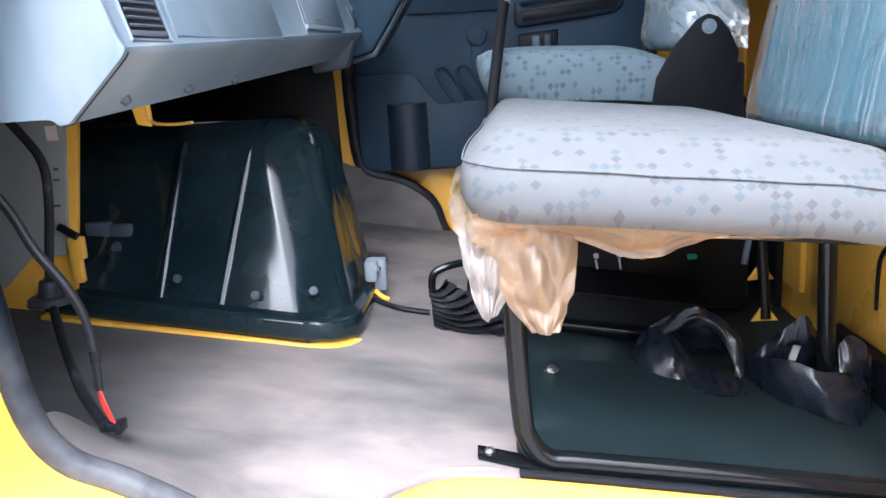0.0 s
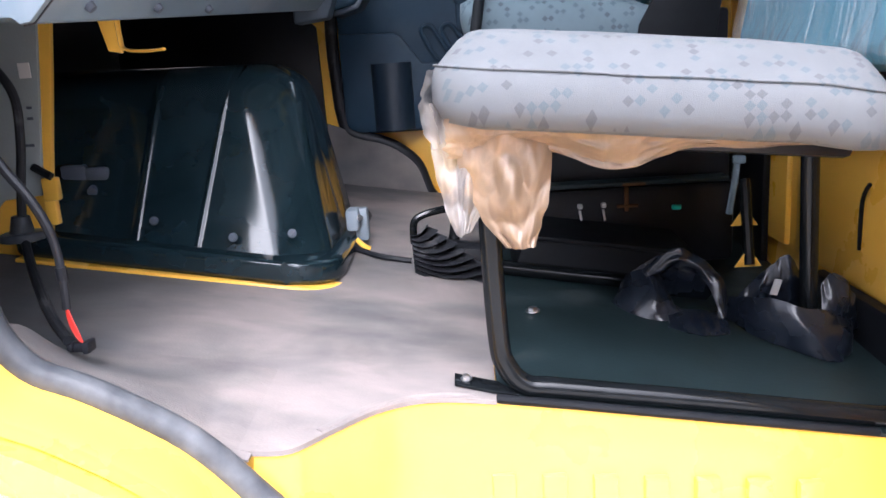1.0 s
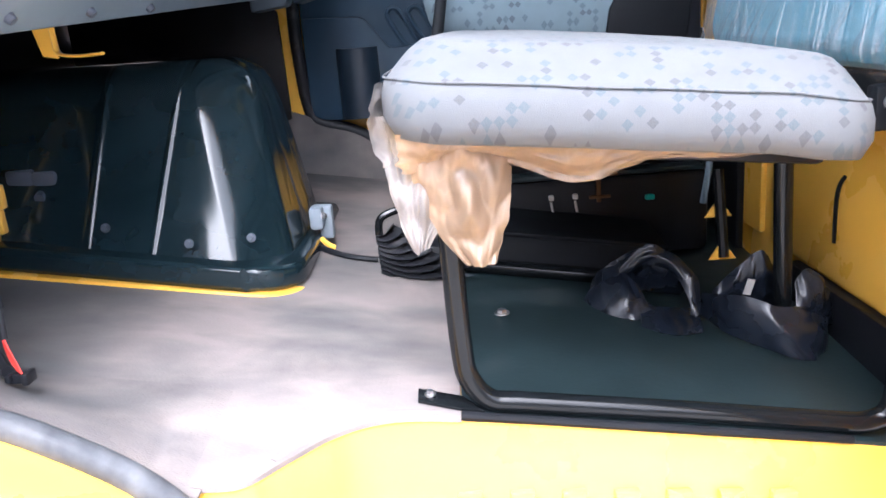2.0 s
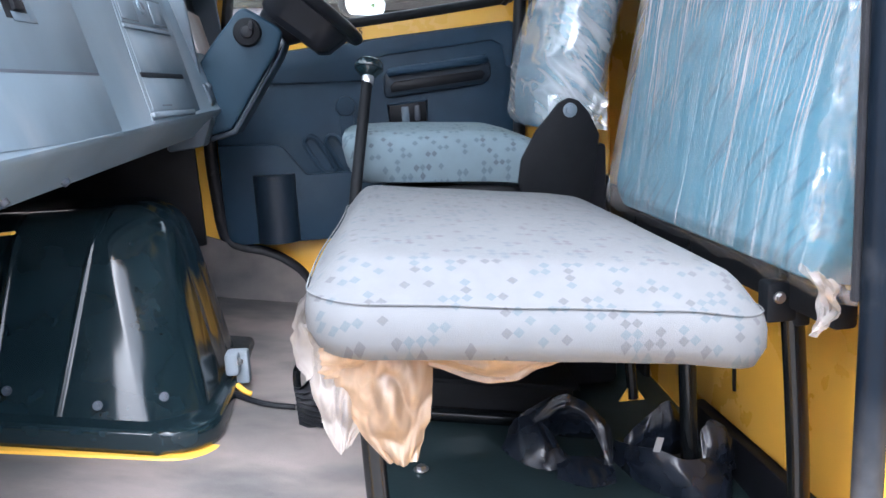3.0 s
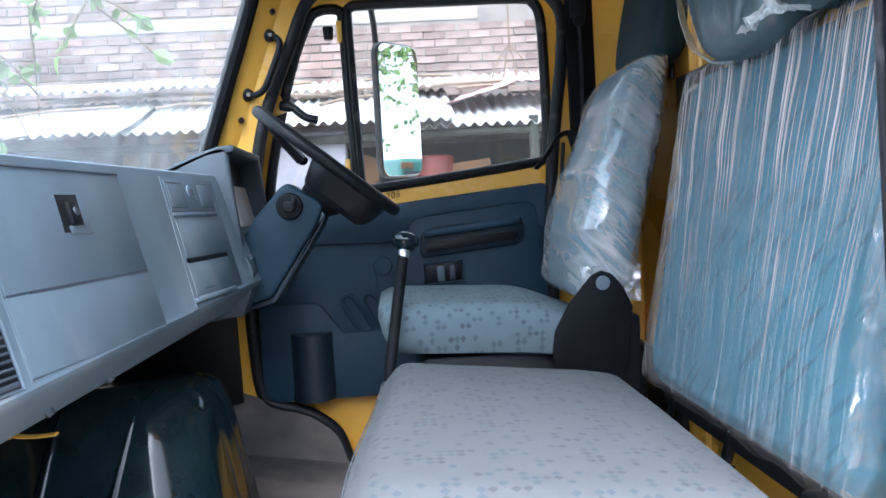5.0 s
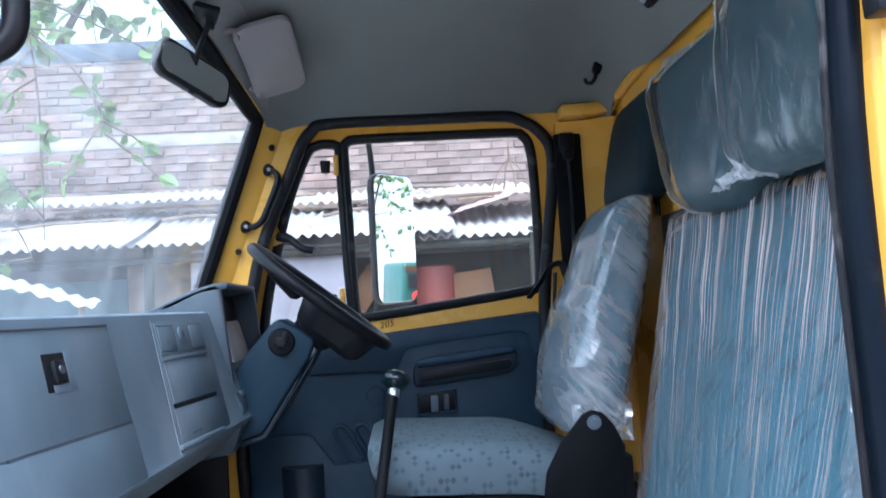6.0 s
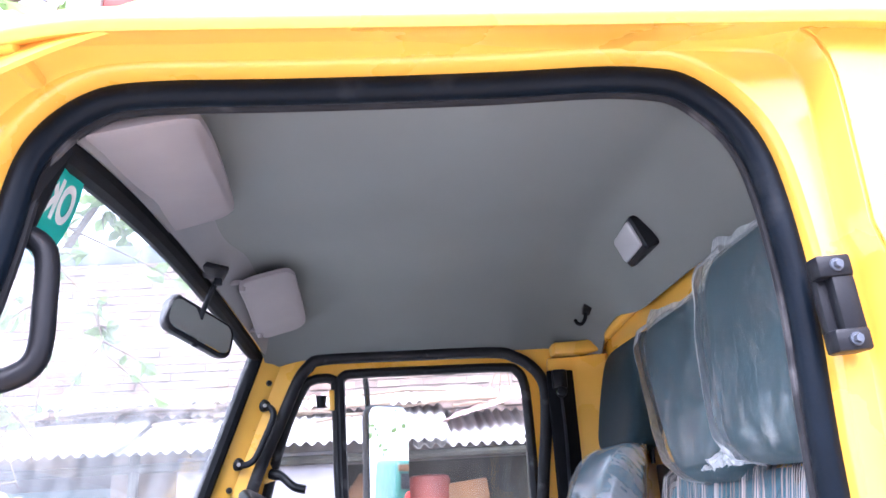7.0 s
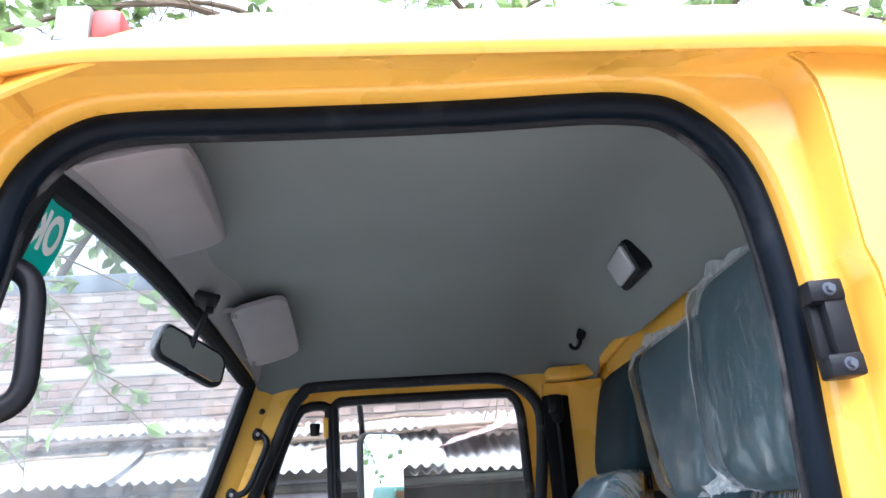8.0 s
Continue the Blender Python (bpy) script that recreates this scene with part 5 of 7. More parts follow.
def box_ring(t, grow_by=0.0):
    """The tapering plan of the box at height t from 0 (foot) to 1 (top)."""
    x1 = -0.262 - 0.078 * t + grow_by
    x0 = -0.86
    y0 = 1.250 + 0.152 * t - grow_by
    y1 = 1.80 - 0.04 * t + grow_by
    z = 1.00 + 0.392 * t
    return x0, x1, y0, y1, z


def box_mesh():
    bm = bmesh.new()
    rows = []
    prof = [(0.0, 0.0), (0.25, 0.0), (0.5, 0.0), (0.75, 0.0), (0.88, 0.004), (0.94, 0.013), (0.98, 0.028), (1.0, 0.055), (1.01, 0.10)]
    for t, inset in prof:
        x0, x1, y0, y1, z = box_ring(min(t, 1.0))
        z += 0.01 * max(0, t - 0.98) / 0.03
        x1, y0, y1 = x1 - inset, y0 + inset, y1 - inset
        r = 0.10 - inset * 0.5
        pts = [(x0, y0)]
        c1, c2 = -0.645 + 0.055 * t, -0.527 + 0.08 * t
        xs = [x0 + (c1 - 0.016 - x0) * k / 6 for k in range(1, 7)]
        xs += [c1 + 0.0022 * k for k in range(-6, 7)]
        xs += [c1 + 0.016 + (c2 - 0.032 - c1) * k / 4 for k in range(1, 5)]
        xs += [c2 + 0.0022 * k for k in range(-6, 7)]
        xs += [c2 + 0.016 + (x1 - r - 0.004 - c2 - 0.016) * k / 3 for k in range(1, 3)]
        for x in xs:
            rib = 0.0034 * (math.exp(-((x - c1) / 0.0048) ** 2) + math.exp(-((x - c2) / 0.0048) ** 2)) * sstep(0.05, 0.3, t)
            pts.append((x, y0 - rib + 0.007 * (1 - sstep(c1 - 0.02, c1 - 0.006, x)) * sstep(0.03, 0.2, t)))
        pts += [(x1 - r + r * math.sin(radians(a)) ** 1.45, y0 + r - r * math.cos(radians(a)) ** 1.45) for a in range(0, 91, 9)]
        for k in range(1, 14):
            u = k / 14
            y = y0 + r + (y1 - 2 * r - y0) * u
            rib = 0.008 * (math.exp(-((y - 1.50) / 0.014) ** 2) + math.exp(-((y - 1.60) / 0.014) ** 2)) * (1 if t > 0.2 else 0)
            pts.append((x1 + rib, y))
        pts += [(x1 - r + r * math.cos(radians(a)), y1 - r + r * math.sin(radians(a))) for a in range(0, 91, 10)]
        pts += [(x0, y1)]
        rows.append([bm.verts.new((x, y, z - 0.15 * (x + 0.45) * (1 - 0.85 * t))) for x, y in pts])
    n = len(rows[0])
    for a, b in zip(rows, rows[1:]):
        for i in range(n):
            bm.faces.new((a[i], a[(i + 1) % n], b[(i + 1) % n], b[i]))
    bm.faces.new(rows[-1])
    return bm


part("shell", box_mesh(), GLOSS_BLACK, hood, smooth=50)


def flange(grow_by, z0, z1):
    x0, x1, y0, y1, z = box_ring(0, grow_by)
    r = 0.10
    pts = [(x0, y0), (x1 - r, y0)] + [(x1 - r + r * math.sin(radians(a)), y0 + r - r * math.cos(radians(a))) for a in range(0, 91, 15)] + [(x1, y1), (x0, y1)]
    bm = extrude(pts, "z", z0, z1, min(0.015, (z1 - z0) * 0.4), 3)
    return warp(bm, lambda c: (c.x, c.y, c.z - 0.165 * (c.x + 0.45)))


part("flange", flange(0.024, 0.997, 1.044), GLOSS_BLACK, hood)
part("yellow_base", flange(0.031, 0.984, 0.9955), YELLOW, hood, "yellow painted base edge")
for x, y, z in ((-0.596, 1.268, 1.112), (-0.441, 1.259, 1.072), (-0.33, 1.285, 1.068)):
    bolt((x, y, z), (0, -1, 0.35), 0.006, hood, "bolt", DASH_DARK)
for x0, x1 in ((-0.794, -0.789), (-0.770, -0.773)):
    part("rib", tube([(x0, 1.286, 1.085), (x0 * 0.4 + x1 * 0.6, 1.338, 1.210), (x1, 1.372, 1.292)], 0.0045, 8), GLOSS_BLACK, hood)
part("toggle_clip", join(rbox(-0.768, 1.332, 1.206, 0.055, 0.022, 0.036, 0.006), rbox(-0.722, 1.328, 1.204, 0.050, 0.018, 0.030, 0.009), cyl((-0.730, 1.330, 1.176), (-0.730, 1.308, 1.170), 0.012, 0.010, 12)), DASH_DARK, hood, "grey toggle clip")
clip2 = part("side_clip", join(rbox(-0.242, 1.52, 1.045, 0.03, 0.05, 0.05, 0.008), rbox(-0.225, 1.535, 1.03, 0.03, 0.03, 0.075, 0.006)), DASH, hood, "grey steel spring clip")
bolt((-0.228, 1.505, 1.05), (1, -0.3, 0), 0.006, clip2)
part("clip_tag", tube(spline([(-0.235, 1.50, 1.0), (-0.22, 1.49, 0.988), (-0.205, 1.49, 0.980)], 4), 0.006, 8), YELLOW, clip2)
# strip lying on the mat behind the box
solo("floor_cable", tube(spline([(-0.25, 1.50, fz(-0.25, 1.50) + 0.008), (-0.18, 1.46, fz(-0.18, 1.46) + 0.007), (-0.11, 1.45, fz(-0.11, 1.45) + 0.007)], 6), 0.0065, 8), BLACK,
     "thin black cable lying on the mat", "cable")

# pleated boot ------------------------------------------------------------------------------
boot = thing("pleated_boot", (-0.04, 1.42, 0.95), "black pleated rubber boot with a looped tube", "rubber boot")


def boot_mesh():
    """A fan of pleats that opens from its left foot to the right."""
    bm = bmesh.new()
    n, m = 8, 6
    lines = []
    for k in range(2 * n + 1):
        t = k / (2 * n)
        ridge = k % 2 == 0
        ax, az = -0.103 + 0.004 * t, 1.030 - 0.082 * t
        bx, bz = -0.062 + 0.150 * t, 1.058 - 0.100 * t
        row = []
        for j in range(m + 1):
            v = j / m
            x, z = ax + (bx - ax) * v, az + (bz - az) * v - 0.012 * math.sin(math.pi * v) * (0.4 + t)
            y = 1.392 - 0.030 * math.sin(math.pi * min(1, 0.15 + 0.75 * v)) + (0.0 if ridge else 0.026 * (0.35 + 0.65 * v))
            if not ridge:
                z -= 0.006 * v
                x -= 0.018 * v
            row.append(bm.verts.new((x, y, z + fz(x, y) - 0.944)))
        lines.append(row)
    for A, B in zip(lines, lines[1:]):
        for j in range(m):
            bm.faces.new((A[j], A[j + 1], B[j + 1], B[j]))
    return join(bm, warp(rbox(0.0, 1.45, 0.03, 0.18, 0.07, 0.055, 0.02), lambda c: (c.x, c.y, c.z + fz(c.x, c.y) + 0.004)))


part("bellows", boot_mesh(), SEAL, boot, smooth=25)
part("tube_loop", tube(spline([(-0.10, 1.43, 1.00), (-0.098, 1.43, 1.045), (-0.075, 1.435, 1.062), (-0.02, 1.45, 1.07), (0.05, 1.46, 1.075), (0.10, 1.47, 1.07)], 6), 0.0085, 10), TUBE_BLACK, boot)

# seats ---------------------------------------------------------------------------------------------
bench = thing("passenger_seat", (0.28, 1.1, 0.9), "passenger bench seat in pale patterned cloth, partly wrapped in polythene", "seat")
cush = moved(pad(0.575, 0.815, 0.075, soft(0.073, 0.055, 0.26, 0.012, 0.055, 0.86)), pose(0.285, 1.115, 0))


def cushion_lie(c):
    """How the cushion lies on its frame."""
    return (c.x - 0.012 * sstep(1.25, 0.7, c.y) + 0.03 * sstep(0.9, 1.5, c.y) * (1 - sstep(-0.02, 0.3, c.x)), c.y,
            c.z + 1.303 - 0.105 * c.x - 0.010 * sstep(0.42, 0.58, c.x) + 0.002 * nz(c.x * 12, c.y * 12, c.z * 12))


cushion = part("cushion", warp(cush, cushion_lie), CLOTH, bench, "pale grey cloth with blue and brown diamond motifs", smooth=60)


def round_corner(cx, cy, r, a0):
    return [(cx + r * math.cos(radians(a0 + a)), cy + r * math.sin(radians(a0 + a))) for a in range(0, 91, 15)]


seam = round_corner(0.285 + 0.2085, 1.115 + 0.3285, 0.075, 0) + round_corner(0.285 - 0.2085, 1.115 + 0.3285, 0.075, 90)
seam += round_corner(0.285 - 0.2085, 1.115 - 0.3285, 0.075, 180) + round_corner(0.285 + 0.2085, 1.115 - 0.3285, 0.075, 270)
seam = [p for a, b in zip(seam, seam[1:] + seam[:1]) for p in ([a] if math.dist(a, b) < 0.1 else [(a[0] + (b[0] - a[0]) * k / 14, a[1] + (b[1] - a[1]) * k / 14) for k in range(14)])]
part("piping", tube([cushion_lie(Vector((x, y, 0.0745))) for x, y in seam], 0.0013, 8, True), CLOTH, cushion)


def seat_z(x):
    return 1.303 - 0.105 * x


part("seat_pan", rbox(0.29, 1.135, 1.262, 0.50, 0.62, 0.03, 0.01, m=pose(0, 0, 0, 0, 6, 0)), BLACK, bench)
# tube frame
fr_pts = spline([(0.052, 0.885, 1.285), (0.054, 0.884, 1.10), (0.058, 0.882, 0.98), (0.066, 0.880, 0.935), (0.095, 0.880, fz(0.1, 0.88) + 0.018), (0.15, 0.882, fz(0.15, 0.88) + 0.016),
                 (0.40, 0.890, fz(0.40, 0.89) + 0.016), (0.58, 0.893, fz(0.58, 0.89) + 0.016), (0.655, 0.892, fz(0.655, 0.89) + 0.022), (0.688, 0.890, fz(0.69, 0.89) + 0.062), (0.686, 0.888, 0.98), (0.674, 0.886, 1.15), (0.656, 0.884, 1.345)], 6)
part("side_tube", tube(fr_pts, 0.0165, 14), TUBE_BLACK, bench)
part("rear_bracket", join(rbox(0.640, 0.880, 1.282, 0.050, 0.030, 0.060, 0.006), rbox(0.668, 0.872, 1.300, 0.022, 0.02, 0.11, 0.004)), RIM, bench)
bolt((0.632, 0.864, 1.290), (0, -1, 0), 0.006, bench, "bolt")
part("rear_leg", tube([(0.640, 1.20, 1.24), (0.653, 1.20, fz(0.653, 1.2) + 0.005)], 0.0165, 14), TUBE_BLACK, bench)
part("front_leg", tube(spline([(0.06, 1.44, 1.27), (0.064, 1.44, 1.0), (0.075, 1.44, fz(0.07, 1.44) + 0.02), (0.12, 1.44, fz(0.12, 1.44) + 0.016), (0.5, 1.43, fz(0.5, 1.43) + 0.016)], 6), 0.0165, 12), TUBE_BLACK, bench)
part("cross_tube", tube([(0.06, 0.88, 1.27), (0.06, 1.44, 1.27)], 0.014, 10), TUBE_BLACK, bench)
foot = part("foot_bracket", warp(extrude([(-0.012, 0.882), (-0.012, 0.918), (0.055, 0.905), (0.085, 0.868), (0.055, 0.868)], "z", 0.0, 0.005, 0.001), lambda c: (c.x, c.y, c.z + fz(c.x, c.y) + 0.001)), TUBE_BLACK, bench, "worn black steel foot bracket")
bolt((0.006, 0.900, fz(0.006, 0.9) + 0.006), (0, 0, 1), 0.006, foot)
bolt((0.136, 1.228, fz(0.136, 1.228) + 0.002), (0, 0, 1), 0.010, bench, "floor_bolt")

# backrest and its creased wrapping
BACK = Matrix(((0, 0, -1, 0), (1, 0, 0, 0), (0, 1, 0, 0), (0, 0, 0, 1)))


def back_pad(sy, sz, rad, h, crown, x, y, z, lean):
    """An upright pad: faces forward (-x), leans back by so many degrees; x, y, z is the middle of its foot, on the front face."""
    bm = moved(pad(sy, sz, rad, soft(h, crown, min(sy, sz) * 0.45)), Matrix.Translation((0, sz / 2, -(h + crown * 0.9))))
    return moved(bm, Matrix.Translation((x, y, z)) @ pose(0, 0, 0, 0, lean, 0) @ BACK)


LEANB = 11.3
backrest = part("backrest", back_pad(0.80, 0.66, 0.07, 0.11, 0.03, 0.592, 1.135, 1.338, LEANB), CLOTH_BLUE, bench, "blue patterned cloth backrest", smooth=60)


def wrap(sy, sz, x, y, z, lean, seed, amp, freq, stand, nu=150, nv=44, side=0.09, ragged=0.010):
    """A loose, creased film over the front and sides of an upright pad."""
    M = Matrix.Translation((x, y, z)) @ pose(0, 0, 0, 0, lean, 0) @ BACK

    def f(u, v):
        w = (u - 0.5) * (sy + 2 * side)
        h = -0.012 + (sz + 0.03) * v
        half = sy / 2 + 0.004
        d = stand
        a = w
        over = abs(w) - half + 0.04
        if over > 0:
            t = min(over, 0.063) / 0.063
            a = math.copysign(half - 0.04 + 0.04 * math.sin(t * math.pi / 2), w)
            d = stand - 0.04 * (1 - math.cos(t * math.pi / 2)) - max(0, over - 0.063)
        fold = a * freq * (1 + 0.10 * nz(a * 4, seed, 5.0)) + 1.3 * nz(v * 1.8, a * 2.5, seed) + seed
        r = abs(nz(fold, v * 1.3 + seed, 0.3)) ** 0.8 * 1.1 + 0.5 * abs(nz(fold * 2.3, v * 2.2, seed)) + 0.25 * nz(a * 9, v * 9, seed + 4)
        d += amp * r
        hh = h - ragged * nz(a * 14, seed, 1.0) * (1 if v < 0.5 else -1) * abs(2 * v - 1) ** 4
        dz = 0.035 * max(0, (abs(2 * v - 1) - 0.90) / 0.10) ** 2
        return M @ Vector((a, hh, d - dz))
    return sheet(f, nu, nv)


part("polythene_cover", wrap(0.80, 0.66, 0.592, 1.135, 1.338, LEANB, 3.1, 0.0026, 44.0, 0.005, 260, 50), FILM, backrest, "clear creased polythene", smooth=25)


def gather(u, v):
    """A doubled, crumpled fold of spare film down the near flank of the back."""
    z = 1.395 + 0.50 * v
    w = 0.018 + 0.020 * math.exp(-((v - 0.42) / 0.20) ** 2) + 0.014 * nz(v * 9, 2, 1)
    x = 0.604 + math.tan(radians(LEANB)) * (z - 1.338)
    return (x - 0.012 - 0.020 * abs(nz(u * 3, v * 7, 4)) + 0.03 * u * u + 0.010 * nz(u * 6, v * 14, 2), 0.735 + w * (1 - u) + 0.012 * nz(v * 11, u * 2, 6), z + 0.010 * nz(u * 5, v * 8, 3))


part("film_gather", sheet(gather, 16, 70), FILM_HEAD, backrest, "whitish crumpled fold of polythene", smooth=24)
# loose flap of film at the near lower corner
M0 = Matrix.Translation((0.60, 0.76, 1.33))


def flap(u, v):
    w = 0.07 * (1 - v ** 1.5 * 0.95)
    return M0 @ Vector((0.0 + 0.02 * math.sin(v * 3) + 0.012 * nz(u * 5, v * 4, 7), -0.03 + w * (u - 0.5) + 0.008 * nz(u * 6, v * 5, 2), 0.03 - 0.080 * v + 0.01 * nz(u * 4, 1, 1)))


part("film_flap", sheet(flap, 16, 16), FILM_HANG, backrest, "white fold of polythene")


for y in (1.20, 1.48):
    part("hinge_strut", tube([(0.675, y, 1.36), (0.64, y, 1.25)], 0.011, 8), TUBE_BLACK, bench)
part("rear_rail", rbox(0.665, 1.15, 1.295, 0.035, 0.78, 0.05, 0.008), RIM, bench)
part("rear_bar", tube([(0.675, 0.80, 1.315), (0.665, 1.53, 1.315)], 0.013, 8), TUBE_BLACK, bench)


def upright(rows, power=4.5, n=44, puff=0.0, fold=None):
    """A padded upright form from rows of (z, front x, rear x, y0, y1), with rounded-square rings; puff grows it, fold ruffles its skin."""
    P = spline([(r[1], r[2], r[0]) for r in rows], 5)
    Q = spline([(r[3], r[4], 0) for r in rows], 5)
    bm = bmesh.new()
    R = []
    for a, b in zip(P, Q):
        cx, cy, hx, hy = (a.x + a.y) / 2, (b.x + b.y) / 2, max((a.y - a.x) / 2, 0.004) + puff, max((b.y - b.x) / 2, 0.004) + puff
        ring = []
        for k in range(n):
            t = 2 * math.pi * k / n
            c, q = math.cos(t), math.sin(t)
            e = 2 / power
            v = Vector((cx + hx * math.copysign(abs(c) ** e, c), cy + hy * math.copysign(abs(q) ** e, q), a.z))
            if fold:
                d = fold(v)
                v += Vector((c * d, q * d, 0))
            ring.append(bm.verts.new(v))
        R.append(ring)
    for a, b in zip(R, R[1:]):
        for k in range(n):
            bm.faces.new((a[k], a[(k + 1) % n], b[(k + 1) % n], b[k]))
    bm.faces.new(R[0][::-1])
    bm.faces.new(R[-1])
    return bm


def rest_rows(x, z0, z1, y0, y1, slope0, slope1, depth=0.125):
    """The rows of a head pad: narrower at its foot, leaning back, pillowed at both ends."""
    out = []
    for t, inset, side in ((0.0, 0.050, 0.07), (0.03, 0.022, 0.035), (0.12, 0.004, 0.010), (0.32, 0.0, 0.0), (0.6, 0.0, 0.0), (0.84, 0.004, 0.004), (0.95, 0.016, 0.016), (1.0, 0.042, 0.05)):
        f = x + 0.19 * (z1 - z0) * t
        out.append((z0 + (z1 - z0) * t, f + inset, f + depth - 0.4 * inset, y0 + slope0 * (1 - t) + side, y1 - slope1 * (1 - t) - side))
    return out


def headrest(rows, lab, bagged=True, seed=0.0):
    """A soft head pad, mostly in a clear bag that is a little too large for it."""
    y, z, x = (rows[3][3] + rows[3][4]) / 2, rows[0][0], rows[3][1]
    hr = thing("headrest", (x, y, z), lab, "headrest", "headrests")
    part("pad", upright(rows), CLOTH_DARK if bagged else DARK_VINYL, hr, smooth=60)
    if bagged:
        def fold(c):
            k = abs(nz(c.y * 15 + seed, c.z * 5 + c.y * 7, 1.0)) + 0.6 * abs(nz(c.y * 31, c.z * 12 - c.y * 9, seed)) + 0.25 * nz(c.y * 60, c.z * 40, 2)
            return 0.015 * k
        bag = part("bag", upright(rows, 4.0, 150, 0.005, fold), FILM_HEAD, hr, "clear loose polythene bag", smooth=30)

        def hem(u, v):
            """The doubled edge of the bag, standing off the pad's far flank and gathered at its head."""
            i = min(int(v * (len(rows) - 1)), len(rows) - 2)
            t = v * (len(rows) - 1) - i
            a = [rows[i][k] + (rows[i + 1][k] - rows[i][k]) * t for k in range(5)]
            w = 0.040 + 0.020 * v ** 3 + 0.008 * nz(v * 5, seed, 3)
            return (a[1] - 0.014 + 0.030 * u * u + 0.006 * nz(v * 7, u * 2, seed), a[4] + 0.018 - w * (1 - u) + 0.006 * nz(v * 9, seed, u), a[0] + 0.030 * v ** 4 * u + 0.006 * nz(u * 3, v * 6, seed))
        part("hem", sheet(hem, 8, 44), FILM_HEM, bag, "whitish doubled hem", smooth=25)

        def crest(u, v):
            """The bag's spare length, folded up over the head of the pad."""
            a, b = rows[-2], rows[-1]
            yy = b[3] - 0.03 + (b[4] - b[3] + 0.07) * u
            h = 0.034 + 0.045 * math.exp(-((u - 0.28) / 0.16) ** 2) + 0.030 * u ** 3
            return (a[1] + 0.022 + 0.020 * v + 0.010 * nz(u * 6, v * 3, seed + 2), yy, a[0] - 0.010 + (h + 0.012) * v + 0.008 * nz(u * 9, v * 2, seed))
        part("folded_top", sheet(crest, 40, 8), FILM_HEM, bag, "folded spare film", smooth=25)
    for dy in (-0.07, 0.07):
        part("post", cyl((x + 0.075, y + dy, z - 0.03), (x + 0.075, y + dy, z + 0.04), 0.006, 0.006, 10), TUBE_BLACK, hr)
    return hr


headrest(rest_rows(0.656, 1.958, 2.330, 1.055, 1.650, 0.0, 0.345), "dark blue-grey headrest in a loose clear bag", True, 1.3)
near_rest = headrest(rest_rows(0.630, 1.978, 2.355, 0.690, 1.165, 0.0, 0.16), "dark blue-grey headrest in a loose clear bag beside the doorway", True, 4.1)
headrest(rest_rows(0.690, 2.045, 2.345, 1.655, 2.015, 0.0, -0.01, 0.10), "dark blue-grey driver's headrest in plain vinyl", False)
part("gathered_film", sheet(lambda u, v: (0.636 + 0.03 * v + 0.018 * nz(u * 5, v * 4, 2), 0.955 + 0.13 * u + 0.01 * nz(u * 9, v * 7, 3), 1.982 + 0.036 * math.sin(math.pi * u) * v + 0.012 * nz(u * 8, v * 6, 4)), 24, 12), FILM_HEM, near_rest, "gathered white film", smooth=25)

driver = thing("driver_seat", (0.27, 1.86, 0.95), "driver's seat in blue patterned cloth, back wrapped in crumpled clear film", "seat")
part("cushion", warp(moved(pad(0.555, 0.47, 0.07, soft(0.108, 0.024, 0.2, 0.012, 0.030)), pose(0.300, 1.855, 0)),
                     lambda c: (c.x + 0.016 * (1 - sstep(0.0, 0.11, c.z)) * (1 - sstep(0.02, 0.16, c.x)), c.y, c.z * (1 - 0.22 * sstep(0.36, 0.57, c.x)) + 1.402 - 0.055 * c.x - 0.022 * sstep(0.36, 0.57, c.x))),
     CLOTH_DRIVER, driver, smooth=60)
part("riser", rbox(0.39, 1.87, 1.20, 0.54, 0.40, 0.37, 0.02), BLACK, driver)
DBACK = [(1.492, 0.540, 0.600, 1.70, 2.02), (1.500, 0.498, 0.625, 1.665, 2.06), (1.54, 0.484, 0.645, 1.648, 2.08), (1.64, 0.494, 0.668, 1.640, 2.085), (1.75, 0.528, 0.695, 1.640, 2.085),
         (1.86, 0.570, 0.722, 1.642, 2.08), (1.95, 0.608, 0.738, 1.646, 2.075), (2.02, 0.642, 0.748, 1.655, 2.065), (2.055, 0.672, 0.750, 1.675, 2.05), (2.068, 0.700, 0.745, 1.72, 2.0)]
dback = part("backrest", upright(DBACK, 4.0, 44, -0.008), CLOTH_BLUE, driver, smooth=60)


def crumple(c):
    """Sharp slanting pulls in the film, from its foot up to the rear edge."""
    a, b = c.x * 0.9 - c.z * 0.8, c.x + c.z
    k = (1 - abs(nz(a * 10 + 2, b * 3.0, c.y * 2))) ** 4 + 0.25 * (1 - abs(nz(a * 20, b * 7 + c.y * 4, 4))) ** 4
    return 0.013 * k + 0.003 * nz(c.x * 18, c.y * 12, c.z * 14)


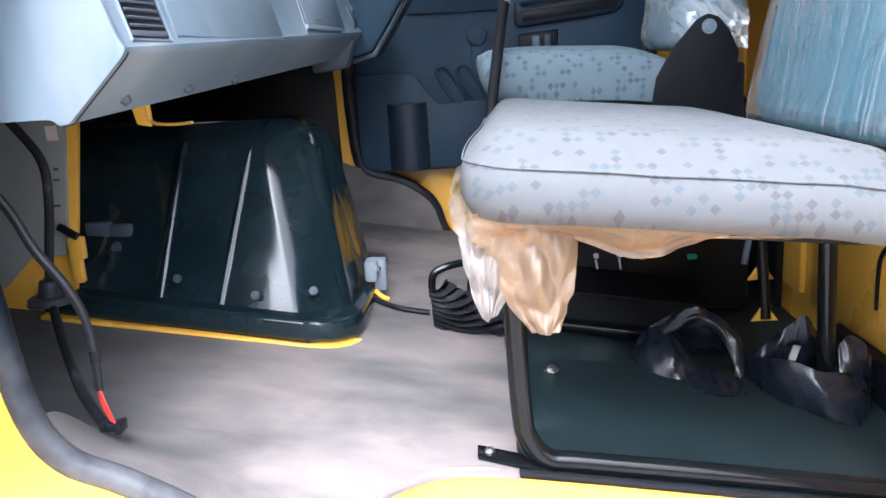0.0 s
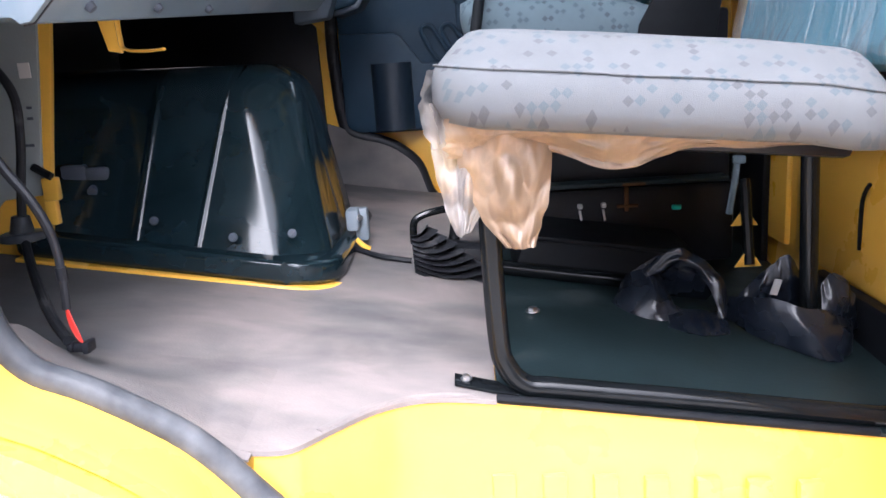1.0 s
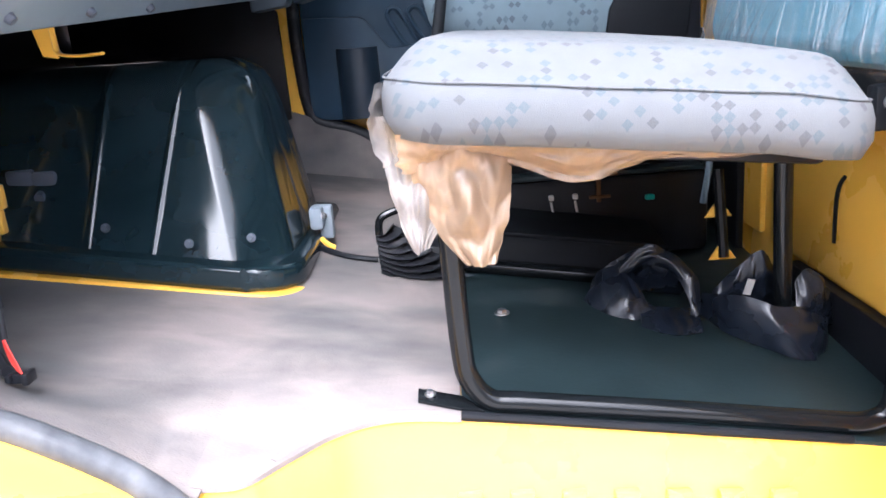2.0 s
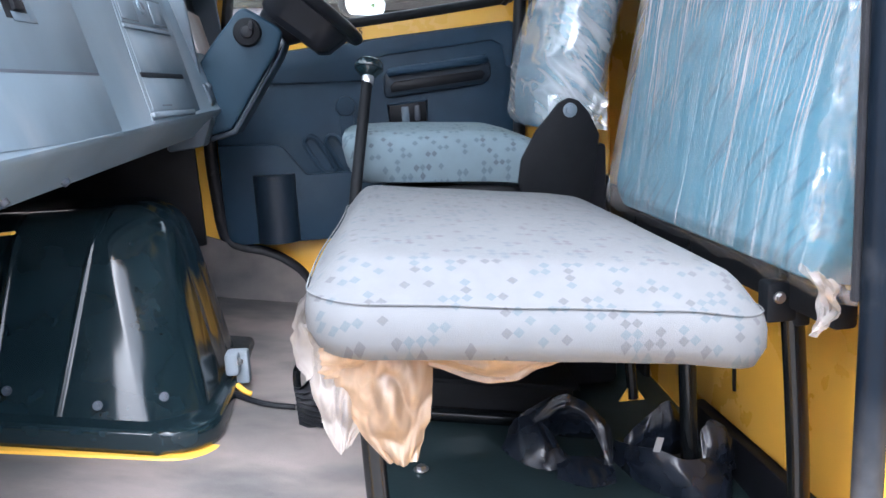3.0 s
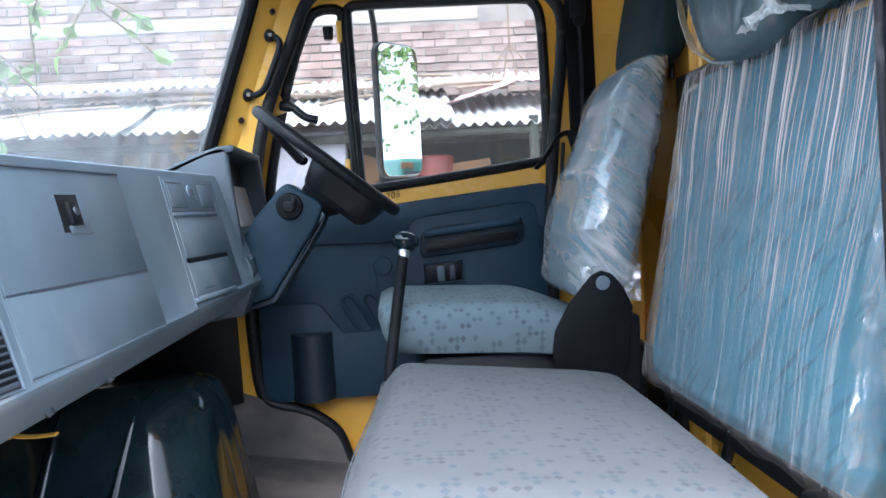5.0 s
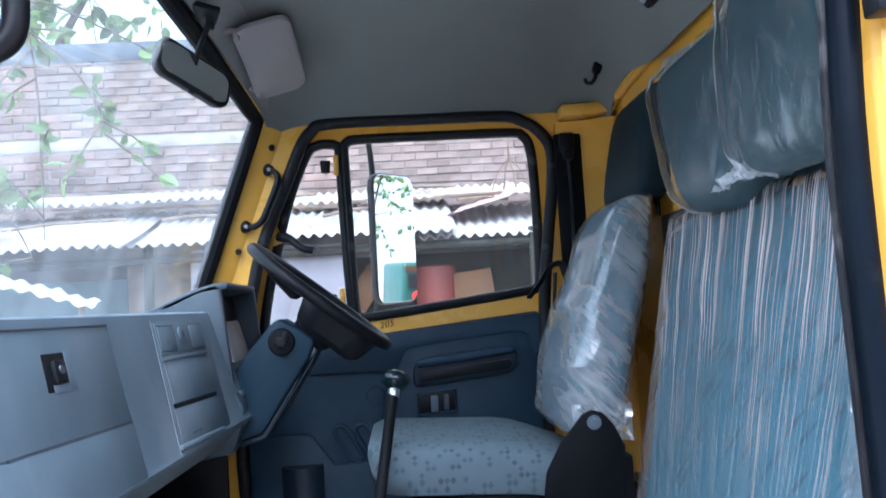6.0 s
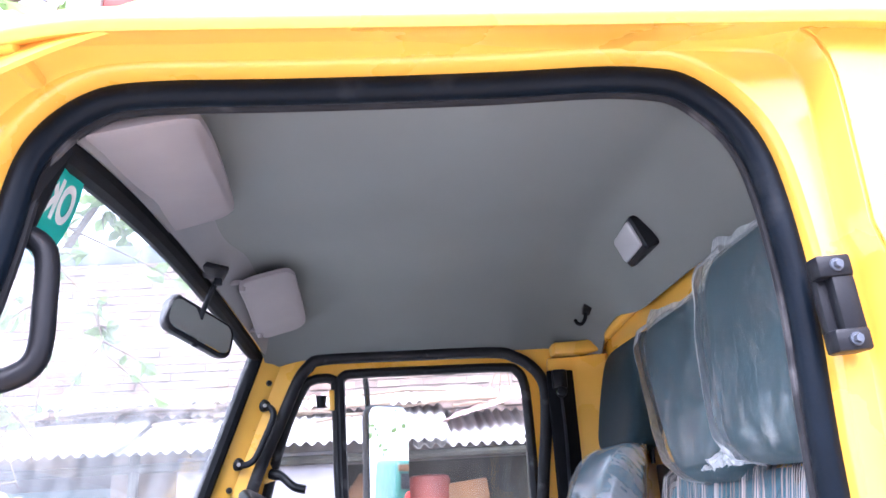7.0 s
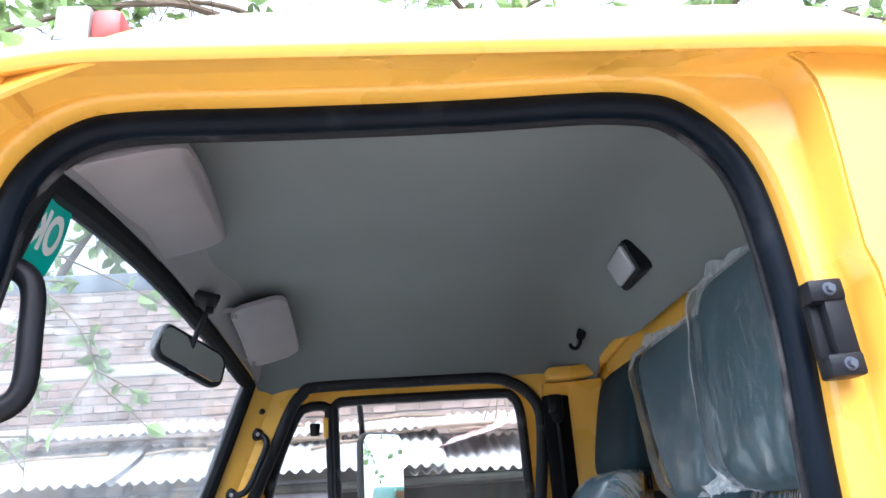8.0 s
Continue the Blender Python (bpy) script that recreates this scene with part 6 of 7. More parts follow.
part("polythene_cover", upright(DBACK, 3.6, 190, 0.001, crumple), FILM_CRUMPLE, dback, "clear crumpled polythene", smooth=25)
part("film_skirt", sheet(lambda u, v: (0.50 + 0.14 * u + 0.01 * nz(u * 6, v * 3, 1), 1.640 + 0.012 * nz(u * 8, v * 4, 3), 1.575 - (0.085 + 0.02 * nz(u * 5, 1, 1)) * v), 30, 10), FILM_CRUMPLE, dback, "loose lower edge of the film", smooth=25)
hinge = part("recliner_plate", extrude([(0.500, 1.540), (0.516, 1.558), (0.538, 1.568), (0.562, 1.560), (0.585, 1.532), (0.608, 1.482), (0.602, 1.44), (0.590, 1.345), (0.56, 1.30), (0.43, 1.33), (0.418, 1.385), (0.426, 1.435), (0.462, 1.498)], "y", 1.600, 1.616, 0.004), RIM, driver, "black recliner side plate")
bolt((0.540, 1.600, 1.540), (0, -1, 0), 0.011, hinge, "bolt", DASH)
part("rear_frame", rbox(0.55, 1.66, 1.36, 0.16, 0.08, 0.20, 0.01), BLACK, driver)

# seat belt on the far post
belt = thing("seat_belt", (0.65, 2.16, 1.2), "black seat belt on the driver's door post", "seat belt")
part("webbing", tube(spline([(0.648, 2.150, 2.27), (0.650, 2.146, 2.1), (0.640, 2.145, 1.8), (0.63, 2.15, 1.4), (0.63, 2.15, 1.1)], 6), 0.024, 8, flat=0.12), SEAL, belt)
part("upper_anchor", join(rbox(0.648, 2.145, 2.29, 0.045, 0.03, 0.06, 0.008), cyl((0.648, 2.135, 2.25), (0.648, 2.12, 2.25), 0.018, 0.015, 16, 0.003)), BLACK, belt)
part("cover", rbox(0.655, 2.160, 1.93, 0.085, 0.02, 0.78, 0.006), RIM, belt)
part("strap_loop", tube(spline([(0.505, 2.16, 1.83), (0.535, 2.13, 1.87), (0.565, 2.12, 1.915), (0.60, 2.12, 1.925), (0.615, 2.13, 1.89)], 6), 0.013, 8, flat=0.35), SEAL, belt)
part("buckle_strap", tube(spline([(0.585, 2.14, 1.90), (0.575, 2.14, 1.80), (0.57, 2.14, 1.70), (0.57, 2.14, 1.6)], 5), 0.016, 8, flat=0.3), SEAL, belt)

# overhead ----------------------------------------------------------------------------
def hang_z(y):
    """Height at which the visors' hinges hang below the lining."""
    u = abs((y - 1.41) / 0.79)
    return 2.58 - (0.19 if y > 1.41 else 0.105) * u ** 3


def visor(y0, y1, x0, x1, label, flare):
    v = thing("sun_visor", ((x0 + x1) / 2, (y0 + y1) / 2, 2.52), label, "sun visor", "sun visors")
    bm = pad(x1 - x0, y1 - y0, 0.04, [(0.006, -0.010), (0.0, -0.006), (0.0, 0.004), (0.006, 0.009), (0.03, 0.011), (0.06, 0.011)])
    bm = moved(bm, Matrix.Translation(((x0 + x1) / 2, (y0 + y1) / 2, 0)))
    part("flap", warp(bm, lambda c: (c.x + flare * (c.x - x0) / (x1 - x0) * (y1 - c.y) / (y1 - y0), c.y, c.z + hang_z(c.y) - 0.030 - 0.26 * max(0.0, -0.12 - c.x) - 0.012)), VISOR, v, "pale grey-mauve vinyl visor", smooth=50)
    for y in (y0 + 0.02, y1 - 0.03):
        z = hang_z(y) - 0.042 - 0.26 * max(0.0, -0.12 - x0)
        part("pivot", join(cyl((x0 + 0.012, y, z + 0.012), (x0 + 0.012, y, z - 0.016), 0.009, 0.008, 14, 0.002), rbox(x0 - 0.005, y, z + 0.008, 0.03, 0.016, 0.012, 0.004)), VISOR, v)
    return v


visor(0.662, 1.240, -0.335, -0.165, "pale grey sun visor folded against the roof lining", 0.060)
visor(1.665, 2.000, -0.245, -0.105, "short pale grey sun visor before the driver", 0.0)


def header_s(u, v):
    y = 0.645 + 1.53 * u
    a = Vector(screen_s((y - 0.655) / 1.485, 1.0)) + Vector((0.034, 0, 0.006))
    b = Vector((-0.20, y, ceil_z(-0.20, y) - 0.006))
    p = a.lerp(b, v)
    return (p.x, p.y, p.z + 0.012 * math.sin(math.pi * v) - 0.004)


solo("header_trim", sheet(header_s, 40, 10, 0.006), HEADER, "pale grey header trim above the windscreen", "trim", kind="structure")

im = thing("interior_mirror", (-0.31, 1.55, 2.50), "black interior rear-view mirror on a stalk", "rear-view mirror")
part("base", join(rbox(-0.268, 1.520, 2.486, 0.060, 0.07, 0.014, 0.004, m=pose(0, 0, 0, -6, 10, 20)), rbox(-0.262, 1.545, 2.474, 0.018, 0.016, 0.03, 0.004)), BLACK, im)
part("stalk", tube([(-0.264, 1.545, 2.475), (-0.290, 1.553, 2.42), (-0.306, 1.562, 2.38)], 0.0065, 10), BLACK, im)
ax_ = Vector((0.112, 0.160, -0.058)).normalized()
nm_ = ax_.cross(Vector((0, 0, 1))).normalized()
nm_ = (nm_ + Vector((0, 0, 0.06))).normalized()
up_ = nm_.cross(ax_).normalized()
nm_ = ax_.cross(up_)
IM = Matrix.Translation((-0.302, 1.560, 2.367)) @ Matrix((ax_, up_, nm_)).transposed().to_4x4()
head = part("case", moved(pad(0.205, 0.090, 0.030, [(0.014, -0.028), (0.004, -0.022), (0.0, -0.008), (0.0, 0.0), (0.003, 0.003), (0.006, 0.003)]), IM), BLACK, im)
part("mirror_glass", moved(pad(0.186, 0.073, 0.024, [(0.0, 0.002), (0.0, 0.0042), (0.0015, 0.0046)]), IM), MIRROR, head, smooth=0)
part("anti_dazzle_tab", moved(rbox(0.0, -0.042, -0.004, 0.012, 0.016, 0.010, 0.003), IM), BLACK, head)

lamp = thing("cabin_lamp", (0.70, 1.45, 2.53), "rectangular cabin lamp with a white lens, unlit", "ceiling lamp")
LM = Matrix.Translation((0.722, 1.46, 2.512)) @ pose(0, 0, 0, 0, 66, 0) @ pose(0, 0, 0, 6, 0, 0)
lbody = part("housing", moved(pad(0.085, 0.190, 0.014, [(0.006, -0.030), (0.001, -0.026), (0.0, -0.004), (0.0, 0.034)]), LM), BLACK, lamp)
part("lens", moved(pad(0.066, 0.168, 0.012, [(0.008, -0.038), (0.002, -0.034), (0.0, -0.020)]), LM @ Matrix.Translation((-0.004, 0, 0))), LENS, lbody)
hk = thing("coat_hook", (0.715, 2.01, 2.46), "small black coat hook on the lining", "coat hook")
part("hook", tube(spline([(0.715, 1.998, 2.462), (0.712, 2.002, 2.444), (0.703, 2.010, 2.432), (0.692, 2.020, 2.436), (0.688, 2.025, 2.448)], 5), 0.0055, 8), RIM, hk)
part("base", rbox(0.720, 2.000, 2.476, 0.024, 0.036, 0.028, 0.004, m=pose(0, 0, 0, -25, 10, 0)), BLACK, hk)

# OK sticker inside the windscreen
st = thing("windscreen_sticker", (-0.36, 0.83, 2.38), "round green sticker with white letters on the windscreen", "sticker")
sy_, sz_ = 0.734, 2.352
s_n = (Vector((screen_x(sy_, sz_ + 0.01), sy_, sz_ + 0.01)) - Vector((screen_x(sy_, sz_ - 0.01), sy_, sz_ - 0.01))).normalized()
s_h = Vector((screen_x(sy_ + 0.01, sz_) - screen_x(sy_ - 0.01, sz_), 0.02, 0)).normalized()
s_o = s_h.cross(s_n).normalized()
if s_o.x < 0:
    s_o = -s_o
ST = Matrix.Translation(Vector((screen_x(sy_, sz_), sy_, sz_)) + s_o * 0.012) @ Matrix((s_h, s_n, s_o)).transposed().to_4x4()
if Matrix((s_h, s_n, s_o)).determinant() < 0:
    ST = Matrix.Translation(Vector((screen_x(sy_, sz_), sy_, sz_)) + s_o * 0.012) @ Matrix((-s_h, s_n, s_o)).transposed().to_4x4()
disc = part("disc", moved(cyl((0, 0, -0.001), (0, 0, 0.0008), 0.075, 0.075, 44), ST), GREEN, st)
txt = bpy.data.curves.new("letters", "FONT")
txt.body, txt.size, txt.align_x, txt.align_y, txt.extrude, txt.offset = "OK", 0.071, "CENTER", "CENTER", 0.0004, 0.0022
txt.materials.append(WHITE)
tob = new("letters", txt)
tob.parent = disc
tob.matrix_basis = ST @ pose(0, 0, 0.0016) @ Matrix.Diagonal((-1, 1, 1, 1)) @ pose(0, 0, 0, 0, 0, -8)

# roof beacon
bc = thing("roof_beacon", (-0.19, 0.60, 2.51), "small red and smoke-grey marker lamp on the cab roof", "marker lamp")
part("base", rbox(-0.198, 0.60, 2.512, 0.078, 0.06, 0.030, 0.005), DASH_DARK, bc)
part("lens", rbox(-0.177, 0.60, 2.545, 0.036, 0.055, 0.048, 0.008), RED, bc, "red lens")
part("rear_lens", rbox(-0.216, 0.60, 2.547, 0.042, 0.057, 0.054, 0.006), BOARD_GREY, bc)

# foot well clutter ----------------------------------------------------------------------
hn = thing("wiring_harness", (-0.50, 0.80, 1.0), "black corrugated wiring conduit with a loose red-wired plug", "wiring")
part("conduit", tube(spline([(-0.80, 1.10, 1.47), (-0.768, 1.10, 1.433), (-0.733, 1.10, 1.374), (-0.734, 1.10, 1.301), (-0.75, 1.10, 1.21), (-0.760, 1.10, 1.145), (-0.742, 1.07, 1.12), (-0.69, 0.99, 1.085),
                             (-0.60, 0.86, 1.055), (-0.534, 0.78, 1.040)], 8), 0.0078, 10), SEAL, hn)
part("conduit", tube(spline([(-0.655, 0.76, 1.425), (-0.612, 0.78, 1.350), (-0.583, 0.78, 1.288), (-0.550, 0.78, 1.236), (-0.532, 0.78, 1.189), (-0.527, 0.78, 1.138), (-0.529, 0.78, 1.086)], 8), [0.0068] * 32 + [0.0058] * 17, 10), SEAL, hn)
part("tape", tube([(-0.5275, 0.78, 1.145), (-0.527, 0.78, 1.127)], 0.0076, 10), BLACK, hn)
grom = part("grommet", join(cyl((-0.762, 1.10, 1.122), (-0.762, 1.10, 1.136), 0.040, 0.036, 24, 0.003), cyl((-0.762, 1.10, 1.134), (-0.760, 1.10, 1.165), 0.021, 0.015, 18, 0.002)), SEAL_GREY, hn, "grey rubber grommet")
for k in range(4):
    part("wire", tube(spline([(-0.530, 0.78, 1.092), (-0.529 + 0.0035 * k, 0.779 - 0.003 * k, 1.072), (-0.524 + 0.004 * k, 0.777 - 0.003 * k, 1.054), (-0.516 + 0.003 * k, 0.775 - 0.003 * k, 1.040)], 5), 0.0014, 6), RED, hn)
part("plug", join(rbox(-0.516, 0.773, 1.034, 0.026, 0.016, 0.013, 0.002), rbox(-0.502, 0.770, 1.035, 0.009, 0.024, 0.016, 0.002), rbox(-0.524, 0.765, 1.037, 0.007, 0.014, 0.010, 0.002)), BLACK, hn)
part("paper_tag", rbox(-0.786, 1.244, 1.413, 0.022, 0.002, 0.028, 0.0), PAPER, wall_front.children[2], "white paper tag")
for a, b, c in ((1.345, 0.010, -0.790), (1.325, 0.012, -0.792), (1.275, 0.024, -0.805)):
    part("print_bar", rbox(c, 1.2445, a, b, 0.001, 0.005, 0.0), DASH_DARK, wall_front.children[2])
br = thing("dash_bracket", (-0.52, 1.02, 1.42), "yellow bent steel bracket under the dashboard", "bracket")
part("strap", tube(spline([(-0.515, 1.05, 1.475), (-0.514, 1.05, 1.45), (-0.510, 1.05, 1.432), (-0.48, 1.05, 1.427), (-0.446, 1.05, 1.428)], 5), 0.009, 8, flat=0.3), YELLOW, br)
part("plate", extrude([(-0.535, 1.43), (-0.512, 1.425), (-0.510, 1.49), (-0.548, 1.49)], "y", 1.046, 1.053, 0.002), YELLOW, br)
lw = thing("bulkhead_latch", (-0.775, 1.24, 1.20), "yellow latch plate with a black lever", "latch")
part("latch_plate", join(rbox(-0.775, 1.245, 1.19, 0.030, 0.02, 0.045, 0.004), rbox(-0.782, 1.248, 1.15, 0.022, 0.02, 0.06, 0.004)), YELLOW, lw)
part("lever", tube([(-0.80, 1.238, 1.235), (-0.765, 1.232, 1.215)], 0.008, 8), BLACK, lw)

# polythene hanging under the passenger cushion
sw_t = thing("hanging_polythene", (0.05, 0.82, 1.2), "torn amber and clear polythene hanging under the cushion", "plastic wrap")


def hang_front(u, v):
    """A strip that drapes below the cushion's near edge, deeper along its first half."""
    x = 0.0 + 0.53 * u
    drop = 0.014 + 0.036 * math.exp(-((u - 0.40) / 0.13) ** 2) + 0.030 * (1 - sstep(0.0, 0.35, u)) + 0.010 * (1 - sstep(0.6, 1.0, u)) + 0.007 * nz(u * 9, 2, 2)
    z = seat_z(x) + 0.010 - drop * v
    y = 0.742 + 0.045 * v + 0.020 * nz(u * 7, v * 2, 1) * v + 0.012 * abs(nz(u * 13, v * 3, 3)) - 0.006 * nz(u * 16, v * 9, 8) * v
    return (x + 0.010 * nz(u * 12, v * 6, 5), y, z)


part("amber_film", sheet(hang_front, 120, 24), FILM_ORANGE, sw_t, "crumpled amber film", smooth=60)


def bag_lobe(x0, x1, tip_x, z0, z1, y, seed, belly=0.03, tip_w=0.014):
    """A torn hanging lobe of film: creased, drawn in to a tip, open behind."""
    def f(u, v):
        k = v ** 2.0
        w = (x1 - x0) * (1 - k) + tip_w * k
        c = (x0 + x1) / 2 * (1 - k) + tip_x * k
        fold = abs(nz(u * 3 + seed, v * 2.6, seed)) + 0.35 * abs(nz(u * 6, v * 4 + u * 3, seed + 2))
        x = c + w * (u - 0.5) * (1 + 0.12 * nz(v * 6, seed, u))
        yy = y - belly * math.cos(math.pi * (u - 0.5)) * (1 - 0.5 * v) - 0.026 * fold + 0.010 * v
        return (x, yy, z0 + (z1 - z0) * v + 0.010 * nz(u * 3, seed, v * 2) * v - 0.028 * v * (1 - v) * abs(2 * u - 1))
    return sheet(f, 44, 40)


part("amber_tail", bag_lobe(0.012, 0.138, 0.092, 1.296, 1.132, 0.800, 2.0, 0.03, 0.040), FILM_ORANGE, sw_t, "milky amber film", smooth=60)
part("clear_film", bag_lobe(-0.022, 0.072, 0.016, 1.330, 1.150, 0.812, 5.3, 0.022, 0.020), FILM_HANG, sw_t, "clear milky film", smooth=60)
part("corner_film", sheet(lambda u, v: (-0.016 - 0.012 * math.sin(math.pi * v) + 0.020 * u + 0.006 * nz(u * 3, v * 7, 1), 0.735 + 0.10 * u + 0.010 * nz(u * 4, v * 6, 4), 1.372 - 0.095 * v + 0.006 * nz(u * 5, v * 3, 2)), 16, 24), FILM_HANG, sw_t, "clear milky film", smooth=60)


def fold_band(lower, upper, seed, ruffle=0.006):
    """A limp flap of vinyl hung between two free edges, creased across."""
    A, B = spline(lower, 8), spline(upper, 8)

    def at(P, u):
        k = u * (len(P) - 1)
        i = min(int(k), len(P) - 2)
        return P[i].lerp(P[i + 1], k - i)

    def f(u, v):
        p = at(A, u).lerp(at(B, u), v)
        d = ruffle * (abs(nz(u * 5 + seed, v * 1.5, seed)) * 2 + 0.6 * nz(u * 9, v * 4 + u * 6, seed + 3))
        return (p.x + 0.4 * d, p.y - d - 0.012 * math.sin(math.pi * v), p.z + 0.5 * d * v)
    return sheet(f, 40, 12, 0.0025)


cover_a = thing("crumpled_cover", (0.39, 1.26, 0.86), "folded glossy black vinyl gaiter lying on the floor plate", "cover", "crumpled covers")
part("front_lobe", fold_band([(0.300, 1.335, 0.867), (0.328, 1.285, 0.864), (0.370, 1.256, 0.859), (0.415, 1.256, 0.856), (0.458, 1.266, 0.856)],
                             [(0.330, 1.365, 0.905), (0.345, 1.345, 0.932), (0.378, 1.325, 0.942), (0.405, 1.310, 0.905), (0.425, 1.300, 0.872)], 1.7), VINYL, cover_a, smooth=50)
part("arched_fold", fold_band([(0.350, 1.345, 0.885), (0.385, 1.325, 0.925), (0.425, 1.310, 0.948), (0.470, 1.300, 0.935), (0.495, 1.270, 0.895), (0.498, 1.250, 0.858)],
                              [(0.338, 1.350, 0.900), (0.378, 1.325, 0.952), (0.432, 1.310, 0.988), (0.486, 1.300, 0.962), (0.520, 1.290, 0.915), (0.524, 1.270, 0.860)], 4.2), VINYL, cover_a, smooth=50)
part("rear_fold", fold_band([(0.345, 1.375, 0.880), (0.420, 1.375, 0.872), (0.510, 1.360, 0.860)], [(0.352, 1.360, 0.930), (0.432, 1.335, 0.975), (0.515, 1.325, 0.915)], 7.0), VINYL, cover_a, smooth=50)
part("foot_fold", fold_band([(0.395, 1.222, 0.856), (0.450, 1.195, 0.845), (0.512, 1.215, 0.838)], [(0.405, 1.285, 0.870), (0.455, 1.270, 0.872), (0.515, 1.275, 0.862)], 2.6, 0.003), VINYL, cover_a, smooth=50)
cover_b = thing("crumpled_cover", (0.63, 1.2, 0.82), "open crumpled black vinyl gaiter beside the seat leg", "cover", "crumpled covers")
part("front_wall", fold_band([(0.525, 1.300, 0.845), (0.552, 1.215, 0.834), (0.603, 1.160, 0.822), (0.660, 1.122, 0.810), (0.705, 1.155, 0.805), (0.752, 1.235, 0.802)],
                             [(0.532, 1.305, 0.882), (0.550, 1.220, 0.906), (0.582, 1.178, 0.914), (0.622, 1.160, 0.900), (0.690, 1.190, 0.885), (0.748, 1.240, 0.872)], 6.1), VINYL, cover_b, smooth=50)
part("peak_fold", fold_band([(0.540, 1.290, 0.850), (0.600, 1.270, 0.860), (0.665, 1.275, 0.850)], [(0.546, 1.285, 0.892), (0.600, 1.262, 0.955), (0.636, 1.255, 0.975), (0.672, 1.262, 0.905)], 3.3), VINYL, cover_b, smooth=50)
part("flank_fold", fold_band([(0.668, 1.175, 0.842), (0.715, 1.200, 0.838), (0.768, 1.260, 0.812)], [(0.672, 1.210, 0.925), (0.702, 1.215, 0.948), (0.745, 1.225, 0.902), (0.772, 1.275, 0.840)], 9.2), VINYL, cover_b, smooth=50)
part("paper_tag", rbox(0.556, 1.115, fz(0.556, 1.115) + 0.135, 0.013, 0.002, 0.030, 0.0, m=pose(0, 0, 0, 10, 12, 0)), HEADER, bench)
pl_ = thing("floor_lever", (0.62, 1.43, 0.85), "black lever with yellow end brackets behind the seat leg", "lever")
part("rod", tube([(0.62, 1.47, fz(0.62, 1.47) + 0.26), (0.622, 1.43, fz(0.62, 1.43) + 0.08)], 0.012, 10), TUBE_BLACK, pl_)
for z in (0.16, 0.075):
    part("end_bracket", extrude([(-0.03, 0), (0.03, 0), (0.008, 0.032), (-0.008, 0.032)], "y", 0, 0.006, 0.002), YELLOW, pl_).matrix_basis = pose(0.62, 1.43 if z < 0.1 else 1.46, fz(0.62, 1.43) + z)
tun = thing("tunnel_cover", (0.36, 1.78, 0.85), "black engine-tunnel cover with small wiring clips under the seats", "tunnel cover")
part("cover", rbox(0.36, 1.785, 0.965, 0.60, 0.30, 0.20, 0.02), BLACK, tun)
part("top_flange", rbox(0.36, 1.70, 1.072, 0.56, 0.16, 0.012, 0.004), PLATE, tun)
for x in (0.287, 0.343):
    part("connector", join(rbox(x, 1.625, 1.023, 0.012, 0.016, 0.012, 0.003), cyl((x, 1.63, 1.012), (x + 0.004, 1.63, 0.985), 0.003, 0.003, 8)), PAPER, tun, "small white wiring connector")
part("amber_stay", join(rbox(0.415, 1.625, 1.070, 0.055, 0.012, 0.008, 0.002), rbox(0.398, 1.627, 1.035, 0.010, 0.010, 0.06, 0.002), rbox(0.40, 1.625, 1.018, 0.05, 0.010, 0.007, 0.002)), BOARD, tun, "ochre wire stay")
part("green_plug", rbox(0.516, 1.625, 1.009, 0.022, 0.012, 0.012, 0.003), GREEN, tun, "green wiring plug")
part("grey_stay", tube([(0.657, 1.62, 1.125), (0.650, 1.62, 1.06), (0.640, 1.625, 0.985)], 0.008, 8), DASH, tun, "grey steel stay")
part("stay_clamp", rbox(0.657, 1.615, 1.115, 0.030, 0.016, 0.018, 0.004), DASH, tun)
step = thing("floor_step", (0.29, 1.53, 0.89), "low dark steel box on the floor under the seats", "floor box")
part("side", warp(rbox(0.29, 1.53, 0.04, 0.36, 0.18, 0.08, 0.012), lambda c: (c.x + 0.03 * (c.z / 0.08), c.y + 0.012 * (c.z / 0.08), c.z + fz(c.x, c.y))), RIM, step)
part("lid", warp(rbox(0.32, 1.545, 0.086, 0.38, 0.19, 0.012, 0.005), lambda c: (c.x, c.y, c.z + fz(c.x, c.y))), RIM, step)

# outside ---------------------------------------------------------------------------------------
gb = bmesh.new()
for v in ((-120, -120, 0), (120, -120, 0), (120, 120, 0), (-120, 120, 0)):
    gb.verts.new(v)
gb.faces.new(gb.verts)
solo("ground", gb, GROUND, "bare packed earth yard", "ground", kind="structure", smooth=0)
# chassis that carries the cab
ch = thing("chassis", (0.5, 1.42, 0.0), "black truck chassis rails with front wheels under the cab", "chassis", kind="structure")
for y in (1.05, 1.79):
    part("rail", rbox(1.2, y, 0.62, 4.0, 0.08, 0.20, 0.01), BLACK, ch)
for y in (0.66, 2.18):
    w = part("wheel", cyl((-0.30, y - 0.10, 0.38), (-0.30, y + 0.10, 0.38), 0.38, 0.38, 40, 0.04), SEAL, ch)
    part("rim", cyl((-0.30, y - 0.105, 0.38), (-0.30, y + 0.105, 0.38), 0.20, 0.20, 30, 0.01), GALV, w)
part("axle", cyl((-0.30, 0.7, 0.38), (-0.30, 2.15, 0.38), 0.05), BLACK, ch)


